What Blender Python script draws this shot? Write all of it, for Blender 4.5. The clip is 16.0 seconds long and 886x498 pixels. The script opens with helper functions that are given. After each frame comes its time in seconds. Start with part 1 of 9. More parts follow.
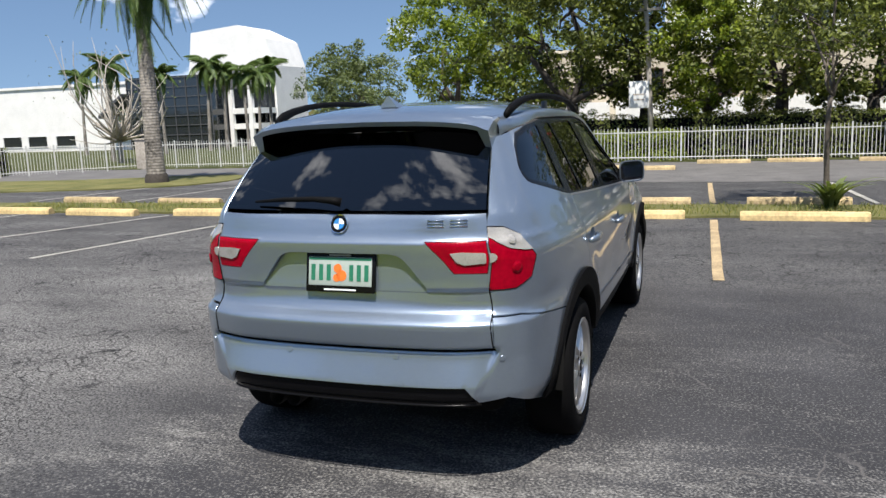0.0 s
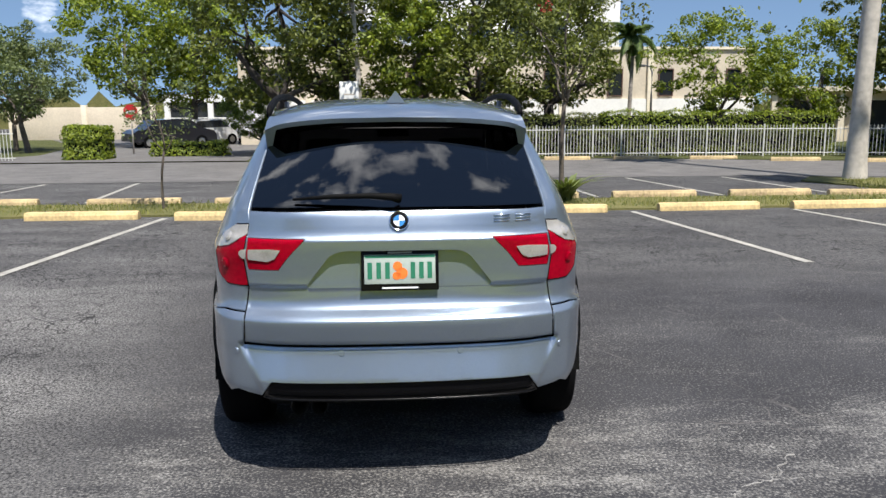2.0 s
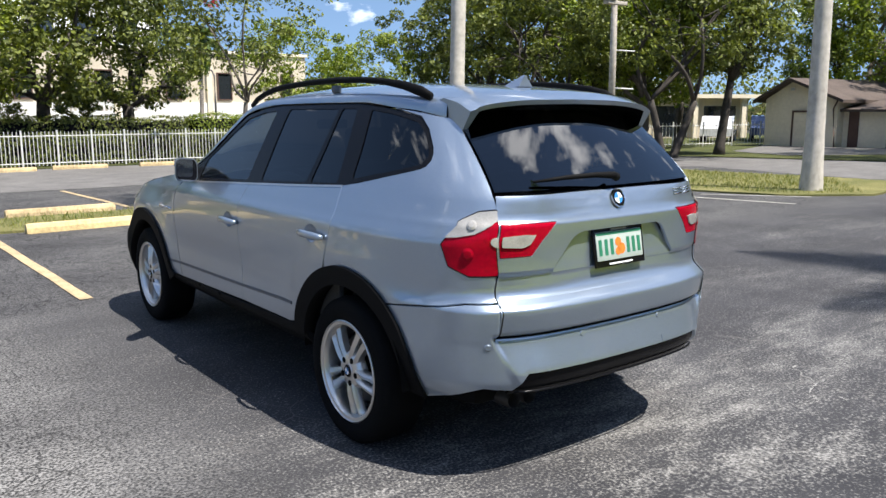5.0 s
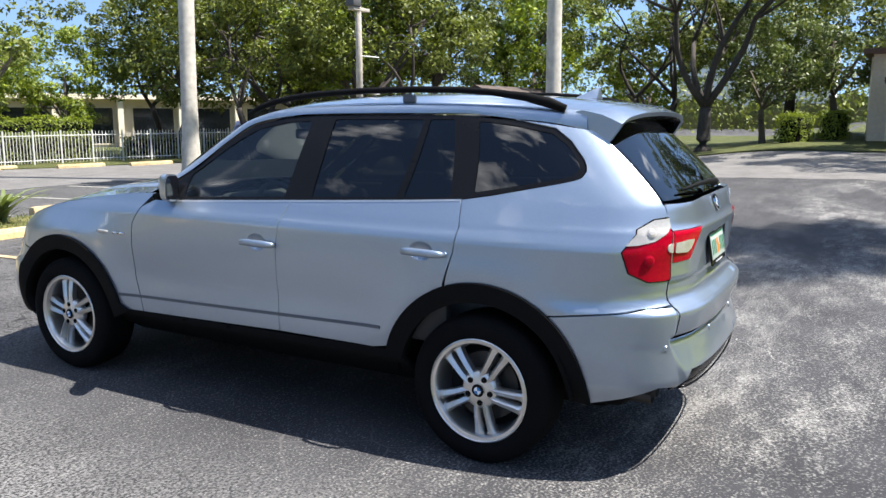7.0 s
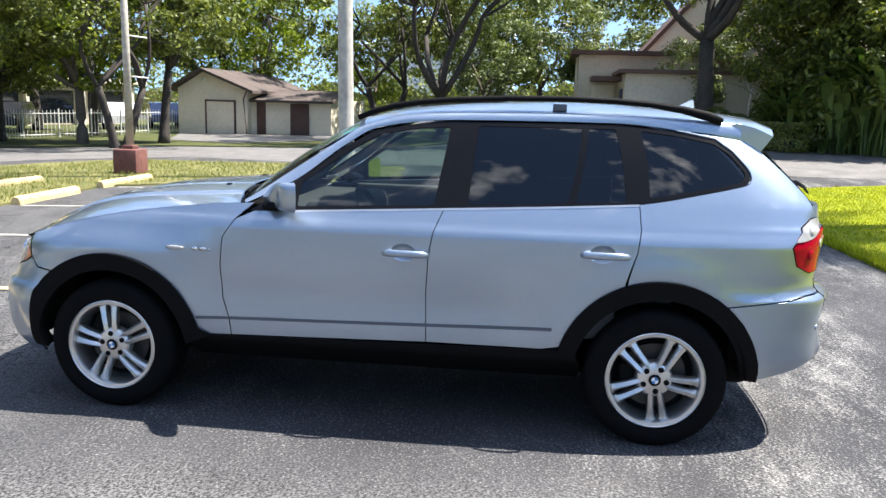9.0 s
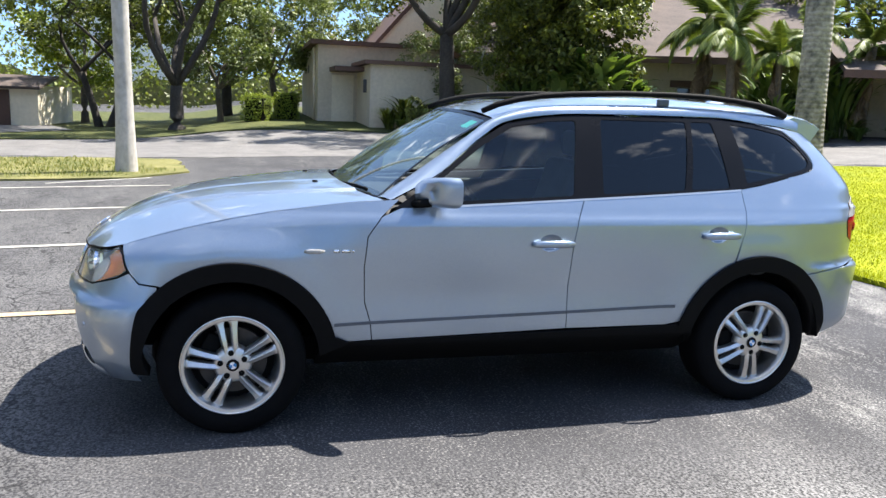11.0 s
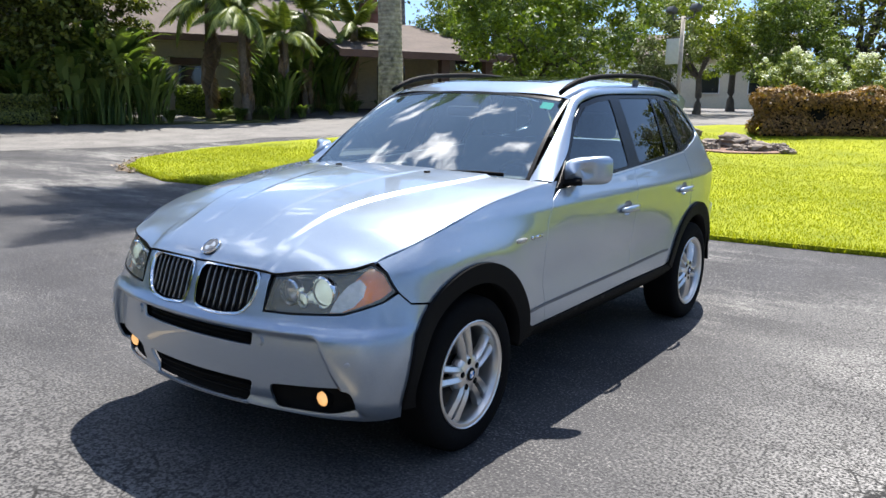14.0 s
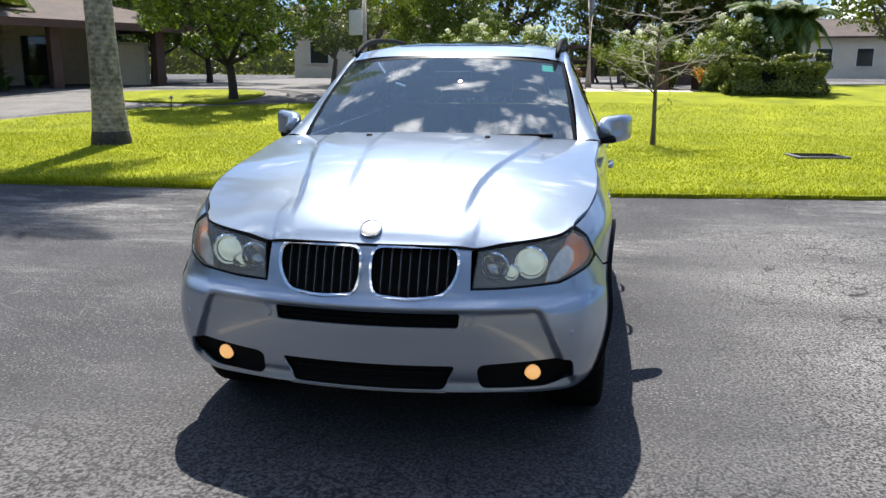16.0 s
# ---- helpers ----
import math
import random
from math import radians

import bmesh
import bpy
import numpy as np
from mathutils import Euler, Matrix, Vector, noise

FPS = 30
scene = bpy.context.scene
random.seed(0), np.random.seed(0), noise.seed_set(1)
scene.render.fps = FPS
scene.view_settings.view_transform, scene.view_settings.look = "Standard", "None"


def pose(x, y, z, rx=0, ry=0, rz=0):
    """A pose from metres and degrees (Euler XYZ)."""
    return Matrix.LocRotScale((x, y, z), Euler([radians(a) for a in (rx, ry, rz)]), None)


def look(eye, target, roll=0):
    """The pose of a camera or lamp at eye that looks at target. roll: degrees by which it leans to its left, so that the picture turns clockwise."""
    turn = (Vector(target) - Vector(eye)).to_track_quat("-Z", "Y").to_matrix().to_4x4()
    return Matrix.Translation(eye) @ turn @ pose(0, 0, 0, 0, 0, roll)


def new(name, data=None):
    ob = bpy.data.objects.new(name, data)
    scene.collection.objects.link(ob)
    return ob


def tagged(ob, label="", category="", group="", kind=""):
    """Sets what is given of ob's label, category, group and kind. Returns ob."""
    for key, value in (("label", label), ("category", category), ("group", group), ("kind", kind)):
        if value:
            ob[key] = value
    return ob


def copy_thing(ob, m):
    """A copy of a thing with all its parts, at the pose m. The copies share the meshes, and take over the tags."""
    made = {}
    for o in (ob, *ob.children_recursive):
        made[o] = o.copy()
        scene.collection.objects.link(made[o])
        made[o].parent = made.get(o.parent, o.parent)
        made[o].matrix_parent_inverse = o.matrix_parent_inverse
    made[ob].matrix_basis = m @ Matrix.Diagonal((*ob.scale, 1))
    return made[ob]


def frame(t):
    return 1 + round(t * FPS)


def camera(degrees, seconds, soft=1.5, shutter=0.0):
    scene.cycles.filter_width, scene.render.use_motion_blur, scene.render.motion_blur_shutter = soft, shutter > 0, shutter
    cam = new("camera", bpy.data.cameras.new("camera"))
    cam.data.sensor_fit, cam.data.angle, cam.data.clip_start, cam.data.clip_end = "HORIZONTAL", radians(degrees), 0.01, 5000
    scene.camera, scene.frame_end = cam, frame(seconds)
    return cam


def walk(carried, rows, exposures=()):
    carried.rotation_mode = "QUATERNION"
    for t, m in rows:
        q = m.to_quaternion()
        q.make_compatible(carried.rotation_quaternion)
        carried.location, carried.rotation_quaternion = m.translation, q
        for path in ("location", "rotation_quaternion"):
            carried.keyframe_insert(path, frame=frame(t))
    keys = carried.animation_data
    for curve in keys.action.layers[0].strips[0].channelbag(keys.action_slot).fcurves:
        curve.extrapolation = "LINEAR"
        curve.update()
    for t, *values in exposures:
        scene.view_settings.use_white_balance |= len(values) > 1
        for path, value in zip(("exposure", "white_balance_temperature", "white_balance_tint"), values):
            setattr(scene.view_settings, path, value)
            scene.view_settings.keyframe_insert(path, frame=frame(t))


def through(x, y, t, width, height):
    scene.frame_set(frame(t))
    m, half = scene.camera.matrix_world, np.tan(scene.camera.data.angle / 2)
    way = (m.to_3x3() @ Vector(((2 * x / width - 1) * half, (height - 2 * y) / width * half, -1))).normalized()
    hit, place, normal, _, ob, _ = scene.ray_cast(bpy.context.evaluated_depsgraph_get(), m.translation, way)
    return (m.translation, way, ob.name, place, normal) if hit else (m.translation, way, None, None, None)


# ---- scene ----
cam = camera(57.8, 16.0)
PATH = [
    (0, (1.532, -3.845, 1.604), (0.874, -1.986, 1.271), -2.1),
    (0.5, (1.13, -4.038, 1.617), (0.651, -2.127, 1.276), -1.9),
    (1, (0.739, -4.097, 1.605), (0.46, -2.148, 1.258), -1.4),
    (1.5, (0.364, -4.102, 1.622), (0.294, -2.134, 1.269), -0.8),
    (2, (-0.047, -4.113, 1.631), (0.089, -2.15, 1.277), -0.3),
    (2.5, (-0.46, -4.045, 1.609), (-0.129, -2.106, 1.25), 0.0),
    (3, (-0.916, -3.938, 1.605), (-0.402, -2.04, 1.242), 0.4),
    (3.5, (-1.372, -3.787, 1.634), (-0.687, -1.945, 1.265), 0.4),
    (4, (-1.787, -3.57, 1.603), (-0.925, -1.801, 1.242), 0.4),
    (4.5, (-2.261, -3.358, 1.573), (-1.225, -1.684, 1.222), 0.2),
    (5, (-2.698, -3.089, 1.534), (-1.496, -1.527, 1.191), 0.0),
    (5.2, (-2.858, -2.969, 1.553), (-1.591, -1.459, 1.216), 0.1),
    (7.5, (-4.188, -1.022, 1.579), (-2.378, -0.252, 1.215), 0.2),
    (8, (-4.411, -0.497, 1.644), (-2.536, 0.084, 1.26), 0.4),
    (8.5, (-4.633, 0.042, 1.582), (-2.704, 0.446, 1.242), 1.1),
    (9, (-4.705, 0.602, 1.644), (-2.751, 0.833, 1.285), 1.6),
    (9.2, (-4.745, 0.831, 1.611), (-2.782, 0.991, 1.262), 1.7),
    (11.3, (-4.523, 3.139, 1.584), (-2.662, 2.506, 1.217), 2.1),
    (11.5, (-4.465, 3.367, 1.571), (-2.634, 2.652, 1.201), 1.9),
    (12, (-4.227, 3.916, 1.574), (-2.492, 2.994, 1.2), 1.7),
    (12.5, (-3.926, 4.412, 1.578), (-2.312, 3.291, 1.207), 1.5),
    (13, (-3.593, 4.855, 1.561), (-2.118, 3.555, 1.197), 1.3),
    (13.5, (-3.149, 5.23, 1.538), (-1.836, 3.767, 1.171), 1.3),
    (14, (-2.696, 5.575, 1.525), (-1.555, 3.975, 1.151), 1.2),
    (14.5, (-2.189, 5.834, 1.495), (-1.239, 4.117, 1.111), 1.1),
    (15, (-1.697, 6.094, 1.485), (-0.95, 4.281, 1.089), 0.8),
    (15.5, (-1.209, 6.238, 1.46), (-0.67, 4.356, 1.05), 0.5),
    (16, (-0.771, 6.301, 1.455), (-0.433, 4.376, 1.028), 0.3),
]
# the clip's camera opens up on the shaded side and closes a little again
LIGHT = [(0, 0.56), (3, 0.70), (5, 1.02), (7.5, 1.50), (9, 1.70), (11.5, 1.62), (12.5, 1.50), (14, 1.36), (16, 1.05)]
walk(cam, [(t, look(eye, target, roll)) for t, eye, target, roll in PATH], [(t, e, 6500, 11) for t, e in LIGHT])

# ---- world and sun ----
SUN_WAY = Vector((0.152, -0.50, 1.0)).normalized()          # from the ground towards the sun
SUN_EL, SUN_AZ = math.asin(SUN_WAY.z), math.atan2(SUN_WAY.x, SUN_WAY.y)
world = bpy.data.worlds.new("sky")
scene.world = world
world.use_nodes = True
wn, wl = world.node_tree.nodes, world.node_tree.links
wn.clear()
w_out, w_bg = wn.new("ShaderNodeOutputWorld"), wn.new("ShaderNodeBackground")
w_sky = wn.new("ShaderNodeTexSky")
w_sky.sky_type, w_sky.sun_disc = "NISHITA", False
w_sky.sun_elevation, w_sky.sun_rotation = SUN_EL, SUN_AZ
w_sky.air_density, w_sky.dust_density, w_sky.ozone_density = 1.2, 0.1, 3.6
# deep blue right down to the roofs
w_geo, w_lift = wn.new("ShaderNodeTexCoord"), wn.new("ShaderNodeMapping")
w_lift.inputs["Location"].default_value = (0, 0, 0.20)
wl.new(w_geo.outputs["Generated"], w_lift.inputs["Vector"]), wl.new(w_lift.outputs["Vector"], w_sky.inputs["Vector"])
# fair-weather clouds: broken white heaps in front of the blue
w_co, w_map = wn.new("ShaderNodeTexCoord"), wn.new("ShaderNodeMapping")
w_map.inputs["Scale"].default_value = (1.0, 1.0, 2.2)
w_map.inputs["Location"].default_value = (3.1, 0.7, 1.9)
w_no = wn.new("ShaderNodeTexNoise")
w_no.inputs["Scale"].default_value, w_no.inputs["Detail"].default_value, w_no.inputs["Roughness"].default_value = 5.6, 9.0, 0.54
w_rp = wn.new("ShaderNodeValToRGB")
w_rp.color_ramp.elements[0].position, w_rp.color_ramp.elements[1].position = 0.635, 0.765
w_mix = wn.new("ShaderNodeMixRGB")
w_mix.inputs[2].default_value = (19.0, 19.4, 20.0, 1.0)
wl.new(w_co.outputs["Generated"], w_map.inputs["Vector"])
wl.new(w_map.outputs["Vector"], w_no.inputs["Vector"])
w_sep, w_add = wn.new("ShaderNodeSeparateXYZ"), wn.new("ShaderNodeMath")
w_add.operation = "MULTIPLY_ADD"
w_add.inputs[1].default_value = 0.10
wl.new(w_co.outputs["Generated"], w_sep.inputs[0]), wl.new(w_sep.outputs["Z"], w_add.inputs[0]), wl.new(w_no.outputs["Fac"], w_add.inputs[2])
wl.new(w_add.outputs[0], w_rp.inputs["Fac"])
wl.new(w_rp.outputs["Color"], w_mix.inputs[0])
wl.new(w_sky.outputs["Color"], w_mix.inputs[1])
wl.new(w_mix.outputs["Color"], w_bg.inputs["Color"])
w_bg.inputs["Strength"].default_value = 0.088
wl.new(w_bg.outputs["Background"], w_out.inputs["Surface"])
sun = new("sun", bpy.data.lights.new("sun", "SUN"))
sun.data.energy, sun.data.angle, sun.data.color = 5.0, radians(0.53), (1.0, 0.955, 0.88)
sun.matrix_world = look((0, 0, 30), Vector((0, 0, 30)) - SUN_WAY)


GZ_Y = ([-60, -25, -18, -13, -9, -3.3, -0.8, 3.4, 60], [1.25, 1.05, 0.90, 0.45, 0.16, 0.03, 0, 0, -0.80])
GZ_X = ([14, 20, 25.5, 30, 60], [0, 0.16, 0.50, 0.60, 0.85])


def ease(a, b, x):
    t = np.clip((np.asarray(x, float) - a) / (b - a), 0, 1)
    return t * t * (3 - 2 * t)


def ground_z(x, y):
    """Height of the land: level under the car, falling to the north, rising behind the lawn and to the east."""
    return np.interp(y, *GZ_Y) + np.interp(x, *GZ_X) * ease(6.5, 0.5, y) * ease(-18, -8, y)

# ---- materials ----
def mat_new(name):
    m = bpy.data.materials.new(name)
    m.use_nodes = True
    return m, m.node_tree.nodes, m.node_tree.links, m.node_tree.nodes["Principled BSDF"]


def plain(name, col, rough=0.5, metal=0.0, coat=0.0, spec=0.5, grain=0.06, scale=60.0, bump=0.0, emit=None):
    """A surface with fine mottling of its colour and optional relief."""
    m, n, l, b = mat_new(name)
    co = n.new("ShaderNodeTexCoord")
    a, c = n.new("ShaderNodeTexNoise"), n.new("ShaderNodeTexNoise")
    a.inputs["Scale"].default_value, c.inputs["Scale"].default_value = scale, scale * 0.11
    a.inputs["Detail"].default_value, c.inputs["Detail"].default_value = 6, 4
    l.new(co.outputs["Object"], a.inputs["Vector"]), l.new(co.outputs["Object"], c.inputs["Vector"])
    mx = n.new("ShaderNodeMath")
    mx.operation = "ADD"
    l.new(a.outputs["Fac"], mx.inputs[0]), l.new(c.outputs["Fac"], mx.inputs[1])
    hs = n.new("ShaderNodeMapRange")
    hs.inputs["From Min"].default_value, hs.inputs["From Max"].default_value = 0.6, 1.4
    hs.inputs["To Min"].default_value, hs.inputs["To Max"].default_value = 1 - 2 * grain, 1 + 2 * grain
    l.new(mx.outputs[0], hs.inputs["Value"])
    mul = n.new("ShaderNodeMixRGB")
    mul.blend_type, mul.inputs[0].default_value, mul.inputs[1].default_value = "MULTIPLY", 1.0, (*col, 1)
    l.new(hs.outputs["Result"], mul.inputs[2])
    l.new(mul.outputs["Color"], b.inputs["Base Color"])
    b.inputs["Roughness"].default_value, b.inputs["Metallic"].default_value = rough, metal
    b.inputs["Coat Weight"].default_value, b.inputs["Coat Roughness"].default_value = coat, 0.03
    b.inputs["Specular IOR Level"].default_value = spec
    if bump:
        bp = n.new("ShaderNodeBump")
        bp.inputs["Strength"].default_value, bp.inputs["Distance"].default_value = bump, 0.01
        l.new(a.outputs["Fac"], bp.inputs["Height"]), l.new(bp.outputs["Normal"], b.inputs["Normal"])
    if emit:
        b.inputs["Emission Color"].default_value, b.inputs["Emission Strength"].default_value = (*emit[:3], 1), emit[3]
    return m


def glass(name, tint, gloss_rough=0.0, ior=1.5):
    """A thin pane: it lets tinted light through and mirrors by Fresnel."""
    m, n, l, b = mat_new(name)
    out = n["Material Output"]
    tr, gl, fr, mx = n.new("ShaderNodeBsdfTransparent"), n.new("ShaderNodeBsdfGlossy"), n.new("ShaderNodeFresnel"), n.new("ShaderNodeMixShader")
    tr.inputs["Color"].default_value = (*tint, 1)
    gl.inputs["Roughness"].default_value, gl.inputs["Color"].default_value = gloss_rough, (1, 1, 1, 1)
    fr.inputs["IOR"].default_value = ior
    l.new(fr.outputs["Fac"], mx.inputs[0]), l.new(tr.outputs[0], mx.inputs[1]), l.new(gl.outputs[0], mx.inputs[2])
    l.new(mx.outputs[0], out.inputs["Surface"])
    return m


def hazed(name, tint, haze, veil=(0.62, 0.63, 0.58), ior=1.5):
    """A clear lens gone dull, or a pane's painted sky sheen: part scatters."""
    m = glass(name, tint, 0.03 if haze > 0.1 else 0.004, ior)
    n, l = m.node_tree.nodes, m.node_tree.links
    out = n["Material Output"]
    was = out.inputs["Surface"].links[0].from_socket
    df, mx = n.new("ShaderNodeBsdfDiffuse"), n.new("ShaderNodeMixShader")
    df.inputs["Color"].default_value, mx.inputs[0].default_value = (*veil, 1), haze
    l.new(was, mx.inputs[1]), l.new(df.outputs[0], mx.inputs[2]), l.new(mx.outputs[0], out.inputs["Surface"])
    return m


def leafy(name, lo, hi, through=0.27, rough=0.5):
    """Foliage: each leaf its own green, with light coming through it."""
    m, n, l, b = mat_new(name)
    out, ge, rp = n["Material Output"], n.new("ShaderNodeNewGeometry"), n.new("ShaderNodeValToRGB")
    rp.color_ramp.elements[0].color, rp.color_ramp.elements[1].color = (*lo, 1), (*hi, 1)
    l.new(ge.outputs["Random Per Island"], rp.inputs["Fac"])
    l.new(rp.outputs["Color"], b.inputs["Base Color"])
    b.inputs["Roughness"].default_value, b.inputs["Specular IOR Level"].default_value = rough, 0.35
    tl, mx, br = n.new("ShaderNodeBsdfTranslucent"), n.new("ShaderNodeMixShader"), n.new("ShaderNodeMixRGB")
    br.blend_type, br.inputs[0].default_value, br.inputs[2].default_value = "MULTIPLY", 1.0, (1.35, 1.4, 0.5, 1)
    l.new(rp.outputs["Color"], br.inputs[1]), l.new(br.outputs["Color"], tl.inputs["Color"])
    mx.inputs[0].default_value = through
    l.new(b.outputs[0], mx.inputs[1]), l.new(tl.outputs[0], mx.inputs[2]), l.new(mx.outputs[0], out.inputs["Surface"])
    return m


def ringed(name, col):
    """Palm trunk: weathered grey with close leaf-scar rings and pale lichen."""
    m = plain(name, col, 0.85, grain=0.50, scale=11)
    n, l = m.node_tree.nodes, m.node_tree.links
    b, ge = n["Principled BSDF"], n.new("ShaderNodeNewGeometry")
    w = n.new("ShaderNodeTexWave")
    w.wave_type, w.bands_direction = "BANDS", "Z"
    w.inputs["Scale"].default_value, w.inputs["Distortion"].default_value, w.inputs["Detail"].default_value = 3.6, 2.6, 3.0
    w.inputs["Detail Scale"].default_value = 2.5
    l.new(ge.outputs["Position"], w.inputs["Vector"])
    r, mx = n.new("ShaderNodeValToRGB"), n.new("ShaderNodeMixRGB")
    r.color_ramp.elements[0].position, r.color_ramp.elements[1].position = 0.05, 0.45
    r.color_ramp.elements[0].color, r.color_ramp.elements[1].color = (0.86, 0.85, 0.84, 1), (1, 1, 1, 1)
    mx.blend_type, mx.inputs[0].default_value = "MULTIPLY", 1.0
    was = b.inputs["Base Color"].links[0].from_socket
    l.new(w.outputs["Fac"], r.inputs["Fac"]), l.new(was, mx.inputs[1]), l.new(r.outputs["Color"], mx.inputs[2]), l.new(mx.outputs["Color"], b.inputs["Base Color"])
    bp = n.new("ShaderNodeBump")
    bp.inputs["Strength"].default_value, bp.inputs["Distance"].default_value = 0.6, 0.012
    l.new(w.outputs["Fac"], bp.inputs["Height"]), l.new(bp.outputs["Normal"], b.inputs["Normal"])
    return m


def asphalt_material():
    m, n, l, b = mat_new("asphalt")
    ge = n.new("ShaderNodeNewGeometry")
    pos = ge.outputs["Position"]

    def noise_at(scale, detail=6.0, rough=0.55):
        t = n.new("ShaderNodeTexNoise")
        t.inputs["Scale"].default_value, t.inputs["Detail"].default_value, t.inputs["Roughness"].default_value = scale, detail, rough
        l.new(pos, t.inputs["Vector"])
        return t.outputs["Fac"]

    def ramp(src, a, c, lo=(0, 0, 0, 1), hi=(1, 1, 1, 1)):
        r = n.new("ShaderNodeValToRGB")
        r.color_ramp.elements[0].position, r.color_ramp.elements[1].position = a, c
        r.color_ramp.elements[0].color, r.color_ramp.elements[1].color = lo, hi
        l.new(src, r.inputs["Fac"])
        return r.outputs["Color"]

    def mix(fac, one, two, kind="MIX"):
        x = n.new("ShaderNodeMixRGB")
        x.blend_type = kind
        for sock, v in zip(x.inputs, (fac, one, two)):
            if isinstance(v, (tuple, float)):
                sock.default_value = v
            else:
                l.new(v, sock)
        return x.outputs["Color"]

    # dark sealed binder, pale stone showing where it has worn off in long scuffs
    flat = n.new("ShaderNodeMapping")
    flat.inputs["Scale"].default_value = (0.55, 1.5, 1.0)
    l.new(pos, flat.inputs["Vector"])
    sep = n.new("ShaderNodeSeparateXYZ")
    l.new(pos, sep.inputs[0])

    def scuff(scale, detail, rough):
        t = n.new("ShaderNodeTexNoise")
        t.inputs["Scale"].default_value, t.inputs["Detail"].default_value, t.inputs["Roughness"].default_value = scale, detail, rough
        l.new(flat.outputs["Vector"], t.inputs["Vector"])
        return t.outputs["Fac"]

    def to01(src, lo, hi):
        t = n.new("ShaderNodeMapRange")
        t.interpolation_type = "SMOOTHSTEP"
        t.inputs["From Min"].default_value, t.inputs["From Max"].default_value = lo, hi
        l.new(src, t.inputs["Value"])
        return t.outputs["Result"]

    binder = ramp(noise_at(1.1), 0.35, 0.7, (0.029, 0.029, 0.032, 1), (0.049, 0.049, 0.053, 1))
    stone_v = n.new("ShaderNodeTexVoronoi")
    stone_v.inputs["Scale"].default_value = 95
    l.new(pos, stone_v.inputs["Vector"])
    stone = ramp(stone_v.outputs["Color"], 0.1, 0.9, (0.08, 0.078, 0.075, 1), (0.29, 0.283, 0.27, 1))
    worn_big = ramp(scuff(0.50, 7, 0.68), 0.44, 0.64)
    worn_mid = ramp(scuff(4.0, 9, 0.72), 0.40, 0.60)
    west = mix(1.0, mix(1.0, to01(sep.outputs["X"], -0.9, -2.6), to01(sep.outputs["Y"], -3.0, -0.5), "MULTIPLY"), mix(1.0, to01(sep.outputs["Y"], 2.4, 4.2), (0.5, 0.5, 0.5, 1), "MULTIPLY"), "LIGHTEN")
    # wear scuffs lie southward; thinned by the car, painting its shadow area darker
    thin_for_shadow = mix(to01(sep.outputs["Y"], 1.2, -1.6), (0.38, 0.38, 0.38, 1), (1, 1, 1, 1))
    worn_big = mix(1.0, worn_big, thin_for_shadow, "MULTIPLY")
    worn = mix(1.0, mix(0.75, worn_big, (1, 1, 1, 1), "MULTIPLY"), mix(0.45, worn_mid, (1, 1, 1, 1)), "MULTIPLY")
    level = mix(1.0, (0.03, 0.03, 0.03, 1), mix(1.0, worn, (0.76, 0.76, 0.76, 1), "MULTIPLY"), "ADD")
    grit = mix(0.25, noise_at(76, 1, 0.5), noise_at(30, 3, 0.6))
    less = n.new("ShaderNodeMath")
    less.operation = "MULTIPLY_ADD"
    less.inputs[1].default_value, less.inputs[2].default_value = 0.42, 0.10
    l.new(level, less.inputs[0])
    # grit shows where its height rises above what the wear leaves bare
    rise = n.new("ShaderNodeMath")
    rise.operation = "ADD"
    l.new(grit, rise.inputs[0]), l.new(less.outputs[0], rise.inputs[1])
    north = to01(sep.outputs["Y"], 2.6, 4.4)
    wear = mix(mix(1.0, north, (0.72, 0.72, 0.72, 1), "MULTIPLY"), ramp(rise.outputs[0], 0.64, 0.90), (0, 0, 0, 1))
    # the older surface to the west and north is evenly bare, a fine salt-and-pepper grey
    grain = mix(0.35, ramp(noise_at(72, 1, 0.5), 0.40, 0.60, (0.016, 0.016, 0.016, 1), (0.31, 0.302, 0.293, 1)), ramp(noise_at(36, 2, 0.6), 0.40, 0.60, (0.02, 0.02, 0.02, 1), (0.30, 0.29, 0.28, 1)))
    tone = ramp(scuff(0.8, 7, 0.66), 0.33, 0.68, (0.43, 0.43, 0.44, 1), (1.02, 1.02, 1.01, 1))
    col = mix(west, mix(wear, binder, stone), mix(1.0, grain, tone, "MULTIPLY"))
    # hair cracks
    warp = n.new("ShaderNodeMixRGB")
    warp.inputs[0].default_value = 0.10
    wn_t = n.new("ShaderNodeTexNoise")
    wn_t.inputs["Scale"].default_value, wn_t.inputs["Detail"].default_value = 5.0, 6
    l.new(pos, wn_t.inputs["Vector"]), l.new(pos, warp.inputs[1]), l.new(wn_t.outputs["Color"], warp.inputs[2])
    vor = n.new("ShaderNodeTexVoronoi")
    vor.feature = "DISTANCE_TO_EDGE"
    vor.inputs["Scale"].default_value = 2.6
    l.new(warp.outputs["Color"], vor.inputs["Vector"])
    crack_line = ramp(vor.outputs["Distance"], 0.004, 0.017, (1, 1, 1, 1), (0, 0, 0, 1))
    crack_zone = ramp(noise_at(0.8, 5, 0.6), 0.52, 0.66)
    crack = mix(1.0, crack_line, crack_zone, "MULTIPLY")
    col = mix(crack, col, mix(west, (0.105, 0.10, 0.098, 1), (0.018, 0.018, 0.018, 1)))
    # fine crazing of the old surface
    craze = n.new("ShaderNodeTexVoronoi")
    craze.feature = "DISTANCE_TO_EDGE"
    craze.inputs["Scale"].default_value = 6.5
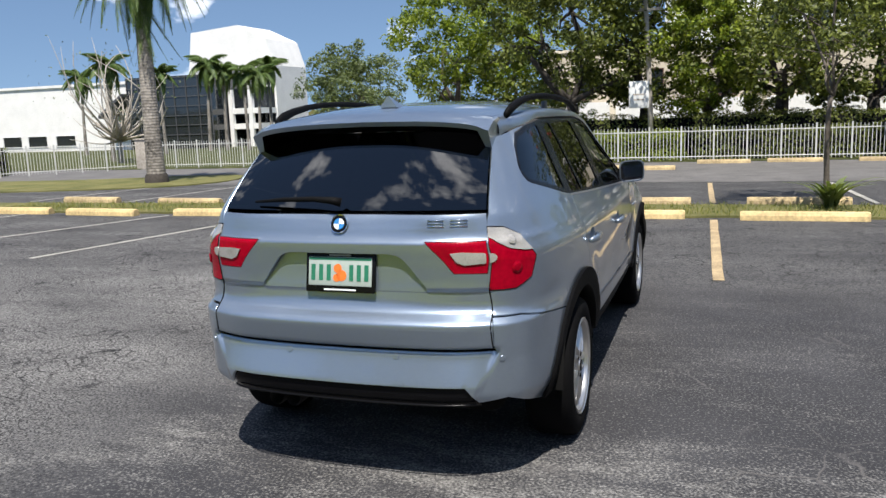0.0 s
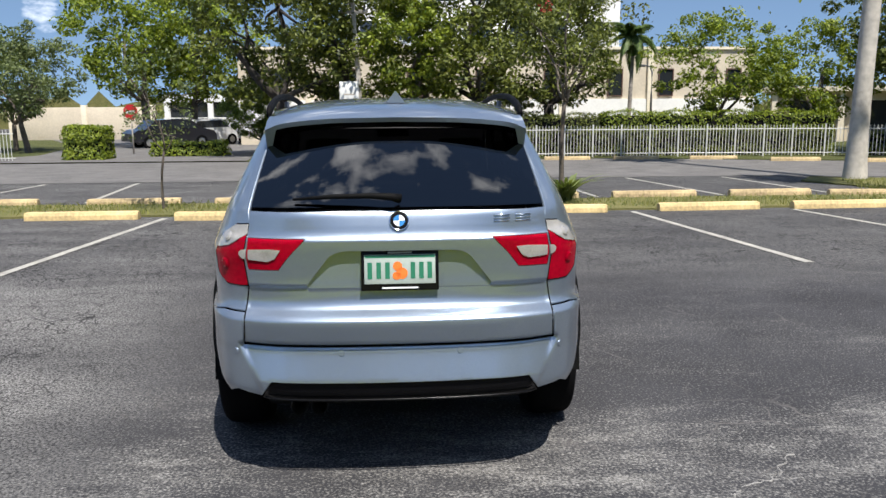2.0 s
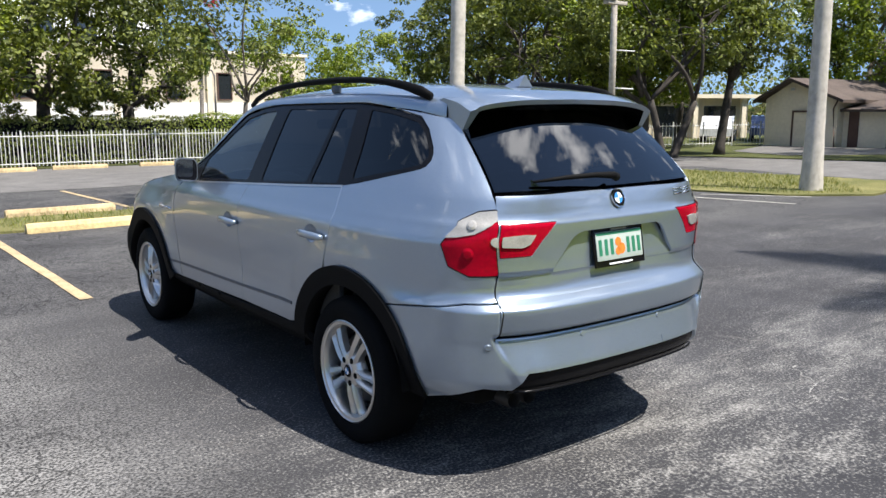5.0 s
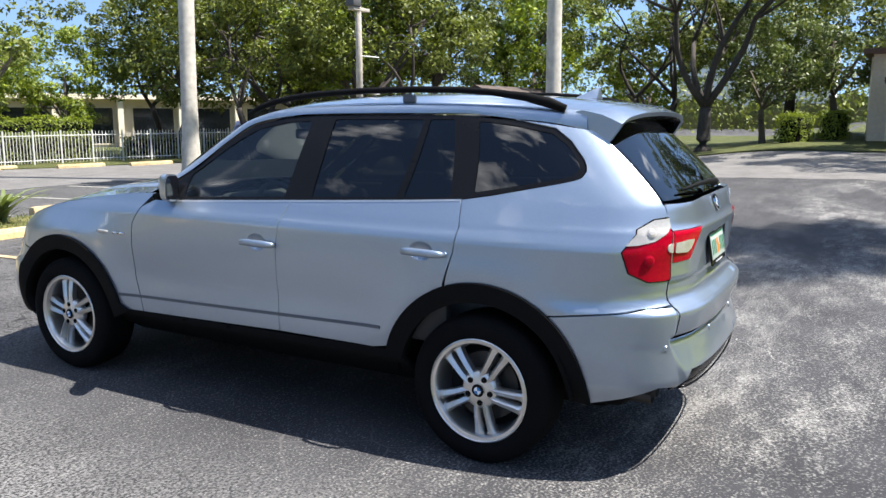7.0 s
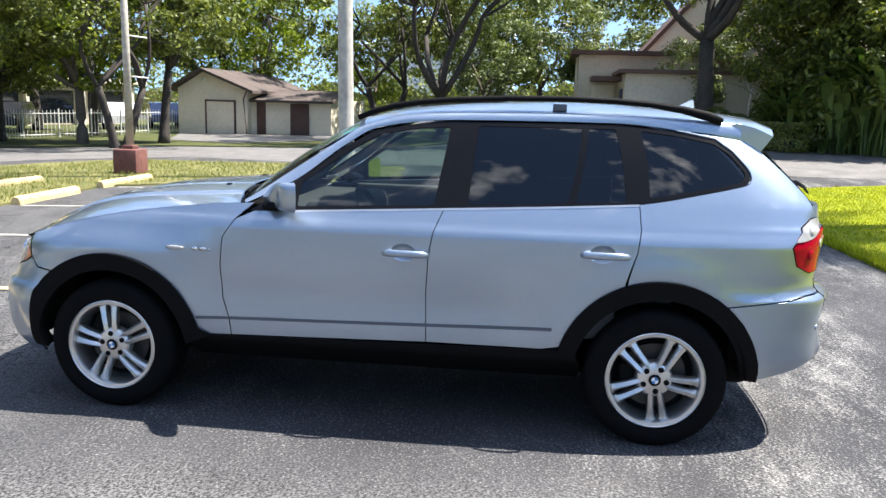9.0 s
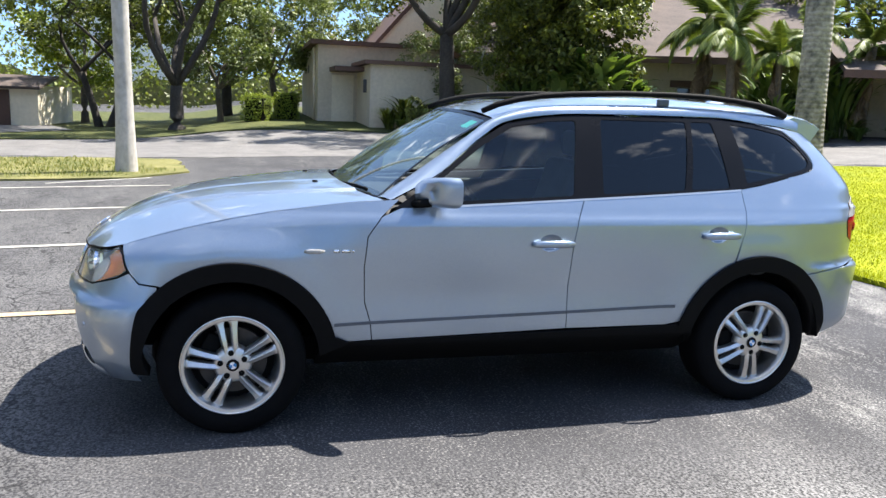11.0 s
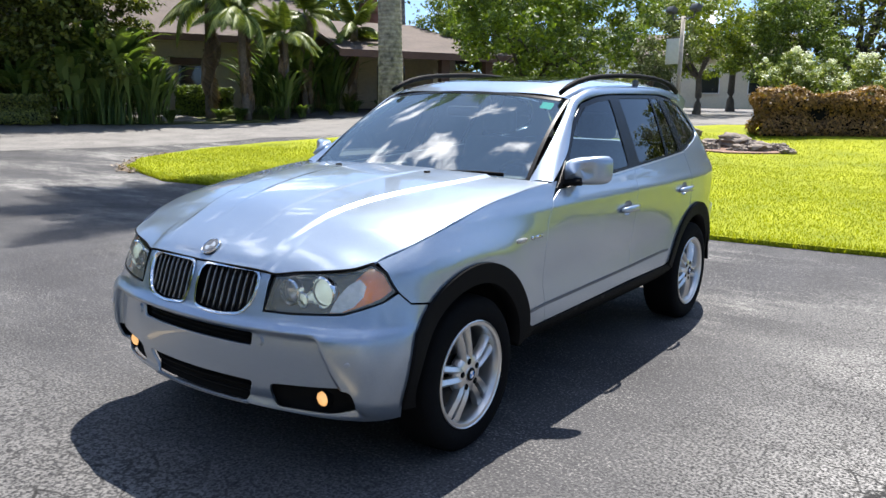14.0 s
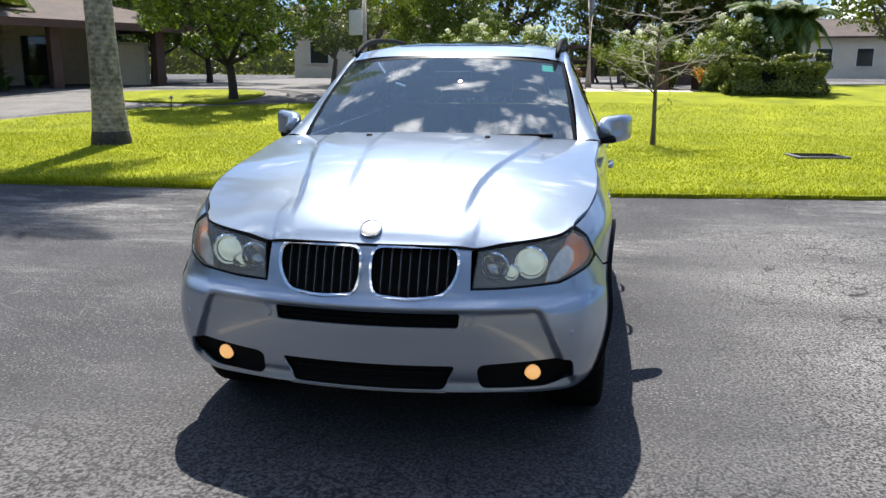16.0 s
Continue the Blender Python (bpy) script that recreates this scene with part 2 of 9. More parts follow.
    l.new(warp.outputs["Color"], craze.inputs["Vector"])
    fine = mix(1.0, ramp(craze.outputs["Distance"], 0.012, 0.045, (1, 1, 1, 1), (0, 0, 0, 1)), mix(1.0, mix(1.0, west, north, "LIGHTEN"), ramp(noise_at(1.7, 5, 0.65), 0.41, 0.58), "MULTIPLY"), "MULTIPLY")
    col = mix(fine, col, (0.012, 0.012, 0.012, 1))
    # tone taken down north of y 2.6, most on the west side
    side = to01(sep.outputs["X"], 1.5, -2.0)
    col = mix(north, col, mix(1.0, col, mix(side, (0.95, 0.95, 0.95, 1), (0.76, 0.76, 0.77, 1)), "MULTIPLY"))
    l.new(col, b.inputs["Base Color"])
    b.inputs["Roughness"].default_value, b.inputs["Specular IOR Level"].default_value = 0.80, 0.16
    bp, bp2 = n.new("ShaderNodeBump"), n.new("ShaderNodeBump")
    bp.inputs["Strength"].default_value, bp.inputs["Distance"].default_value = 0.55, 0.004
    l.new(stone_v.outputs["Distance"], bp.inputs["Height"])
    bp2.invert = True
    bp2.inputs["Strength"].default_value, bp2.inputs["Distance"].default_value = 0.6, 0.006
    l.new(crack, bp2.inputs["Height"]), l.new(bp.outputs["Normal"], bp2.inputs["Normal"])
    l.new(bp2.outputs["Normal"], b.inputs["Normal"])
    return m


def soil_grass(name, lo, hi, scale=9.0):
    m, n, l, b = mat_new(name)
    ge = n.new("ShaderNodeNewGeometry")
    a, c = n.new("ShaderNodeTexNoise"), n.new("ShaderNodeTexNoise")
    a.inputs["Scale"].default_value, a.inputs["Detail"].default_value = scale * 8, 8
    c.inputs["Scale"].default_value, c.inputs["Detail"].default_value = scale * 0.12, 5
    r = n.new("ShaderNodeValToRGB")
    r.color_ramp.elements[0].position, r.color_ramp.elements[1].position = 0.34, 0.66
    r.color_ramp.elements[0].color, r.color_ramp.elements[1].color = (*lo, 1), (*hi, 1)
    mx = n.new("ShaderNodeMixRGB")
    mx.inputs[0].default_value = 0.5
    for t in (a, c):
        l.new(ge.outputs["Position"], t.inputs["Vector"])
    l.new(a.outputs["Fac"], mx.inputs[1]), l.new(c.outputs["Fac"], mx.inputs[2])
    l.new(mx.outputs["Color"], r.inputs["Fac"]), l.new(r.outputs["Color"], b.inputs["Base Color"])
    b.inputs["Roughness"].default_value, b.inputs["Specular IOR Level"].default_value = 0.9, 0.2
    bp = n.new("ShaderNodeBump")
    bp.inputs["Strength"].default_value, bp.inputs["Distance"].default_value = 0.8, 0.03
    l.new(a.outputs["Fac"], bp.inputs["Height"]), l.new(bp.outputs["Normal"], b.inputs["Normal"])
    return m


def car_paint():
    m, n, l, b = mat_new("blue_silver_paint")
    co = n.new("ShaderNodeTexCoord")
    fl = n.new("ShaderNodeTexVoronoi")
    fl.inputs["Scale"].default_value = 900
    l.new(co.outputs["Object"], fl.inputs["Vector"])
    dirt = n.new("ShaderNodeTexNoise")
    dirt.inputs["Scale"].default_value, dirt.inputs["Detail"].default_value = 3.0, 8
    l.new(co.outputs["Object"], dirt.inputs["Vector"])
    r = n.new("ShaderNodeValToRGB")
    r.color_ramp.elements[0].color, r.color_ramp.elements[1].color = (0.235, 0.29, 0.365, 1), (0.35, 0.412, 0.495, 1)
    l.new(fl.outputs["Color"], r.inputs["Fac"])
    l.new(r.outputs["Color"], b.inputs["Base Color"])
    rr = n.new("ShaderNodeMapRange")
    rr.inputs["To Min"].default_value, rr.inputs["To Max"].default_value = 0.28, 0.33
    l.new(dirt.outputs["Fac"], rr.inputs["Value"]), l.new(rr.outputs["Result"], b.inputs["Roughness"])
    b.inputs["Metallic"].default_value = 0.74
    b.inputs["Coat Weight"].default_value, b.inputs["Coat Roughness"].default_value, b.inputs["Coat IOR"].default_value = 1.0, 0.02, 1.5
    return m


ASPHALT = asphalt_material()
PAINT = car_paint()
TRIM = plain("black_trim_plastic", (0.004, 0.004, 0.0043), 0.66, spec=0.09, grain=0.12, scale=300, bump=0.15)
GLOSS_BLACK = plain("gloss_black", (0.005, 0.005, 0.006), 0.25, spec=0.16)
RUBBER = plain("tyre_rubber", (0.0048, 0.0048, 0.0052), 0.85, spec=0.07, grain=0.15, scale=120, bump=0.2)
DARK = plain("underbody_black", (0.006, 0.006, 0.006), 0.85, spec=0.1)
STRIP = plain("grey_blue_strip", (0.075, 0.088, 0.11), 0.5, 0.2)
FADED_ENAMEL = plain("faded_enamel", (0.42, 0.46, 0.50), 0.35, 0.4)
ALLOY = plain("silver_alloy", (0.60, 0.59, 0.575), 0.30, 0.9, coat=0.2, grain=0.02)
CHROME = plain("chrome", (0.75, 0.76, 0.78), 0.08, 1.0, grain=0.01)
STEEL = plain("brake_steel", (0.25, 0.24, 0.23), 0.4, 0.9)
DISC = plain("brake_disc_iron", (0.055, 0.050, 0.047), 0.5, 0.6)
GLASS_DARK = glass("privacy_glass", (0.030, 0.032, 0.034), ior=1.52)
GLASS_FRONT = glass("front_glass", (0.44, 0.54, 0.51), ior=1.58)
# teal scatter puts the bright sky reflection into the windscreen's colour
GLASS_SCREEN = hazed("windscreen_glass", (0.44, 0.56, 0.56), 0.035, (0.40, 0.58, 0.60), 2.9)
HAZED_LENS = hazed("hazed_lens", (0.92, 0.92, 0.90), 0.19, (0.66, 0.65, 0.56))
GLASS_REAR = glass("rear_privacy_glass", (0.014, 0.015, 0.018), ior=1.75)
GLASS_CLEAR = glass("clear_lens", (0.88, 0.88, 0.86))
RED_LENS = plain("red_lens", (0.29, 0.0006, 0.012), 0.22, coat=0.04, spec=0.1, grain=0.16, scale=60)
CLEAR_LENS = plain("white_lens", (0.31, 0.30, 0.285), 0.12, coat=1.0, grain=0.12, scale=160)
AMBER = plain("amber_lens", (0.88, 0.25, 0.035), 0.15, coat=1.0, grain=0.1, scale=120)
HOUSING = plain("lamp_housing", (0.10, 0.104, 0.092), 0.35, 0.3)
PETAL = plain("faceted_reflector", (0.78, 0.77, 0.75), 0.25, 0.45, coat=0.6, grain=0.14, scale=60, bump=0.12)
FOG_GLOW = plain("fog_lamp_glow", (0.8, 0.55, 0.25), 0.2, coat=1.0, emit=(1.0, 0.50, 0.16, 0.35))
BULB_GLOW = plain("headlamp_glow", (0.50, 0.56, 0.53), 0.06, 0.5, coat=1.0, emit=(0.82, 1.0, 0.90, 0.20))
BLUE = plain("emblem_blue", (0.03, 0.19, 0.47), 0.2, coat=1.0)
WHITE = plain("emblem_white", (0.75, 0.76, 0.78), 0.2, coat=1.0)
PLATE = plain("plate_white", (0.35, 0.405, 0.375), 0.4)
PLATE_GREEN = plain("plate_green", (0.02, 0.16, 0.09), 0.4)
ORANGE = plain("plate_orange", (0.80, 0.18, 0.03), 0.4)
SEAT = plain("grey_seat", (0.16, 0.16, 0.155), 0.7, grain=0.1, scale=80)
DASH = plain("dark_dashboard", (0.045, 0.045, 0.047), 0.6)
TEAL = plain("teal_sticker", (0.02, 0.40, 0.32), 0.7, spec=0.1)
ROAD_WHITE = plain("worn_white_paint", (0.35, 0.335, 0.295), 0.7, grain=0.25, scale=40, bump=0.2)
ROAD_YELLOW = plain("worn_yellow_paint", (0.40, 0.30, 0.17), 0.7, grain=0.25, scale=40, bump=0.2)
STOP_YELLOW = plain("yellow_concrete", (0.56, 0.42, 0.20), 0.75, grain=0.22, scale=25, bump=0.4)
STOP_FADED = plain("faded_yellow_concrete", (0.42, 0.32, 0.17), 0.8, grain=0.3, scale=25, bump=0.4)
LAWN = soil_grass("lawn_green", (0.11, 0.14, 0.004), (0.31, 0.33, 0.009))
# grass and leaf litter, with the trees' shade put into the colour
SHADE_LITTER = soil_grass("shade_toned_litter", (0.03, 0.042, 0.012), (0.11, 0.115, 0.04))
VERGE = soil_grass("dry_verge", (0.075, 0.085, 0.025), (0.23, 0.21, 0.085))
OLD_ASPHALT = plain("old_pale_asphalt", (0.122, 0.116, 0.110), 0.85, grain=0.22, scale=14, bump=0.3)
BLADE = leafy("grass_blade", (0.18, 0.21, 0.005), (0.39, 0.405, 0.012), 0.3, 0.7)
BLADE_DRY = leafy("verge_blade", (0.07, 0.11, 0.02), (0.26, 0.25, 0.07), 0.3)
BARK = plain("bark", (0.12, 0.10, 0.08), 0.9, grain=0.3, scale=14, bump=0.8)
BARK_DARK = plain("dark_bark", (0.045, 0.038, 0.032), 0.9, grain=0.3, scale=14, bump=0.8)
PALM_BARK = ringed("grey_palm_trunk", (0.235, 0.213, 0.187))
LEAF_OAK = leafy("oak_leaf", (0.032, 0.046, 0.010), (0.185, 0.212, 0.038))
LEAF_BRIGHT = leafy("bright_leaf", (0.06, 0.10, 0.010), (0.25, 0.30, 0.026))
LEAF_MID = leafy("lawn_tree_leaf", (0.030, 0.060, 0.010), (0.18, 0.25, 0.030))
DEAD_FROND = leafy("dead_frond", (0.10, 0.07, 0.045), (0.26, 0.19, 0.12), 0.1)
LEAF_GREY = leafy("olive_leaf", (0.06, 0.085, 0.03), (0.19, 0.23, 0.09))
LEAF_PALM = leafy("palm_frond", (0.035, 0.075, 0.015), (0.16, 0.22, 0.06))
# paler copy of palm_frond with sunlight put into its colour
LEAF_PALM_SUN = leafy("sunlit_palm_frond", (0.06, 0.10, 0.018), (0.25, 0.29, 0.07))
LEAF_ORANGE = leafy("orange_croton_leaf", (0.30, 0.07, 0.02), (0.75, 0.40, 0.05), 0.3)
LEAF_RED = leafy("croton_leaf", (0.07, 0.04, 0.015), (0.30, 0.17, 0.06))
FLOWER_WHITE = leafy("white_blossom", (0.55, 0.58, 0.50), (0.80, 0.82, 0.75), 0.2)
FLOWER_RED = leafy("red_blossom", (0.45, 0.03, 0.05), (0.70, 0.10, 0.10), 0.2)
STUCCO_WHITE = plain("white_stucco", (0.76, 0.75, 0.72), 0.9, grain=0.05, scale=8, bump=0.3)
STUCCO_BEIGE = plain("beige_stucco", (0.56, 0.49, 0.38), 0.9, grain=0.08, scale=8, bump=0.3)
STUCCO_CREAM = plain("cream_stucco", (0.74, 0.66, 0.51), 0.9, grain=0.06, scale=8, bump=0.3)
ROOF_BROWN = plain("brown_shingle", (0.075, 0.056, 0.047), 0.9, grain=0.2, scale=12, bump=0.6)
BROWN = plain("brown_painted_wood", (0.10, 0.055, 0.042), 0.7, grain=0.15, scale=20)
WINDOW_DARK = plain("dark_window", (0.02, 0.024, 0.028), 0.08, coat=0.6)
FENCE_WHITE = plain("white_fence_metal", (0.56, 0.56, 0.54), 0.5, grain=0.06)
POLE_GREY = plain("weathered_pole", (0.40, 0.36, 0.31), 0.85, grain=0.2, scale=12, bump=0.3)
MAROON = plain("maroon_concrete", (0.14, 0.055, 0.045), 0.8, grain=0.2, scale=10, bump=0.3)
ROCK = plain("grey_rock", (0.19, 0.155, 0.13), 0.9, grain=0.3, scale=6, bump=0.7)
MULCH = plain("brown_mulch", (0.17, 0.10, 0.075), 0.95, grain=0.35, scale=18, bump=0.8)
BRICK_RED = plain("brick_red", (0.23, 0.10, 0.07), 0.85, grain=0.2, scale=10)
BANNER = plain("white_banner", (0.70, 0.71, 0.69), 0.7)
BIN_GREY = plain("iron_grey", (0.07, 0.07, 0.072), 0.5)


# ---- mesh helpers ----
def mesh_of(name, verts, faces, mats, smooth=False, normals=None):
    me = bpy.data.meshes.new(name)
    me.from_pydata([tuple(map(float, v)) for v in verts], [], [tuple(map(int, q)) for q in faces])
    for m in mats if isinstance(mats, (list, tuple)) else [mats]:
        me.materials.append(m)
    if smooth:
        me.polygons.foreach_set("use_smooth", [True] * len(me.polygons))
    if normals is not None:
        me.normals_split_custom_set_from_vertices([tuple(map(float, v)) for v in normals])
    me.update()
    return me


def part(name, me, parent=None, label="", m=None):
    """Links a mesh as one object, under a thing or part if one is given."""
    ob = new(name, me)
    if parent is not None:
        ob.parent = parent
    if m is not None:
        ob.matrix_basis = m
    return tagged(ob, label)


def from_bm(name, bm, mats, smooth=False):
    me = bpy.data.meshes.new(name)
    bmesh.ops.recalc_face_normals(bm, faces=bm.faces)
    bm.to_mesh(me)
    bm.free()
    for m in mats if isinstance(mats, (list, tuple)) else [mats]:
        me.materials.append(m)
    if smooth:
        me.polygons.foreach_set("use_smooth", [True] * len(me.polygons))
        me.set_sharp_from_angle(angle=radians(38))
    return me


def box_bm(lo, hi, bevel=0.0, seg=2, bm=None):
    bm = bm or bmesh.new()
    v = [bm.verts.new((x, y, z)) for x in (lo[0], hi[0]) for y in (lo[1], hi[1]) for z in (lo[2], hi[2])]
    fs = [bm.faces.new([v[i] for i in q]) for q in ((0, 1, 3, 2), (4, 6, 7, 5), (0, 4, 5, 1), (2, 3, 7, 6), (0, 2, 6, 4), (1, 5, 7, 3))]
    if bevel:
        es = list({e for f_ in fs for e in f_.edges})
        bmesh.ops.bevel(bm, geom=es, offset=bevel, segments=seg, affect="EDGES", profile=0.5)
    return bm


def box(name, lo, hi, mat, bevel=0.0, seg=2):
    return from_bm(name, box_bm(lo, hi, bevel, seg), mat, bool(bevel))


def tube(path, radii, sides=8, caps=True):
    """Verts and faces of a round tube along a path of points."""
    path = [Vector(q) for q in path]
    verts, faces = [], []
    up = Vector((0, 0, 1))
    for i, q in enumerate(path):
        d = (path[min(i + 1, len(path) - 1)] - path[max(i - 1, 0)]).normalized()
        a = d.cross(up)
        a = d.cross(Vector((1, 0, 0))) if a.length < 1e-3 else a
        a.normalize()
        c = d.cross(a)
        r = radii[i] if isinstance(radii, list) else radii
        rx, rz = r if isinstance(r, (list, tuple)) else (r, r)
        for k in range(sides):
            t = 2 * math.pi * k / sides
            verts.append(q + a * (rx * math.cos(t)) + c * (rz * math.sin(t)))
    for i in range(len(path) - 1):
        for k in range(sides):
            k2 = (k + 1) % sides
            faces.append((i * sides + k, i * sides + k2, (i + 1) * sides + k2, (i + 1) * sides + k))
    if caps:
        faces.append(tuple(range(sides - 1, -1, -1)))
        faces.append(tuple((len(path) - 1) * sides + k for k in range(sides)))
    return verts, faces


def tube_mesh(name, path, radii, mat, sides=8):
    v, q = tube(path, radii, sides)
    return mesh_of(name, v, q, mat, True)


def lathe(name, profile, mat, seg=48, axis="x"):
    """Turns a profile of (along, radius) round the axis."""
    v, q = [], []
    for a, r in profile:
        for k in range(seg):
            t = 2 * math.pi * k / seg
            c, s = r * math.cos(t), r * math.sin(t)
            v.append((a, c, s) if axis == "x" else (c, s, a) if axis == "z" else (s, a, c))
    for i in range(len(profile) - 1):
        for k in range(seg):
            k2 = (k + 1) % seg
            q.append((i * seg + k, (i + 1) * seg + k, (i + 1) * seg + k2, i * seg + k2))
    me = mesh_of(name, v, q, mat, True)
    me.set_sharp_from_angle(angle=radians(35))
    return me


def thing(name, label, category, at=(0, 0, 0), turn=0.0, group="", kind=""):
    ob = new(name)
    ob.empty_display_size = 0.1
    ob.matrix_basis = pose(*at, 0, 0, turn)
    return tagged(ob, label, category, group, kind)

# ---- the lot and the land ----
from mathutils.geometry import delaunay_2d_cdt


def lies_in(px, py, poly):
    hit = np.zeros(px.shape, bool)
    for (x0, y0), (x1, y1) in zip(poly, poly[1:] + poly[:1]):
        if y0 != y1:
            hit ^= ((y0 > py) != (y1 > py)) & (px < (x1 - x0) * (py - y0) / (y1 - y0) + x0)
    return hit


def curved(poly, k=5):
    """A closed outline drawn smoothly through its points."""
    p, n, out = [Vector(q) for q in poly], len(poly), []
    for i in range(n):
        a, b, c, d = p[i - 1], p[i], p[(i + 1) % n], p[(i + 2) % n]
        for j in range(k):
            t = j / k
            out.append(tuple(0.5 * (2 * b + (c - a) * t + (2 * a - 5 * b + 4 * c - d) * t * t + (3 * b - a - 3 * c + d) * t ** 3)))
    return out


def patch(name, poly, mat, up, step, skirt=0.0, wobble=0.0, seed=0):
    """A sheet laid on the land over a plan outline, with a turned-down edge."""
    rng = np.random.default_rng(seed)
    rim = []
    for a, b in zip(poly, poly[1:] + poly[:1]):
        k = max(1, int(math.dist(a, b) / (step * 0.5 if not wobble else min(step * 0.5, 0.25))))
        for i in range(k):
            rim.append((a[0] + (b[0] - a[0]) * i / k + rng.normal(0, wobble), a[1] + (b[1] - a[1]) * i / k + rng.normal(0, wobble)))
    xs, ys = [q[0] for q in rim], [q[1] for q in rim]
    gx, gy = np.meshgrid(np.arange(min(xs), max(xs), step), np.arange(min(ys), max(ys), step))
    gx, gy = gx.ravel() + 0.013, gy.ravel() + 0.017
    ok = lies_in(gx, gy, rim)
    pts = [Vector(q) for q in rim] + [Vector(q) for q in zip(gx[ok], gy[ok])]
    v2, _, tris, *_ = delaunay_2d_cdt(pts, [(i, (i + 1) % len(rim)) for i in range(len(rim))], [], 0, 1e-5)
    u, v = np.array([q.x for q in v2]), np.array([q.y for q in v2])
    cen = np.array([(u[list(t)].mean(), v[list(t)].mean()) for t in tris])
    good = lies_in(cen[:, 0], cen[:, 1], rim)
    z = ground_z(u, v) + up
    verts = [*zip(u, v, z)]
    faces = [tuple(t) for t, g in zip(tris, good) if g]
    faces = [t if (verts[t[1]][0] - verts[t[0]][0]) * (verts[t[2]][1] - verts[t[0]][1]) - (verts[t[1]][1] - verts[t[0]][1]) * (verts[t[2]][0] - verts[t[0]][0]) > 0 else t[::-1] for t in faces]
    if skirt:
        k0, n = len(verts), len(rim)
        verts += [(a, b, float(ground_z(a, b)) + up) for a, b in rim] + [(a, b, float(ground_z(a, b)) + up - skirt) for a, b in rim]
        faces += [(k0 + i, k0 + (i + 1) % n, k0 + n + (i + 1) % n, k0 + n + i) for i in range(n)]
    return mesh_of(name, verts, faces, mat, True)


def land():
    ys = [-900, -60, -40, -30, -25, -21, -18, -15, -13, -11, -9, -6, -3.3, -0.8, 0.5, 2, 3.4, 5, 7, 9, 11, 14, 18, 24, 32, 45, 60, 900]
    xs = [-900, -60, -20, 0, 8, 14, 17, 20, 24, 27, 30, 40, 60, 900]
    v = [(x, y, float(ground_z(x, y))) for y in ys for x in xs]
    w = len(xs)
    q = [(j * w + i, j * w + i + 1, (j + 1) * w + i + 1, (j + 1) * w + i) for j in range(len(ys) - 1) for i in range(w - 1)]
    return mesh_of("ground", v, q, ASPHALT, True)


tagged(part("ground", land()), "worn dark asphalt with pale patches and hair cracks", "asphalt", kind="structure")
LAWN_EDGE = [(-45, -4.6), (-12, -4.3), (-4.2, -3.72), (-1, -3.32), (3.6, -3.05), (6.7, -2.95), (9.0, -2.65), (11.3, -3.5), (12.5, -4.6), (13.6, -7.0),
             (13.7, -9.2), (12.3, -11.8), (10.5, -13.6), (8.3, -14.3), (6.0, -14.9), (5.2, -16.6), (4.2, -17.5), (1.2, -18.3), (-1.0, -18.55), (-4.1, -18.75), (-4.5, -23.0), (-9.5, -27.8), (-45, -29)]
tagged(part("lawn", patch("lawn", LAWN_EDGE, LAWN, 0.05, 0.9, 0.12, 0.02, 3)), "bright green mown lawn with a cut edge", "lawn", kind="structure")
ISLAND = [(10.8 + 2.6 * math.cos(a) + 0.5 * math.cos(2 * a), -16.2 + 1.6 * math.sin(a)) for a in np.linspace(0, 2 * math.pi, 24, endpoint=False)]
tagged(part("lawn", patch("lawn", ISLAND, LAWN, 0.06, 0.7, 0.14, 0.02, 4)), "small green lawn island under a tree", "lawn", kind="structure")
MEDIAN = [(-60, 8.62), (9.3, 8.62), (10.6, 7.0), (11.0, 4.6), (12.2, 3.6), (15.2, 4.0), (15.7, 6.0), (15.6, 9.0), (15.9, 11.6), (13.2, 13.2), (10.2, 14.7), (9.4, 13.6),
          (10.2, 11.4), (9.2, 10.28), (-60, 10.28)]
tagged(part("verge", patch("verge", MEDIAN, VERGE, 0.035, 0.8, 0.09, 0.03, 5)), "patchy dry grass strip between the parking rows", "grass", kind="structure")
tagged(part("verge", patch("verge", curved([(-60, 13.5), (-24, 12.3), (-17.5, 13.2), (-13.6, 14.6), (-12.6, 17.0), (-14.6, 19.8), (-20, 17.6), (-32, 17), (-60, 19)], 4), VERGE, 0.035, 0.9, 0.09, 0.03, 6)), "dry grass patch round the palm", "grass", kind="structure")
LANE = [(-60, 15.6), (-11, 15.6), (9, 15.6), (15.0, 14.0), (17.5, 10.8), (16.2, 6.5), (15.9, 3.2), (17.0, -1.0), (15.2, -6.5), (14.9, -10.0), (12.4, -12.9), (9.0, -15.0),
        (7.2, -16.0), (9.5, -18.8), (14.0, -18.0), (17.6, -13.9), (21.5, -9.2), (23.6, -2.0), (24.5, 3.0), (23.0, 9.0), (22.0, 14.5), (18, 20.0), (8, 24.2), (-60, 24.4)]
tagged(part("lane", patch("lane", LANE, OLD_ASPHALT, 0.006, 1.1, 0.0, 0.04, 7)), "pale sun-bleached asphalt lane", "road", kind="structure")
tagged(part("verge", patch("verge", [(-90, 24.5), (8, 24.4), (18, 20.2), (22.3, 14.8), (23.4, 9.0), (24.9, 3.0), (24.2, -1.5), (22.0, -8.6), (18.0, -13.3), (21, -16), (32, -12), (60, 0), (60, 70), (-90, 70)], SHADE_LITTER, 0.03, 2.5, 0.09, 0.05, 8)),
       "dry grass and litter under the trees, coloured dark for shade", "grass", kind="structure")
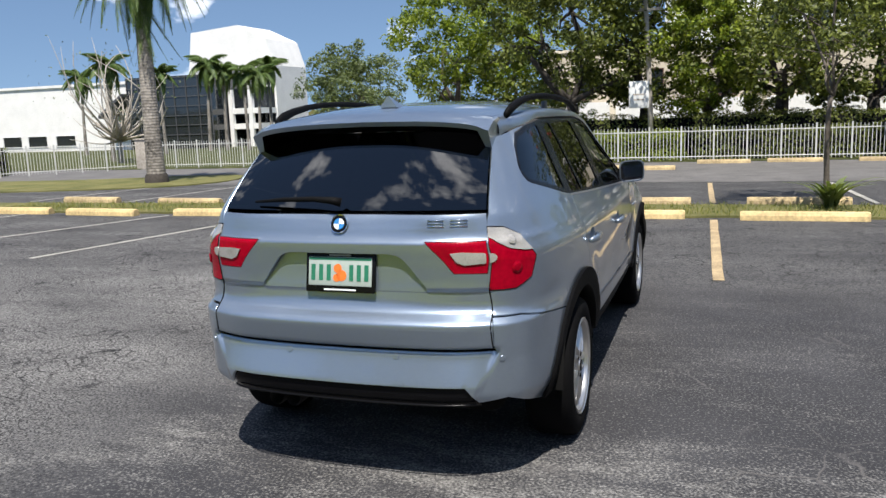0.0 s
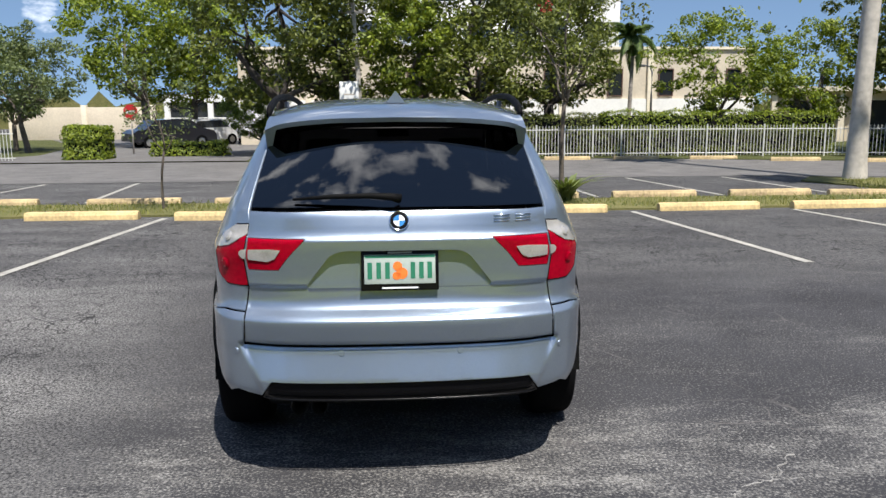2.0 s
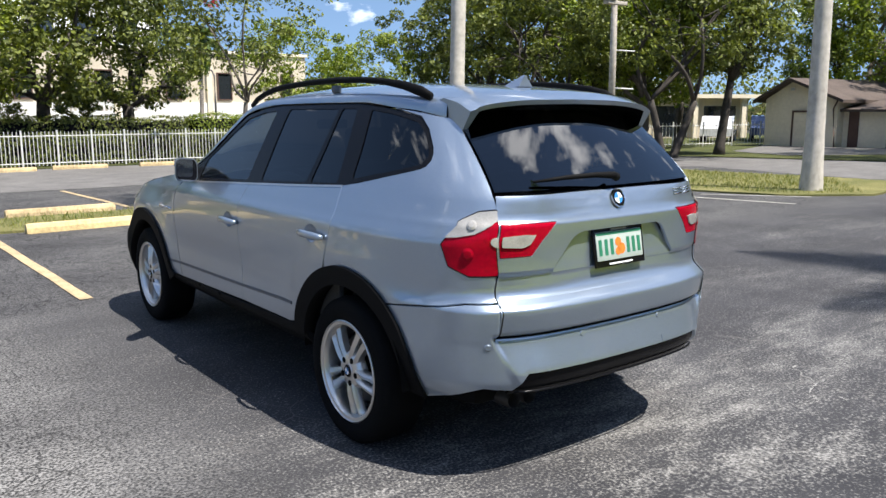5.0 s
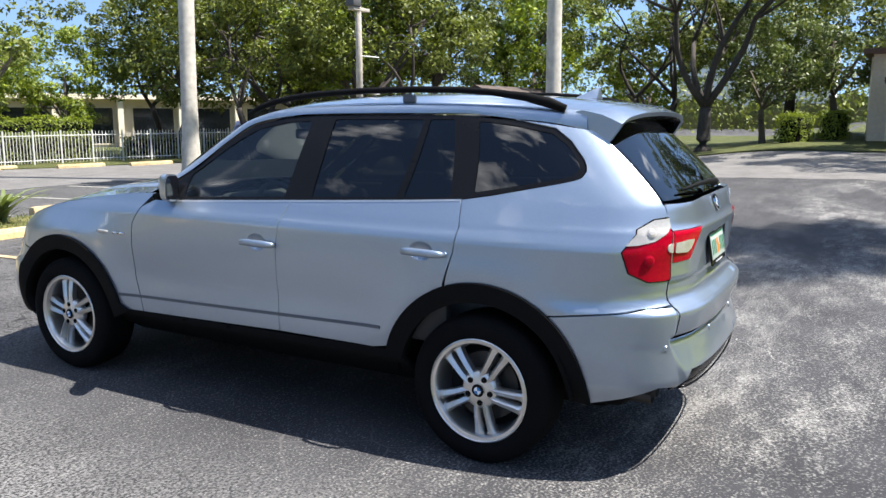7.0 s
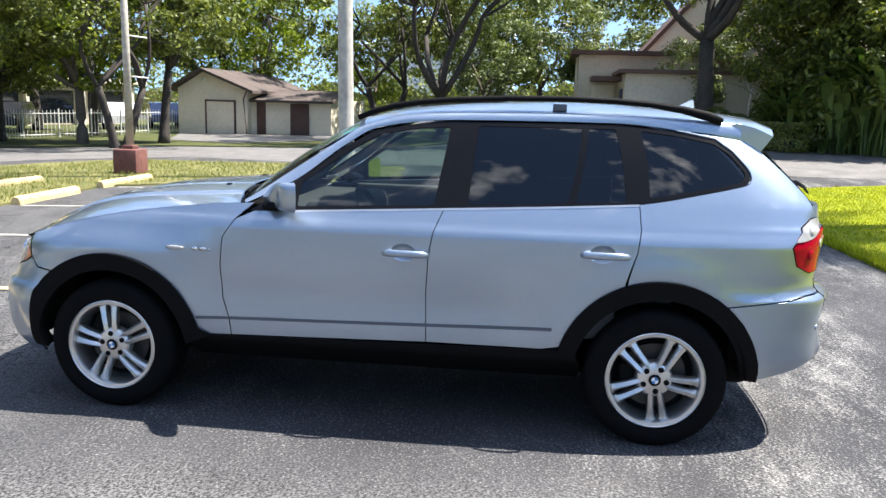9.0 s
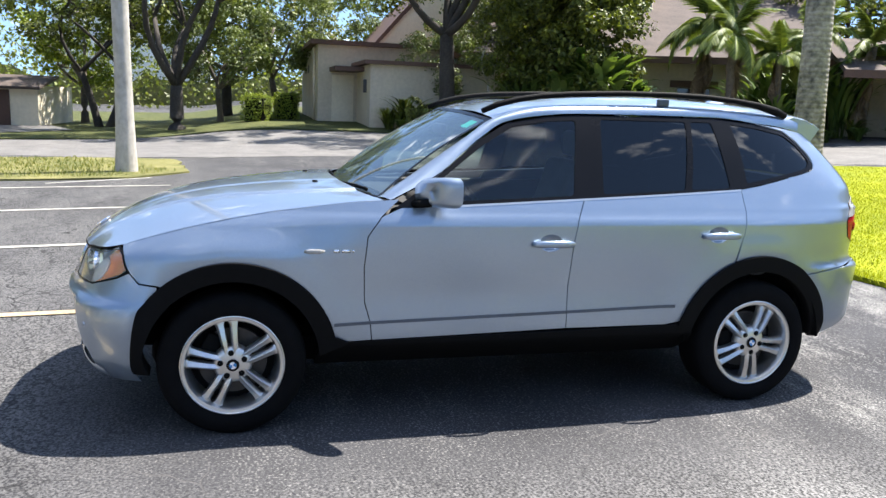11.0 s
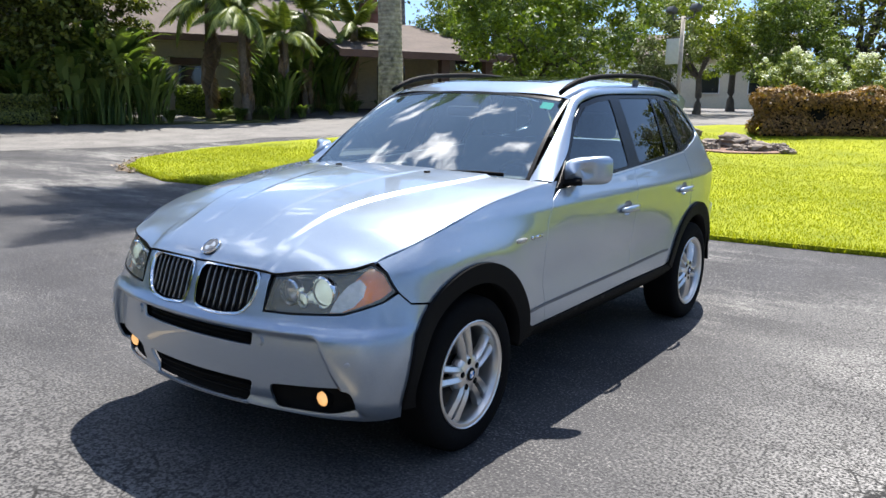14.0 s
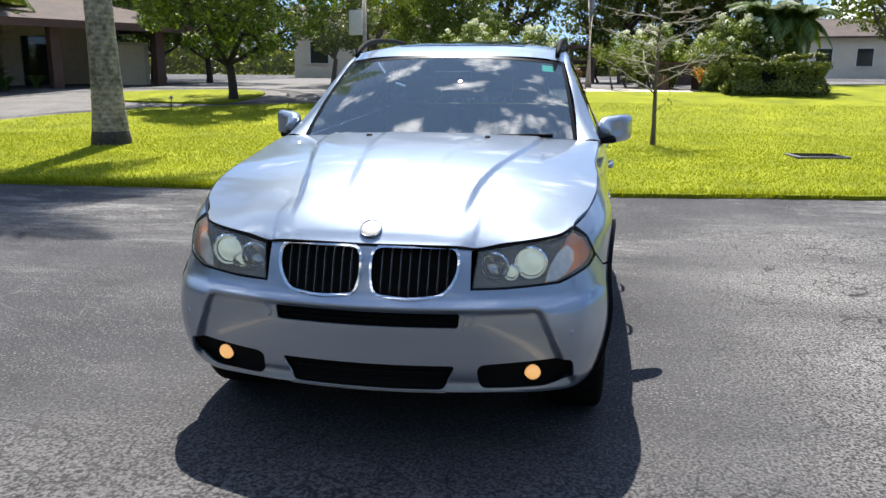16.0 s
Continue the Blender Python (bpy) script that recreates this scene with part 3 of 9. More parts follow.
tagged(part("pavement", patch("pavement", [(-30, -28.0), (-9.5, -27.0), (-3.9, -23.5), (-3.9, -18.4), (1.2, -18.0), (4.2, -17.2), (7.6, -17.4), (10, -19.4), (14, -19.4), (16, -40), (-30, -40)], OLD_ASPHALT, 0.012, 1.5, 0.0, 0.02, 9)), "pale paved path beyond the lawn", "pavement", kind="structure")
tagged(part("pavement", patch("pavement", [(-3.95, -18.45), (1.2, -18.1), (1.2, -20.6), (-3.95, -21.6)], STUCCO_BEIGE, 0.022, 1.5, 0.0, 0.0, 9)), "beige paved walkway", "pavement", kind="structure")
tagged(part("pavement", patch("pavement", [(-15.5, 24.3), (-4.9, 24.3), (-5.4, 30), (-6.0, 60), (-26, 60), (-16.5, 40), (-14.2, 30)], OLD_ASPHALT, 0.045, 1.5, 0.0, 0.03, 12)), "sun-bleached asphalt entrance drive", "road", kind="structure")
tagged(part("pavement", patch("pavement", [(33.2, 18.2), (34.0, 10.4), (29.2, 8.6), (24.6, 12.2), (26.4, 15.6)], OLD_ASPHALT, 0.045, 1.2, 0.0, 0.03, 13)), "pale asphalt apron before the garage", "road", kind="structure")

# ---- plants ----
def quads_mesh(name, co, mat):
    """A mesh of loose quads from an array of n x 4 x 3 corners."""
    n = len(co)
    me = bpy.data.meshes.new(name)
    me.vertices.add(4 * n)
    me.vertices.foreach_set("co", np.ascontiguousarray(co, dtype=np.float32).ravel())
    me.loops.add(4 * n)
    me.loops.foreach_set("vertex_index", np.arange(4 * n, dtype=np.int32))
    me.polygons.add(n)
    me.polygons.foreach_set("loop_start", np.arange(0, 4 * n, 4, dtype=np.int32))
    me.update(calc_edges=True)
    me.materials.append(mat)
    return me


def leaves(rng, points, size, droop=0.2, ratio=0.5, outward=None):
    """A folded-flat lozenge leaf at each point, turned at random."""
    n = len(points)
    d = rng.normal(size=(n, 3))
    if outward is not None:
        # blades face out of their clump and up to the light
        nrm = outward * 1.5 + rng.normal(size=(n, 3)) * 0.55 + np.array([0, 0, 0.45])
        nrm /= np.linalg.norm(nrm, axis=1, keepdims=True)
        d[:, 2] -= droop
        d -= nrm * (d * nrm).sum(1, keepdims=True)
        d /= np.maximum(np.linalg.norm(d, axis=1, keepdims=True), 1e-6)
        s = np.cross(nrm, d)
        k = size * rng.uniform(0.6, 1.3, (n, 1))
        a = points - d * k * 0.5
        return np.stack([a, a + d * k * 0.45 + s * k * ratio * 0.5, a + d * k, a + d * k * 0.45 - s * k * ratio * 0.5], 1)
    d[:, 2] -= droop
    d /= np.linalg.norm(d, axis=1, keepdims=True)
    s = np.cross(d, rng.normal(size=(n, 3)))
    s /= np.maximum(np.linalg.norm(s, axis=1, keepdims=True), 1e-6)
    k = size * rng.uniform(0.6, 1.3, (n, 1))
    a = points - d * k * 0.5
    return np.stack([a, a + d * k * 0.45 + s * k * ratio * 0.5, a + d * k, a + d * k * 0.45 - s * k * ratio * 0.5], 1)


def crown_points(rng, clumps, per, spread):
    c = np.repeat(clumps, per, 0)
    o = rng.normal(size=c.shape)
    o /= np.linalg.norm(o, axis=1, keepdims=True)
    o *= rng.uniform(0.35, 1.0, (len(c), 1)) ** 0.6
    return c + o * spread * np.array([1, 1, 0.72]) * np.repeat(rng.uniform(0.6, 1.25, (len(clumps), 1)), per, 0), o


def limb(rng, a, b, r0, r1, bend=0.12, k=6):
    a, b = Vector(a), Vector(b)
    side = Vector(rng.normal(size=3)) * (b - a).length * bend
    pts = [a.lerp(b, t) + side * math.sin(math.pi * t) * 0.6 for t in np.linspace(0, 1, k)]
    return tube(pts, [r0 + (r1 - r0) * t for t in np.linspace(0, 1, k)], 5)


def join(parts):
    v, q = [], []
    for vv, qq in parts:
        k = len(v)
        v += list(vv)
        q += [tuple(i + k for i in f_) for f_ in qq]
    return v, q


def broadleaf(name, label, height, fork, radius, trunk_r, seed, leaf_mat, bark, clumps=70, per=150, leaf=0.17, spread=0.62, low=0.0, hollow=0.45, stems=1, flowers=None, heads=7):
    """A tree: trunk, limbs out to the clumps, and a crown of leaf clumps with gaps."""
    rng = np.random.default_rng(seed)
    t = thing(name, label, "tree")
    cz = fork + (height - fork) * 0.52
    rz = (height - fork) * 0.55
    cl = []
    while len(cl) < clumps:
        p = rng.uniform(-1, 1, 3)
        r = np.linalg.norm(p)
        if hollow < r < 1 and rng.random() < 0.25 + 0.75 * r and p[2] > -0.75 + low:
            lump = 1 + 0.22 * math.sin(3 * math.atan2(p[1], p[0]) + seed) + 0.12 * math.sin(5 * p[2] + seed)
            cl.append((p[0] * radius * lump, p[1] * radius * lump, cz + p[2] * rz))
    cl = np.array(cl)
    wood, arms = [], []
    for s in range(stems):
        ang = 2 * math.pi * s / max(1, stems) + seed
        base = Vector((0.16 * math.cos(ang), 0.16 * math.sin(ang), -0.12)) * (stems > 1) + Vector((0, 0, -0.12))
        top = Vector((rng.normal(0, 0.12) + 0.5 * radius * math.cos(ang) * (stems > 1) * 0.4, rng.normal(0, 0.12) + 0.5 * radius * math.sin(ang) * (stems > 1) * 0.4, fork))
        pts = [base.lerp(top, k) + Vector((math.sin(3 * k + s + seed) * 0.05, math.cos(2 * k + s) * 0.05, 0)) for k in np.linspace(0, 1, 7)]
        wood.append(tube(pts, [trunk_r * (1.5, 1.12, 1.0, 0.94, 0.9, 0.86, 0.8)[k] for k in range(7)], 10))
        for _ in range(5 if stems == 1 else 3):
            tip = cl[rng.integers(len(cl))]
            mid = Vector((top.x * 0.5 + tip[0] * 0.5, top.y * 0.5 + tip[1] * 0.5, top.z * 0.45 + tip[2] * 0.55))
            arm = [limb(rng, top, mid, trunk_r * 0.55, trunk_r * 0.34)]
            for _ in range(4):
                e = cl[np.argsort(np.linalg.norm(cl - np.array(mid), axis=1))[rng.integers(0, 9)]]
                arm.append(limb(rng, mid, e, trunk_r * 0.30, trunk_r * 0.07))
            arms.append(arm)
    part("trunk", mesh_of("trunk", *join(wood), bark, True), t)
    for arm in arms:
        part("limb", mesh_of("limb", *join(arm), bark, True), t)
    pts, out = crown_points(rng, cl, per, spread)
    part("crown", quads_mesh("crown", leaves(rng, pts, leaf, 0.25, 0.5, out * 0.5), leaf_mat), t)
    if flowers:
        pick = cl[cl[:, 2] > cz - 0.2 * rz][:heads]
        fp, fo = crown_points(rng, pick + np.array([0, 0, 0.25]), 40, 0.16)
        part("blossom", quads_mesh("blossom", leaves(rng, fp, 0.06, 0, 0.8, fo), flowers), t)
    return t


SET_DOWN = set()


def place(ob, x, y, s=1.0, turn=0.0, sz=None, dz=0.0, label=""):
    m = Matrix.Translation((x, y, float(ground_z(x, y)) + dz)) @ Matrix.Rotation(radians(turn), 4, "Z") @ Matrix.Diagonal((s, s, sz or s, 1))
    if ob.name not in SET_DOWN:
        SET_DOWN.add(ob.name)
        ob.matrix_basis = m
        return ob
    c = copy_thing(ob, m)
    c.scale = (s, s, sz or s)
    return tagged(c, label)


def frond_mesh(name, length, seed, mat, arch=0.9, wide=0.42, hang=0.5):
    """One feather frond: a bowed stalk with two combs of drooping leaflets."""
    rng = np.random.default_rng(seed)
    k = 16
    sp = []
    for i in range(k + 1):
        t = i / k
        sp.append(np.array([length * (t - 0.18 * arch * t * t), 0, length * (0.42 * t - arch * 0.75 * t * t)]))
    v, q = tube(sp, [0.022 * (1 - 0.85 * i / k) for i in range(k + 1)], 5)
    n = len(v)
    for j in range(64):
        t = 0.12 + 0.87 * j / 63
        i = min(int(t * k), k - 1)
        p = sp[i] + (sp[i + 1] - sp[i]) * (t * k - i)
        d = sp[i + 1] - sp[i]
        d = d / np.linalg.norm(d)
        ln = length * wide * math.sin(math.pi * min(1, 0.15 + t * 0.85)) * rng.uniform(0.8, 1.1) + 0.05
        for side in (-1, 1):
            w = np.array([0.55 * d[0], side * 0.8, 0.55 * d[2] - hang * rng.uniform(0.7, 1.3)])
            w = w / np.linalg.norm(w)
            mid = p + w * ln * 0.5
            tip = p + w * ln + np.array([0, 0, -0.25 * ln * hang])
            e = d * 0.022
            v += [tuple(p - e), tuple(p + e), tuple(mid + e), tuple(tip), tuple(mid - e)]
            q.append((n, n + 1, n + 2, n + 3, n + 4))
            n += 5
    return mesh_of(name, v, q, mat, False)


def palm(label, height, trunk_r, fronds, length, seed, lean=0.0, hang=0.5, arch=0.9, bulge=1.0, base_boot=True, bark=None, flare=0.35):
    rng = np.random.default_rng(seed)
    t = thing("palm_tree", label, "palm tree")
    prof, k = [], 60
    for i in range(k + 1):
        z = height * i / k
        f_ = z / height
        r = trunk_r * (1.0 + flare * math.exp(-z / 0.95) + 0.10 * bulge * math.sin(math.pi * min(1, f_ * 1.2)) - 0.22 * f_)
        prof.append((z - 0.1, r * (1.0 + (0.012 if i % 2 else -0.012))))
    me = lathe("trunk", prof, bark or PALM_BARK, 20, "z")
    for vt in me.vertices:
        vt.co.x += lean * (max(0, vt.co.z) / height) ** 1.6
    part("trunk", me, t, "grey ringed palm trunk")
    if base_boot:
        part("root_boot", lathe("root_boot", [(-0.08, trunk_r * 1.58), (0.10, trunk_r * 1.56), (0.24, trunk_r * 1.46), (0.30, trunk_r * 1.30)], BARK_DARK, 18, "z"), t, "dark root boot")
    part("crownshaft", lathe("crownshaft", [(height - 0.12, trunk_r * 0.80), (height + 0.2, trunk_r * 0.86), (height + 0.9, trunk_r * 0.42)], LEAF_PALM, 16, "z"), t, "green crownshaft", Matrix.Translation((lean, 0, 0)))
    kinds = [frond_mesh("frond", length * f_, seed + i, LEAF_PALM, arch * a, 0.30, hang) for i, (f_, a) in enumerate(((1.0, 0.8), (0.95, 1.15), (0.9, 1.5)))]
    for i in range(fronds):
        turn = 137.5 * i + rng.normal(0, 9)
        tilt = (-38, -8, 22)[i % 3] + rng.normal(0, 7)
        part("frond", kinds[i % 3], t, m=Matrix.Translation((lean, 0, height + 0.75)) @ pose(0, 0, 0, 0, tilt, turn))
    return t


def blade_plant(name, label, category, n, height, width, seed, mat, lean=0.5, stalks=0.0):
    """A clump of long arching leaves, as of bird-of-paradise, bromeliad or small palm."""
    rng = np.random.default_rng(seed)
    t = thing(name, label, category)
    v, q = [], []
    for i in range(n):
        a, h = rng.uniform(0, 2 * math.pi), height * rng.uniform(0.45, 1.0)
        out = lean * h * rng.uniform(0.4, 1.1)
        w = width * rng.uniform(0.7, 1.2)
        base = Vector((rng.normal(0, 0.16 * height * 0.3), rng.normal(0, 0.16 * height * 0.3), 0))
        d = Vector((math.cos(a), math.sin(a), 0))
        sd = Vector((-d.y, d.x, 0))
        k = 7
        b0 = len(v)
        for j in range(k + 1):
            f_ = j / k
            c = base + d * out * f_ ** 1.7 + Vector((0, 0, h * (f_ - 0.38 * f_ ** 3.2)))
            ww = w * (0.12 if f_ < stalks else math.sin(math.pi * min(1, 0.08 + 0.92 * (f_ - stalks) / (1 - stalks))))
            v += [c - sd * ww + Vector((0, 0, 0.25 * ww)), c, c + sd * ww + Vector((0, 0, 0.25 * ww))]
        for j in range(k):
            for m in (0, 1):
                q.append((b0 + j * 3 + m, b0 + j * 3 + m + 1, b0 + j * 3 + m + 4, b0 + j * 3 + m + 3))
    part("leaves", mesh_of("leaves", v, q, mat, True), t)
    part("stem", tube_mesh("stem", [(0, 0, -0.1), (0.02, 0, 0.12 * height), (0, 0.02, 0.25 * height)], [0.05 * height ** 0.5, 0.04 * height ** 0.5, 0.02], BARK, 7), t)
    return t


def hedge(label, x0, y0, x1, y1, depth, height, n, mat, seed, leaf=0.07, core=LEAF_OAK, kind_of="hedge", bumpy=0.05, dz=0.0):
    """A clipped hedge: leaves over a black box painted as the shaded inside."""
    rng = np.random.default_rng(seed)
    ln = math.hypot(x1 - x0, y1 - y0)
    mx, my = (x0 + x1) / 2, (y0 + y1) / 2
    t = thing(kind_of, label, kind_of, (mx, my, float(ground_z(mx, my)) + dz), math.degrees(math.atan2(y1 - y0, x1 - x0)))
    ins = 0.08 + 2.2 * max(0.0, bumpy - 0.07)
    part("shade_core", from_bm("shade_core", box_bm((-ln / 2 + ins, -depth / 2 + ins, -0.2), (ln / 2 - ins, depth / 2 - ins, height - ins), 0.07), DARK, True), t)
    area = np.array([ln * height, ln * height, ln * depth, depth * height, depth * height])
    f_ = rng.choice(5, n, p=area / area.sum())
    a, b = rng.uniform(-0.5, 0.5, n), rng.uniform(0, 1, n)
    pts = np.zeros((n, 3))
    out = np.zeros((n, 3))
    for k, (s, ax) in enumerate(((-1, 1), (1, 1), (1, 2), (-1, 0), (1, 0))):
        m = f_ == k
        out[m, ax] = s
        pts[m, 0] = a[m] * ln if ax != 0 else s * ln / 2
        pts[m, 1] = s * depth / 2 if ax == 1 else (a[m] * depth if ax == 0 else (b[m] - 0.5) * depth)
        pts[m, 2] = height if ax == 2 else b[m] * height
    wave = bumpy * (np.sin(pts[:, 0] * 3.1 + seed) + np.sin(pts[:, 0] * 7.3) * 0.5 + np.sin(pts[:, 2] * 9))
    pts += out * (wave[:, None] + rng.normal(0, 0.035, (n, 1)))
    part("foliage", quads_mesh("foliage", leaves(rng, pts, leaf, -0.1, 0.6, out * 0.9), mat), t)
    return t

# ---- the car: one smooth skin, cut into panels ----
def hermite(xs, ys):
    """A smooth curve through points that does not overshoot."""
    xs, ys = np.array(xs, float), np.array(ys, float)
    h, d = np.diff(xs), np.diff(ys) / np.diff(xs)
    m = np.zeros(len(xs))
    m[0], m[-1] = d[0], d[-1]
    for i in range(1, len(xs) - 1):
        if d[i - 1] * d[i] > 0:
            w1, w2 = 2 * h[i] + h[i - 1], h[i] + 2 * h[i - 1]
            m[i] = (w1 + w2) / (w1 / d[i - 1] + w2 / d[i])

    def at(x):
        x = np.clip(np.asarray(x, float), xs[0], xs[-1])
        i = np.clip(np.searchsorted(xs, x) - 1, 0, len(h) - 1)
        t = (x - xs[i]) / h[i]
        return ((1 + 2 * t) * (1 - t) ** 2 * ys[i] + t * (1 - t) ** 2 * h[i] * m[i]
                + t * t * (3 - 2 * t) * ys[i + 1] + t * t * (t - 1) * h[i] * m[i + 1])
    return at


def sstep(a, b, x):
    t = np.clip((np.asarray(x, float) - a) / (b - a), 0, 1)
    return t * t * (3 - 2 * t)


# plan outline of the left half at waist height, tail to nose: (half width, y)
PLAN = [(0, -0.840), (0.16, -0.838), (0.34, -0.828), (0.50, -0.806), (0.64, -0.757), (0.73, -0.695), (0.79, -0.605),
        (0.83, -0.48), (0.862, -0.28), (0.884, 0.0), (0.90, 0.5), (0.906, 1.1), (0.902, 1.7), (0.896, 2.2), (0.893, 2.6),
        (0.890, 2.9), (0.880, 3.10), (0.855, 3.27), (0.80, 3.395), (0.72, 3.468), (0.60, 3.528), (0.42, 3.585), (0.2, 3.618), (0, 3.628)]


def smooth_plan():
    p = np.array(PLAN, float)
    ext = np.vstack([p[1] * [-1, 1], p, p[-2] * [-1, 1]])
    out = []
    for i in range(1, len(ext) - 2):
        a, b, c, d = ext[i - 1], ext[i], ext[i + 1], ext[i + 2]
        t = np.linspace(0, 1, 40, endpoint=False)[:, None]
        out.append(0.5 * (2 * b + (c - a) * t + (2 * a - 5 * b + 4 * c - d) * t ** 2 + (3 * b - a - 3 * c + d) * t ** 3))
    out.append(p[-1:])
    pts = np.vstack(out)
    s = np.r_[0, np.cumsum(np.hypot(*np.diff(pts, axis=0).T))]
    return s, pts[:, 0], pts[:, 1]


PS, PX, PY = smooth_plan()
SEND = PS[-1]
KX = hermite([0.18, 0.30, 0.42, 0.54, 0.66, 0.80, 0.92, 1.00, 1.035, 1.055, 1.10, 1.15, 1.20, 1.32, 1.45, 1.55, 1.64],
             [0.88, 0.935, 0.970, 0.981, 0.986, 0.993, 0.999, 0.9985, 0.989, 0.977, 0.956, 0.932, 0.908, 0.850, 0.785, 0.728, 0.67])
DR = hermite([0.18, 0.34, 0.40, 0.46, 0.60, 0.64, 0.745, 0.762, 0.785, 0.80, 0.84, 0.90, 1.00, 1.086, 1.096, 1.15, 1.185, 1.205, 1.26, 1.35, 1.46, 1.55, 1.64],
             [0.10, 0.02, -0.030, -0.052, -0.055, -0.060, -0.066, -0.054, -0.028, -0.013, 0.001, 0.006, -0.001, -0.008, 0.003, 0.024, 0.038, 0.052, 0.1015, 0.1815, 0.288, 0.38, 0.48])
DF = hermite([0.18, 0.26, 0.31, 0.36, 0.46, 0.56, 0.615, 0.635, 0.66, 0.70, 0.80, 0.86, 0.92, 1.0, 1.1, 1.3],
             [-0.22, -0.10, -0.045, -0.02, -0.006, 0.0, -0.004, -0.015, -0.045, -0.062, -0.098, -0.135, -0.195, -0.28, -0.36, -0.4])


def wrap(s, z):
    """A point of the skin: s metres round the plan from the tail (left positive, over the nose past SEND), at height z."""
    s, z = np.broadcast_arrays(np.asarray(s, float), np.asarray(z, float))
    side = np.where(s < 0, 1.0, np.where(s > SEND, 1.0, -1.0))
    q = np.where(s < 0, -s, np.where(s > SEND, 2 * SEND - s, s))
    bx, by = np.interp(q, PS, PX), np.interp(q, PS, PY)
    y = by + sstep(0.7, -0.68, by) * DR(z) + sstep(2.3, 3.42, by) * DF(z)
    # a squarer corner at the rear pillar than at the waist
    corner = sstep(0.15, 0.62, bx) * sstep(0.15, -0.45, by)
    y = y - corner * (0.015 * sstep(0.78, 0.9, z) + 0.040 * sstep(1.08, 1.28, z))
    x = bx * KX(z)
    x = x + 0.011 * sstep(-0.25, -0.50, by) * sstep(0.36, 0.45, z) * sstep(0.775, 0.755, z) * sstep(0.1, 0.6, bx)
    x = x * (1 - 0.055 * sstep(1.12, 1.5, z) * sstep(1.0, 2.1, y))
    # narrower shoulders over the front wings, a fuller bumper corner below
    x = x * (1 - 0.055 * sstep(0.84, 1.06, z) * sstep(1.9, 2.8, by))
    x = x + 0.035 * sstep(3.0, 3.25, by) * sstep(0.80, 0.45, z) * sstep(0.35, 0.75, bx)
    # soft blisters over the wheels, a hollow in the doors
    for yc in (0.0, 2.795):
        r = np.hypot(y - yc, z - 0.345)
        x = x + 0.014 * np.exp(-((r - 0.50) / 0.10) ** 2) * sstep(0.35, 0.6, z)
    x = x - 0.010 * np.exp(-((z - 0.66) / 0.10) ** 2) * sstep(0.35, 0.9, y) * sstep(2.5, 2.0, y)
    # bumper hollows between the raised corner blocks
    xr = np.abs(x)
    rear = sstep(0.0, -0.3, by) * sstep(0.655 + 0.02, 0.655 - 0.015, xr + (0.60 - z) * 0.45) * (0.032 - 0.046 * np.clip((0.635 - z) / 0.145, 0, 1)) * sstep(0.655, 0.636, z)
    y = y + rear
    y = y + 0.014 * sstep(0.0, -0.3, by) * sstep(0.668, 0.645, xr) * np.clip((0.75 - z) / 0.11, 0, 1) * sstep(0.630, 0.640, z)
    # the gate steps in below the lamps, level with the floor of the plate recess
    y = y + 0.011 * sstep(0.0, -0.3, by) * sstep(0.655, 0.625, xr) * sstep(0.889, 0.881, z) * sstep(0.765, 0.80, z)
    front = sstep(3.0, 3.3, by) * sstep(0.660, 0.622, xr - (0.60 - z) * 0.42) * sstep(0.634, 0.602, z)
    y = y - 0.042 * front * sstep(0.28, 0.34, z)
    return np.stack([side * x, y, z], -1)


def find(coord, value, z, lo, hi):
    ss = np.linspace(lo, hi, 1500)
    v = wrap(ss, np.full_like(ss, z))
    v = np.abs(v[:, 0]) if coord == 0 else v[:, 1]
    return float(np.interp(value, v, ss) if v[-1] > v[0] else np.interp(-value, -v, ss))


S_REAR, S_FRONT = float(np.interp(0.0, PY, PS)), float(np.interp(2.9, PY, PS))


def S(y, z):
    return find(1, y, z, 0, SEND), z


def B(x, z):
    return math.copysign(find(0, abs(x), z, 0, S_REAR), -x), z


def F(x, z):
    s = find(0, abs(x), z, S_FRONT, SEND)
    return (s if x <= 0 else 2 * SEND - s), z


def densify(poly, step):
    out = []
    for a, b in zip(poly, poly[1:] + poly[:1]):
        k = max(1, int(math.ceil(math.dist(a, b) / step)))
        out += [(a[0] + (b[0] - a[0]) * i / k, a[1] + (b[1] - a[1]) * i / k) for i in range(k)]
    return out


def rounded(poly, r):
    """The polygon with its corners turned into arcs."""
    out = []
    for i, b in enumerate(poly):
        a, c = Vector(poly[i - 1]), Vector(poly[(i + 1) % len(poly)])
        b = Vector(b)
        u, v = (a - b), (c - b)
        k = min(r, u.length * 0.45, v.length * 0.45)
        p0, p1 = b + u.normalized() * k, b + v.normalized() * k
        for t in (0, 0.25, 0.5, 0.75, 1):
            out.append(tuple(p0 * (1 - t) ** 2 + b * 2 * t * (1 - t) + p1 * t * t))
    return out


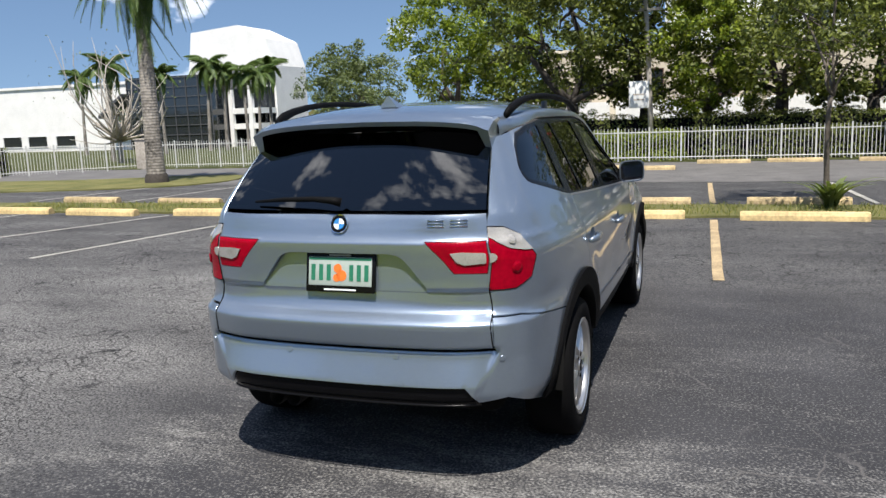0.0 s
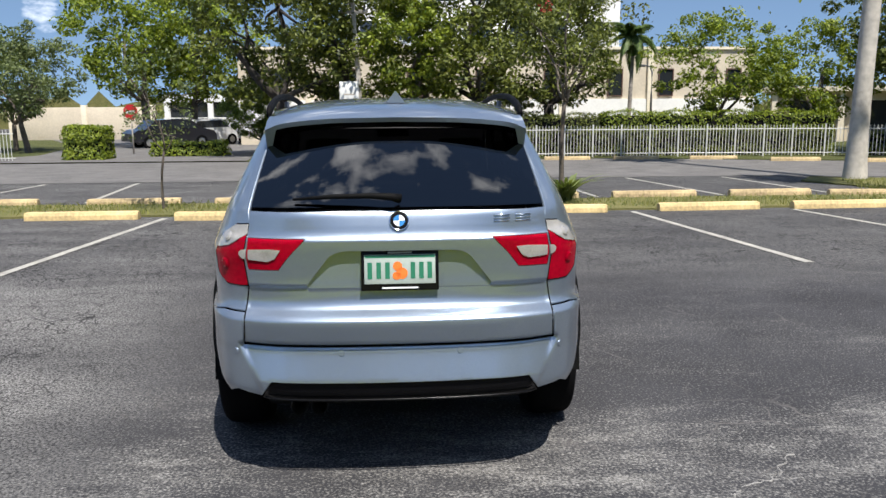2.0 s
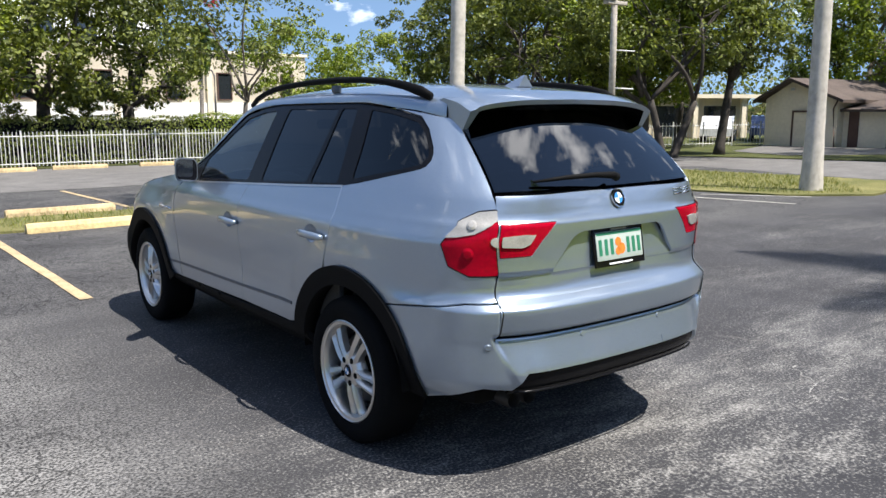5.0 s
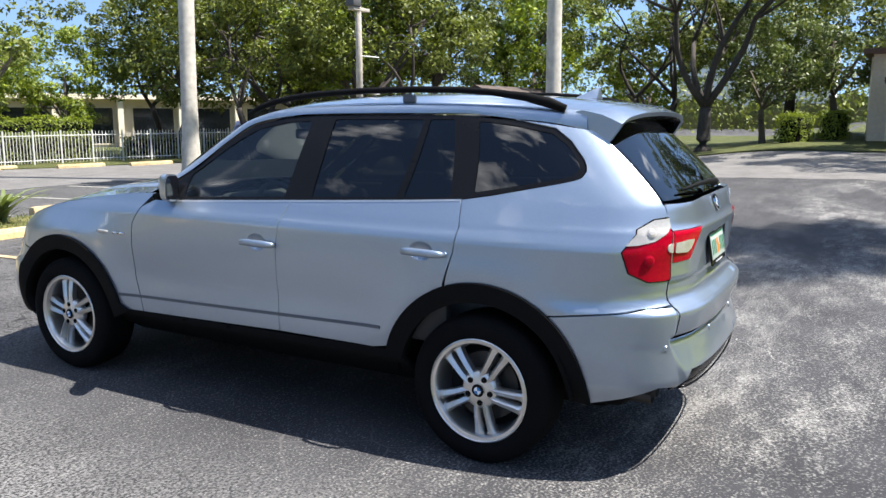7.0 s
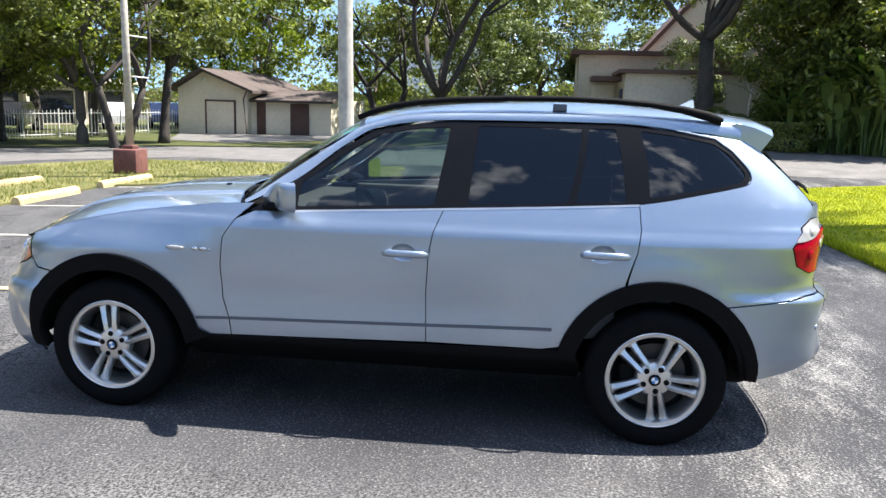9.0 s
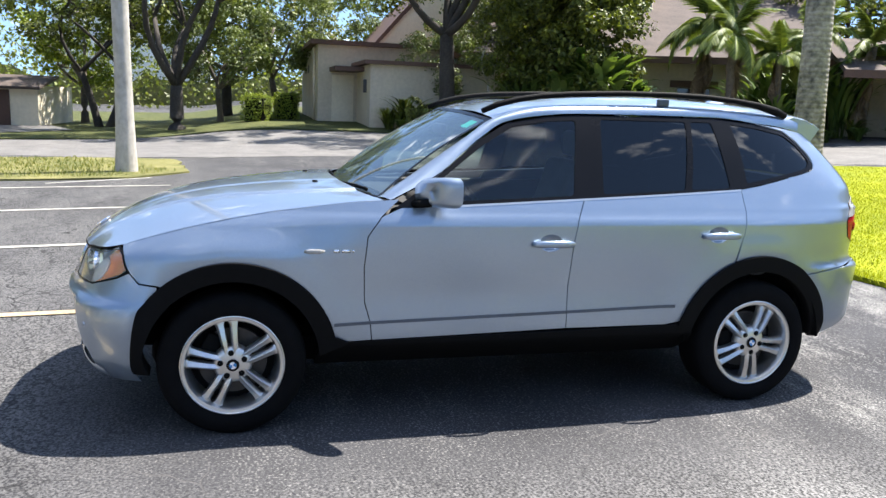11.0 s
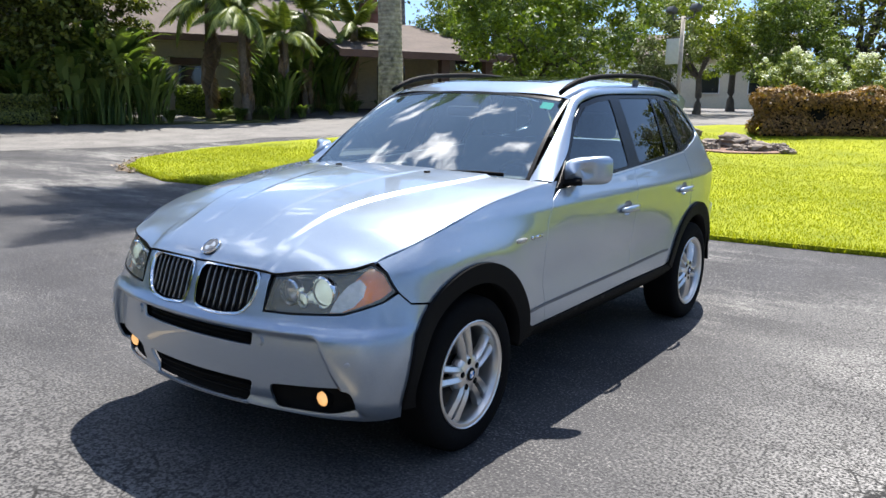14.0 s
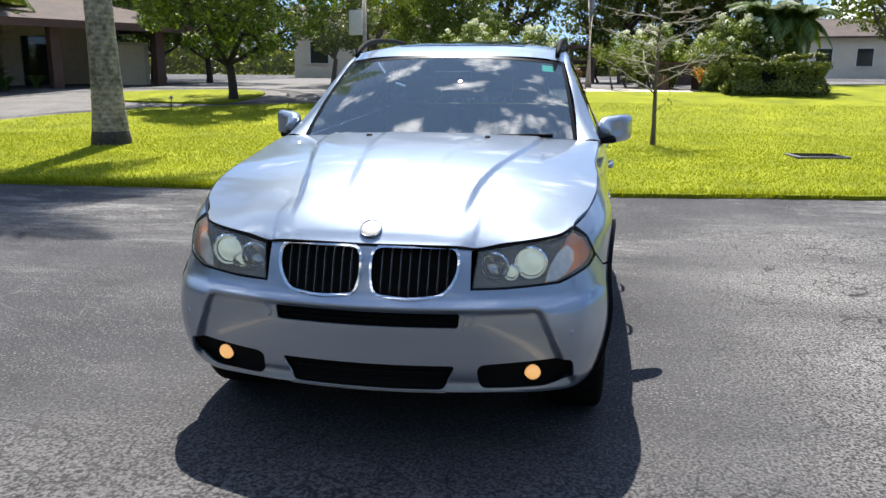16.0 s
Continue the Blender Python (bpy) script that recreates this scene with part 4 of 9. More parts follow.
def inset(poly, d):
    area = sum(a[0] * b[1] - b[0] * a[1] for a, b in zip(poly, poly[1:] + poly[:1]))
    sg = 1 if area > 0 else -1
    out = []
    for i, b in enumerate(poly):
        a, c = Vector(poly[i - 1]), Vector(poly[(i + 1) % len(poly)])
        b = Vector(b)
        e1, e2 = (b - a).normalized(), (c - b).normalized()
        n1, n2 = Vector((-e1.y, e1.x)) * sg, Vector((-e2.y, e2.x)) * sg
        nn = n1 + n2
        nn = n1 if nn.length < 1e-4 else nn.normalized()
        out.append(tuple(b + nn * d / max(0.4, nn.dot(n1))))
    return out


def inside(px, py, poly):
    hit = np.zeros(px.shape, bool)
    for (x0, y0), (x1, y1) in zip(poly, poly[1:] + poly[:1]):
        if y0 != y1:
            c = ((y0 > py) != (y1 > py)) & (px < (x1 - x0) * (py - y0) / (y1 - y0) + x0)
            hit ^= c
    return hit




def normals_at(fn, u, v, e=0.006):
    du = fn(u + e, v) - fn(u - e, v)
    dv = fn(u, v + e) - fn(u, v - e)
    n = np.cross(du, dv)
    return n / np.maximum(np.linalg.norm(n, axis=-1, keepdims=True), 1e-9)


def panel_mesh(name, fn, poly, mat, holes=(), step=0.022, lift=0.0, depth=0.014, gap=0.0026, outward=None, soft=0.006):
    """A sheet over the polygon of the surface fn(u, v), with turned-in edges along its outline and holes."""
    poly = densify(inset(list(poly), gap) if gap else list(poly), step)
    holes = [densify(list(h), step) for h in holes]
    us, vs = [q[0] for q in poly], [q[1] for q in poly]
    gu, gv = np.meshgrid(np.arange(min(us), max(us), step), np.arange(min(vs), max(vs), step * 0.9))
    gu = (gu + (np.arange(gu.shape[0]) % 2)[:, None] * step * 0.5).ravel()
    gv = gv.ravel()
    ok = inside(gu, gv, poly)
    for h in holes:
        ok &= ~inside(gu, gv, h)
    rim = np.array(poly + [q for h in holes for q in h])
    gu, gv = gu[ok], gv[ok]
    if len(gu):
        near = np.full(len(gu), 9.0)
        for q in rim:
            near = np.minimum(near, (gu - q[0]) ** 2 + (gv - q[1]) ** 2)
        gu, gv = gu[near > (0.45 * step) ** 2], gv[near > (0.45 * step) ** 2]
    pts = [Vector(q) for q in rim] + [Vector((a, b)) for a, b in zip(gu, gv)]
    edges, k = [], 0
    for loop in [poly, *holes]:
        edges += [(k + i, k + (i + 1) % len(loop)) for i in range(len(loop))]
        k += len(loop)
    v2, _, tris, *_ = delaunay_2d_cdt(pts, edges, [], 0, 1e-6)
    u, v = np.array([q.x for q in v2]), np.array([q.y for q in v2])
    cen = np.array([(u[list(t)].mean(), v[list(t)].mean()) for t in tris])
    good = inside(cen[:, 0], cen[:, 1], poly)
    for h in holes:
        good &= ~inside(cen[:, 0], cen[:, 1], h)
    tris = [t for t, g in zip(tris, good) if g]
    co, nn = fn(u, v), normals_at(fn, u, v, soft)
    if outward is not None and (nn * np.array(outward)).sum(-1).mean() < 0:
        nn = -nn
    co = co + nn * lift
    # keep the winding with the outward normal
    faces = []
    for t in tris:
        a, b, c = co[t[0]], co[t[1]], co[t[2]]
        faces.append(t if np.cross(b - a, c - a) @ nn[t[0]] > 0 else tuple(reversed(t)))
    verts, norms = [*co], [*nn]
    if depth:
        for loop in [poly, *holes]:
            la = np.array(loop)
            p = fn(la[:, 0], la[:, 1])
            m = normals_at(fn, la[:, 0], la[:, 1])
            m = -m if outward is not None and (nn[0] @ m[0] < 0 and (m * np.array(outward)).sum(-1).mean() < 0) else m
            p = p + m * lift
            tan = np.roll(p, -1, 0) - np.roll(p, 1, 0)
            out = np.cross(tan, m)
            out = out / np.maximum(np.linalg.norm(out, axis=1, keepdims=True), 1e-9)
            k0, n = len(verts), len(loop)
            turned = out * 0.7 + m * 0.7
            verts += [*(p + out * 0)] + [*(p - m * depth)]
            norms += [*turned] + [*out]
            for i in range(n):
                j = (i + 1) % n
                faces.append((k0 + i, k0 + n + i, k0 + n + j, k0 + j))
    return mesh_of(name, verts, faces, mat, True, norms)


def flip_mesh(me, name):
    """The same sheet for the other side."""
    n = len(me.vertices)
    co = np.empty(n * 3)
    me.vertices.foreach_get("co", co)
    co = co.reshape(-1, 3) * [-1, 1, 1]
    vn = np.zeros((n, 3))
    for lp, cn in zip(me.loops, me.corner_normals):
        vn[lp.vertex_index] = cn.vector
    return mesh_of(name, co, [tuple(reversed(p.vertices)) for p in me.polygons], list(me.materials), True, vn * [-1, 1, 1])


car = thing("car", "blue-silver metallic estate car parked in a marked bay", "car")


def both(name, fn, poly, mat, label="", **kw):
    """A panel on the left side and its twin on the right."""
    me = panel_mesh(name, fn, poly, mat, outward=(-1, 0, 0), **kw)
    return part(name, me, car, label), part(name, flip_mesh(me, name), car, label)


def arc(yc, r, a0, a1, k=18, zc=0.345, sq=1.0):
    """Points of a wheel arch, by angle from straight back over the top to the front."""
    out = []
    for i in range(k + 1):
        a = radians(a0 + (a1 - a0) * i / k)
        out.append(S(yc - r * math.cos(a), zc + r * sq * math.sin(a)))
    return out


# outlines on the left side, all as (y, z)
SEAM_A = [(2.012, 1.128), (2.105, 1.046), (2.172, 0.952), (2.187, 0.806), (2.180, 0.631), (2.150, 0.53), (2.140, 0.438)]
SEAM_B = [(1.058, 1.134), (1.103, 1.027), (1.123, 0.914), (1.133, 0.716), (1.128, 0.466)]
SEAM_C = [(0.124, 1.19), (0.114, 1.096), (0.126, 0.961), (0.165, 0.80)]
BELT = [(2.05, 1.082), (1.83, 1.096), (1.06, 1.137), (0.47, 1.169), (0.124, 1.190)]
BELT_Q = [(-0.19, 1.250), (-0.37, 1.290)]
WIN_REAR = [(-0.396, 1.302), (-0.408, 1.327), (-0.403, 1.352), (-0.388, 1.377), (-0.318, 1.452), (-0.24, 1.505), (-0.05, 1.540)]
WIN_TOP = [(0.22, 1.564), (0.49, 1.563), (1.045, 1.556), (1.215, 1.543), (1.435, 1.505), (1.59, 1.415), (1.815, 1.242), (2.05, 1.082)]
HOOD_SEAM = [(3.275, 0.897), (3.13, 0.948), (2.95, 0.998), (2.78, 1.034), (2.6, 1.064), (2.4, 1.091), (2.2, 1.114), (2.06, 1.124)]
ARCH_R, ARCH_OPEN = 0.492, 0.465


def on(pts):
    return [S(*q) for q in pts]


HANDLE_F, HANDLE_R = (1.235, 0.915), (0.275, 0.950)


def cup_ring(y, z):
    """Outline of the finger hollow behind a door handle."""
    return [S(y + 0.012 + 0.062 * math.cos(a), z + 0.004 + 0.044 * math.sin(a)) for a in np.linspace(0, 2 * math.pi, 28, endpoint=False)]


def cup_fn(y, z):
    def fn(s, v):
        p = wrap(s, v)
        r = ((p[..., 1] - y - 0.012) / 0.062) ** 2 + ((p[..., 2] - z - 0.004) / 0.044) ** 2
        return p + np.stack([0.030 * np.clip(1 - r, 0, 1) ** 0.7, 0 * r, 0 * r], -1)
    return fn


# front wing
fender = on(HOOD_SEAM) + on(SEAM_A) + [S(2.26, 0.435)] + arc(2.795, ARCH_OPEN, 12, 128, 20) + on([(3.12, 0.727), (3.20, 0.737), (3.245, 0.785), (3.268, 0.86)])
both("front_wing", wrap, fender, PAINT)
# doors
door_f = on([(2.012, 1.088)] + SEAM_A[1:]) + on([(1.128, 0.466)] + SEAM_B[::-1][1:-1]) + on([(1.058, 1.134), (1.83, 1.094)])
fd_l, fd_r = both("front_door", wrap, door_f, PAINT, holes=[cup_ring(*HANDLE_F)])
door_r = on(SEAM_B[:-1] + [(1.128, 0.466), (0.56, 0.466)]) + arc(0.0, ARCH_OPEN, 162, 112, 10) + on(SEAM_C[::-1][1:]) + on([(0.47, 1.167)])
rd_l, rd_r = both("rear_door", wrap, door_r, PAINT, holes=[cup_ring(*HANDLE_R)])
# quarter panel with the rear pillar
TAIL_OUT = [B(-0.624, 1.146), S(-0.70, 1.140), S(-0.645, 1.100), S(-0.602, 1.010), S(-0.63, 0.922), S(-0.70, 0.884), B(-0.632, 0.884)]
quarter = on(SEAM_C) + arc(0.0, ARCH_OPEN, 110, 42, 14) + on([(-0.318, 0.723), (-0.60, 0.760), (-0.70, 0.778)]) + [B(-0.646, 0.782), B(-0.632, 0.884)]
quarter += TAIL_OUT[::-1][1:] + [B(-0.628, 1.20), B(-0.600, 1.35), B(-0.575, 1.46), B(-0.562, 1.492), S(-0.30, 1.511), S(-0.20, 1.527), S(-0.05, 1.541)]
quarter += on([(-0.05, 1.54)] + WIN_REAR[::-1][1:] + BELT_Q[::-1] + [(0.0, 1.21)])
both("rear_wing", wrap, quarter, PAINT)

# greenhouse: black surround with the side panes let into it
G1 = [(1.80, 1.118), (1.11, 1.152), (1.055, 1.528), (1.213, 1.518), (1.41, 1.483), (1.575, 1.388), (1.79, 1.232)]
G2 = [(0.945, 1.160), (0.465, 1.184), (0.405, 1.540), (0.915, 1.537)]
G3 = [(0.425, 1.186), (0.185, 1.198), (0.245, 1.541), (0.375, 1.541)]
G4 = [(0.075, 1.222), (-0.19, 1.272), (-0.355, 1.307), (-0.384, 1.345), (-0.312, 1.432), (-0.232, 1.484), (-0.05, 1.517), (0.125, 1.536)]
surround = on(BELT) + on([(0.0, 1.213)] + BELT_Q + WIN_REAR + WIN_TOP[:-1])
panes = [rounded(on(g), 0.02) for g in (G1, G2, G3, G4)]
both("window_surround", wrap, surround, GLOSS_BLACK, holes=panes, lift=-0.006, depth=0.012)
for g, m in zip(panes, (GLASS_FRONT, GLASS_DARK, GLASS_DARK, GLASS_DARK)):
    for ob in both("side_window", wrap, inset(g, -0.006), m, lift=-0.010, depth=0, soft=0.05, step=0.05):
        ob.visible_shadow = m is not GLASS_FRONT

# bright strip painting the highlight on the body edge below the windows
both("belt_highlight", wrap, on(BELT[1:]) + on([(0.124, 1.181), (0.47, 1.160), (1.06, 1.128), (1.83, 1.087)]), ALLOY, lift=0.0015, depth=0.004, gap=0, step=0.03)

# roof rail: from the window top to the roof edge, running down as the windscreen pillar
SIDE_TOP = [(2.06, 1.122), (1.815, 1.246), (1.59, 1.419), (1.435, 1.509), (1.215, 1.547), (1.045, 1.560), (0.49, 1.567), (0.22, 1.567), (-0.05, 1.543), (-0.20, 1.530), (-0.37, 1.498)]
ROOF_EDGE = [(0.735, 2.105, 1.120), (0.708, 1.862, 1.285), (0.666, 1.640, 1.432), (0.636, 1.500, 1.521), (0.620, 1.27, 1.583), (0.602, 1.05, 1.603), (0.602, 0.49, 1.616), (0.598, 0.22, 1.612), (0.585, -0.05, 1.602), (0.565, -0.26, 1.590), (0.556, -0.37, 1.581)]


def strip_fn():
    k = np.linspace(0, 1, len(SIDE_TOP))
    a = np.array([wrap(*S(*q)) * [-1, 1, 1] for q in SIDE_TOP])
    b = np.array(ROOF_EDGE)
    fa, fb = [hermite(k, a[:, i]) for i in range(3)], [hermite(k, b[:, i]) for i in range(3)]

    def fn(u, v):
        u, v = np.broadcast_arrays(np.asarray(u, float), np.asarray(v, float))
        pa, pb = np.stack([q(u) for q in fa], -1), np.stack([q(u) for q in fb], -1)
        t = np.clip(v, 0, 1)[..., None]
        mid = (pa + pb) * 0.5 + np.array([0.018, 0.006, 0.018])
        return ((1 - t) ** 2 * pa + 2 * t * (1 - t) * mid + t * t * pb) * [-1, 1, 1]
    return fn


def grid_mesh(name, fn, nu, nv, mat, u0=0.0, u1=1.0, v0=0.0, v1=1.0, lift=0.0, outward=None, thick=0.0):
    u, v = np.meshgrid(np.linspace(u0, u1, nu + 1), np.linspace(v0, v1, nv + 1), indexing="ij")
    co = fn(u, v)
    e = 1e-3
    nn = np.cross(fn(u + e, v) - fn(u - e, v), fn(u, v + e) - fn(u, v - e))
    nn /= np.maximum(np.linalg.norm(nn, axis=-1, keepdims=True), 1e-9)
    if outward is not None and (nn * np.array(outward)).sum(-1).mean() < 0:
        nn = -nn
    co = (co + nn * lift).reshape(-1, 3)
    nn = nn.reshape(-1, 3)
    w = nv + 1
    faces = [(i * w + j, (i + 1) * w + j, (i + 1) * w + j + 1, i * w + j + 1) for i in range(nu) for j in range(nv)]
    a, b, c = co[faces[0][0]], co[faces[0][1]], co[faces[0][2]]
    if np.cross(b - a, c - b) @ nn[faces[0][0]] < 0:
        faces = [f_[::-1] for f_ in faces]
    verts, norms = [*co], [*nn]
    if thick:
        loop = [i * w for i in range(nu + 1)] + [nu * w + j for j in range(1, w)] + [i * w + nv for i in range(nu - 1, -1, -1)] + [j for j in range(nv - 1, 0, -1)]
        k0, n = len(verts), len(loop)
        p, m = co[loop], nn[loop]
        out = np.cross(np.roll(p, -1, 0) - np.roll(p, 1, 0), m)
        out /= np.maximum(np.linalg.norm(out, axis=1, keepdims=True), 1e-9)
        verts += [*p] + [*(p - m * thick)]
        norms += [*(out * 0.7 + m * 0.7)] + [*out]
        faces += [(k0 + i, k0 + (i + 1) % n, k0 + n + (i + 1) % n, k0 + n + i) for i in range(n)]
    return mesh_of(name, verts, faces, mat, True, norms)


strip = strip_fn()
me = grid_mesh("roof_side", strip, 90, 10, PAINT, outward=(-1, 0.2, 0.5), thick=0.01)
part("roof_side", me, car), part("roof_side", flip_mesh(me, "roof_side"), car)

# roof
ROOF_Z = hermite([-0.60, -0.45, -0.25, 0.0, 0.4, 0.8, 1.1, 1.3, 1.45, 1.58], [1.590, 1.612, 1.636, 1.655, 1.668, 1.664, 1.645, 1.621, 1.590, 1.552])
EDGE_Z = hermite([-0.60, -0.26, -0.05, 0.22, 0.49, 1.05, 1.27, 1.50], [1.560, 1.590, 1.602, 1.612, 1.616, 1.603, 1.583, 1.521])
EDGE_X = hermite([-0.60, -0.26, -0.05, 0.22, 0.49, 1.05, 1.27, 1.50], [0.53, 0.565, 0.585, 0.598, 0.602, 0.606, 0.620, 0.636])


def roof_fn(u, v):
    """u across from -1 to 1, v from the back to the windscreen."""
    u, v = np.broadcast_arrays(np.asarray(u, float), np.asarray(v, float))
    y = -0.36 + v * (1.50 + 0.36) + 0.075 * (1 - u * u) * sstep(0.6, 1.0, v) - 0.02 * (1 - u * u) * sstep(0.3, 0.0, v)
    ye = np.minimum(y, 1.50)
    x = u * EDGE_X(ye)
    ze, zc = EDGE_Z(ye), ROOF_Z(y)
    return np.stack([x, y, ze + (zc - ze) * (1 - np.abs(u) ** 3.2)], -1)


part("roof", grid_mesh("roof", roof_fn, 40, 60, PAINT, -1, 1, 0, 1, outward=(0, 0, 1), thick=0.01), car)
me = grid_mesh("sunroof", roof_fn, 16, 16, GLASS_DARK, -0.62, 0.62, 0.62, 0.86, lift=0.003, outward=(0, 0, 1), thick=0.004)
part("sunroof", me, car, "dark glass sunroof panel")

# windscreen


def screen_fn(u, v):
    """u across from -1 to 1, v from the bonnet to the roof."""
    u, v = np.broadcast_arrays(np.asarray(u, float), np.asarray(v, float))
    x = u * (0.732 + (0.629 - 0.732) * v)
    y = 2.105 + (1.505 - 2.105) * v + (0.135 + (0.072 - 0.135) * v) * (1 - np.abs(u) ** 2.2) + 0.015 * np.sin(np.pi * v)
    z = 1.112 + (1.517 - 1.112) * v + (0.0 + 0.040 * v) * (1 - np.abs(u) ** 2.2) + 0.022 * np.sin(np.pi * v)
    return np.stack([x, y, z], -1)


ob = part("windscreen", grid_mesh("windscreen", screen_fn, 40, 24, GLASS_SCREEN, -1, 1, 0, 1, outward=(0, 1, 1)), car, "tinted windscreen glass")
ob.visible_shadow = False
for u0, u1, v0, v1 in ((-1, -0.975, 0, 1), (0.975, 1, 0, 1), (-0.975, 0.975, 0.965, 1), (-0.975, 0.975, 0, 0.03)):
    part("windscreen_border", grid_mesh("windscreen_border", screen_fn, 24, 24, GLOSS_BLACK, u0, u1, v0, v1, lift=0.002, outward=(0, 1, 1)), car)
part("sticker", grid_mesh("sticker", screen_fn, 4, 4, TEAL, -0.90, -0.80, 0.84, 0.935, lift=-0.004, outward=(0, 1, 1)), car, "small teal sticker")

# bonnet
HOOD_EDGE_Y = [q[0] for q in HOOD_SEAM][::-1]
HOOD_EDGE_Z = hermite(HOOD_EDGE_Y + [3.36, 3.50, 3.56], [q[1] for q in HOOD_SEAM][::-1] + [0.874, 0.85, 0.845])
he = [abs(float(wrap(*S(*q))[0])) - 0.003 for q in HOOD_SEAM][::-1]
HOOD_EDGE_X = hermite(HOOD_EDGE_Y + [3.36, 3.56], he + [0.765, 0.70])
HOOD_MID = hermite([2.0, 2.25, 2.5, 2.8, 3.08, 3.30, 3.40, 3.46, 3.495, 3.515], [1.150, 1.147, 1.135, 1.104, 1.050, 0.972, 0.926, 0.889, 0.860, 0.846])
HOOD_FRONT = hermite([0, 0.40, 0.53, 0.65, 0.785, 0.915, 0.965, 1.0], [3.510, 3.497, 3.476, 3.438, 3.402, 3.343, 3.305, 3.272])


HOOD_LIP = hermite([0, 0.40, 0.50, 0.53, 0.65, 0.785, 0.915, 1.0], [0.846, 0.847, 0.842, 0.837, 0.851, 0.864, 0.879, 0.897])


def hood_fn(u, v):
    u, v = np.broadcast_arrays(np.asarray(u, float), np.asarray(v, float))
    a = np.clip(np.abs(u), 0, 1)
    y = HOOD_FRONT(a) * (1 - v) + v * (2.225 - 0.15 * a ** 2.2)
    x = u * HOOD_EDGE_X(np.minimum(y, 3.56))
    ze = np.minimum(HOOD_EDGE_Z(y), HOOD_MID(y))
    z = ze + (HOOD_MID(y) - ze) * (1 - a ** 2.4)
    # the leading edge lies down on the lamps and the grille
    y0 = HOOD_FRONT(a)
    m0, e0 = HOOD_MID(y0), np.minimum(HOOD_EDGE_Z(y0), HOOD_MID(y0))
    z = z + (HOOD_LIP(a) - (e0 + (m0 - e0) * (1 - a ** 2.4))) * np.exp(-v / 0.09)
    # the raised spear that widens from the grille to the screen
    half = 0.33 + 0.22 * sstep(3.45, 2.2, y)
    z = z + 0.011 * sstep(half + 0.015, half - 0.015, np.abs(x)) * sstep(3.45, 3.15, y)
    # two softer folds run back from the badge
    fold = 0.13 + 0.10 * sstep(3.45, 2.2, y)
    z = z + 0.004 * sstep(fold + 0.03, fold - 0.01, np.abs(x)) * sstep(3.45, 3.1, y)
    return np.stack([x, y, z], -1)


part("bonnet", grid_mesh("bonnet", hood_fn, 160, 80, PAINT, -0.997, 0.997, 0.0, 0.985, outward=(0, 0, 1), thick=0.03), car, "bonnet with raised centre spear")
part("scuttle", grid_mesh("scuttle", lambda u, v: hood_fn(u, 0.975 + v * 0.12) - np.array([0, 0, 0.028]), 24, 4, TRIM, -0.99, 0.99, 0, 1, outward=(0, 0, 1)), car, "black plastic scuttle panel")

# dark tube added to draw the shut gap under the bonnet edge
part("bonnet_seam", tube_mesh("bonnet_seam", [hood_fn(np.array(u), np.array(0.0)) + np.array([0, 0.002, -0.004]) for u in np.linspace(-0.995, 0.995, 80)], 0.0045, DARK, 6), car, "dark line drawn in for the gap along the bonnet edge")

# nose: bumper skin with its openings
KID = [(-0.020, 0.836), (-0.018, 0.735), (-0.034, 0.668), (-0.17, 0.655), (-0.295, 0.672), (-0.340, 0.745), (-0.338, 0.836)]
SLOT = [(-0.345, 0.552), (0.345, 0.552), (0.352, 0.607), (-0.352, 0.607)]
LOW = [(-0.29, 0.306), (0.29, 0.306), (0.335, 0.404), (-0.335, 0.404)]
FOG = [(-0.418, 0.312), (-0.66, 0.308), (-0.765, 0.338), (-0.758, 0.428), (-0.410, 0.408)]
HEAD_LOW = [(-0.388, 0.694), (-0.52, 0.696), (-0.62, 0.702), (-0.70, 0.707), (-0.755, 0.728)]
nose_l = [S(3.243, 0.782), S(3.20, 0.735), S(3.12, 0.724)] + [S(3.175, 0.60), S(3.225, 0.47), S(3.225, 0.34), S(3.20, 0.262)] + [F(-0.78, 0.262), F(-0.70, 0.278), F(-0.50, 0.292), F(-0.30, 0.296)]
nose_top = [F(0.0, 0.838), F(-0.15, 0.843), F(-0.33, 0.843), F(-0.384, 0.836)] + [F(*q) for q in HEAD_LOW] + [S(3.30, 0.752)]
flipf = lambda pts: [(2 * SEND - s, z) for s, z in pts]
nose = nose_top + nose_l
nose = nose + flipf(nose[1:])[::-1]
holes = [rounded([F(*q) for q in KID], 0.065), rounded([F(-x, z) for x, z in KID], 0.065), rounded([F(*q) for q in SLOT], 0.012),
         rounded([F(*q) for q in LOW], 0.02), rounded([F(*q) for q in FOG], 0.035), rounded([F(-x, z) for x, z in FOG], 0.035)]
part("front_bumper", panel_mesh("front_bumper", wrap, nose, PAINT, holes=holes, depth=0.012, step=0.013, outward=(0, 1, 0)), car, "front bumper with grille openings")
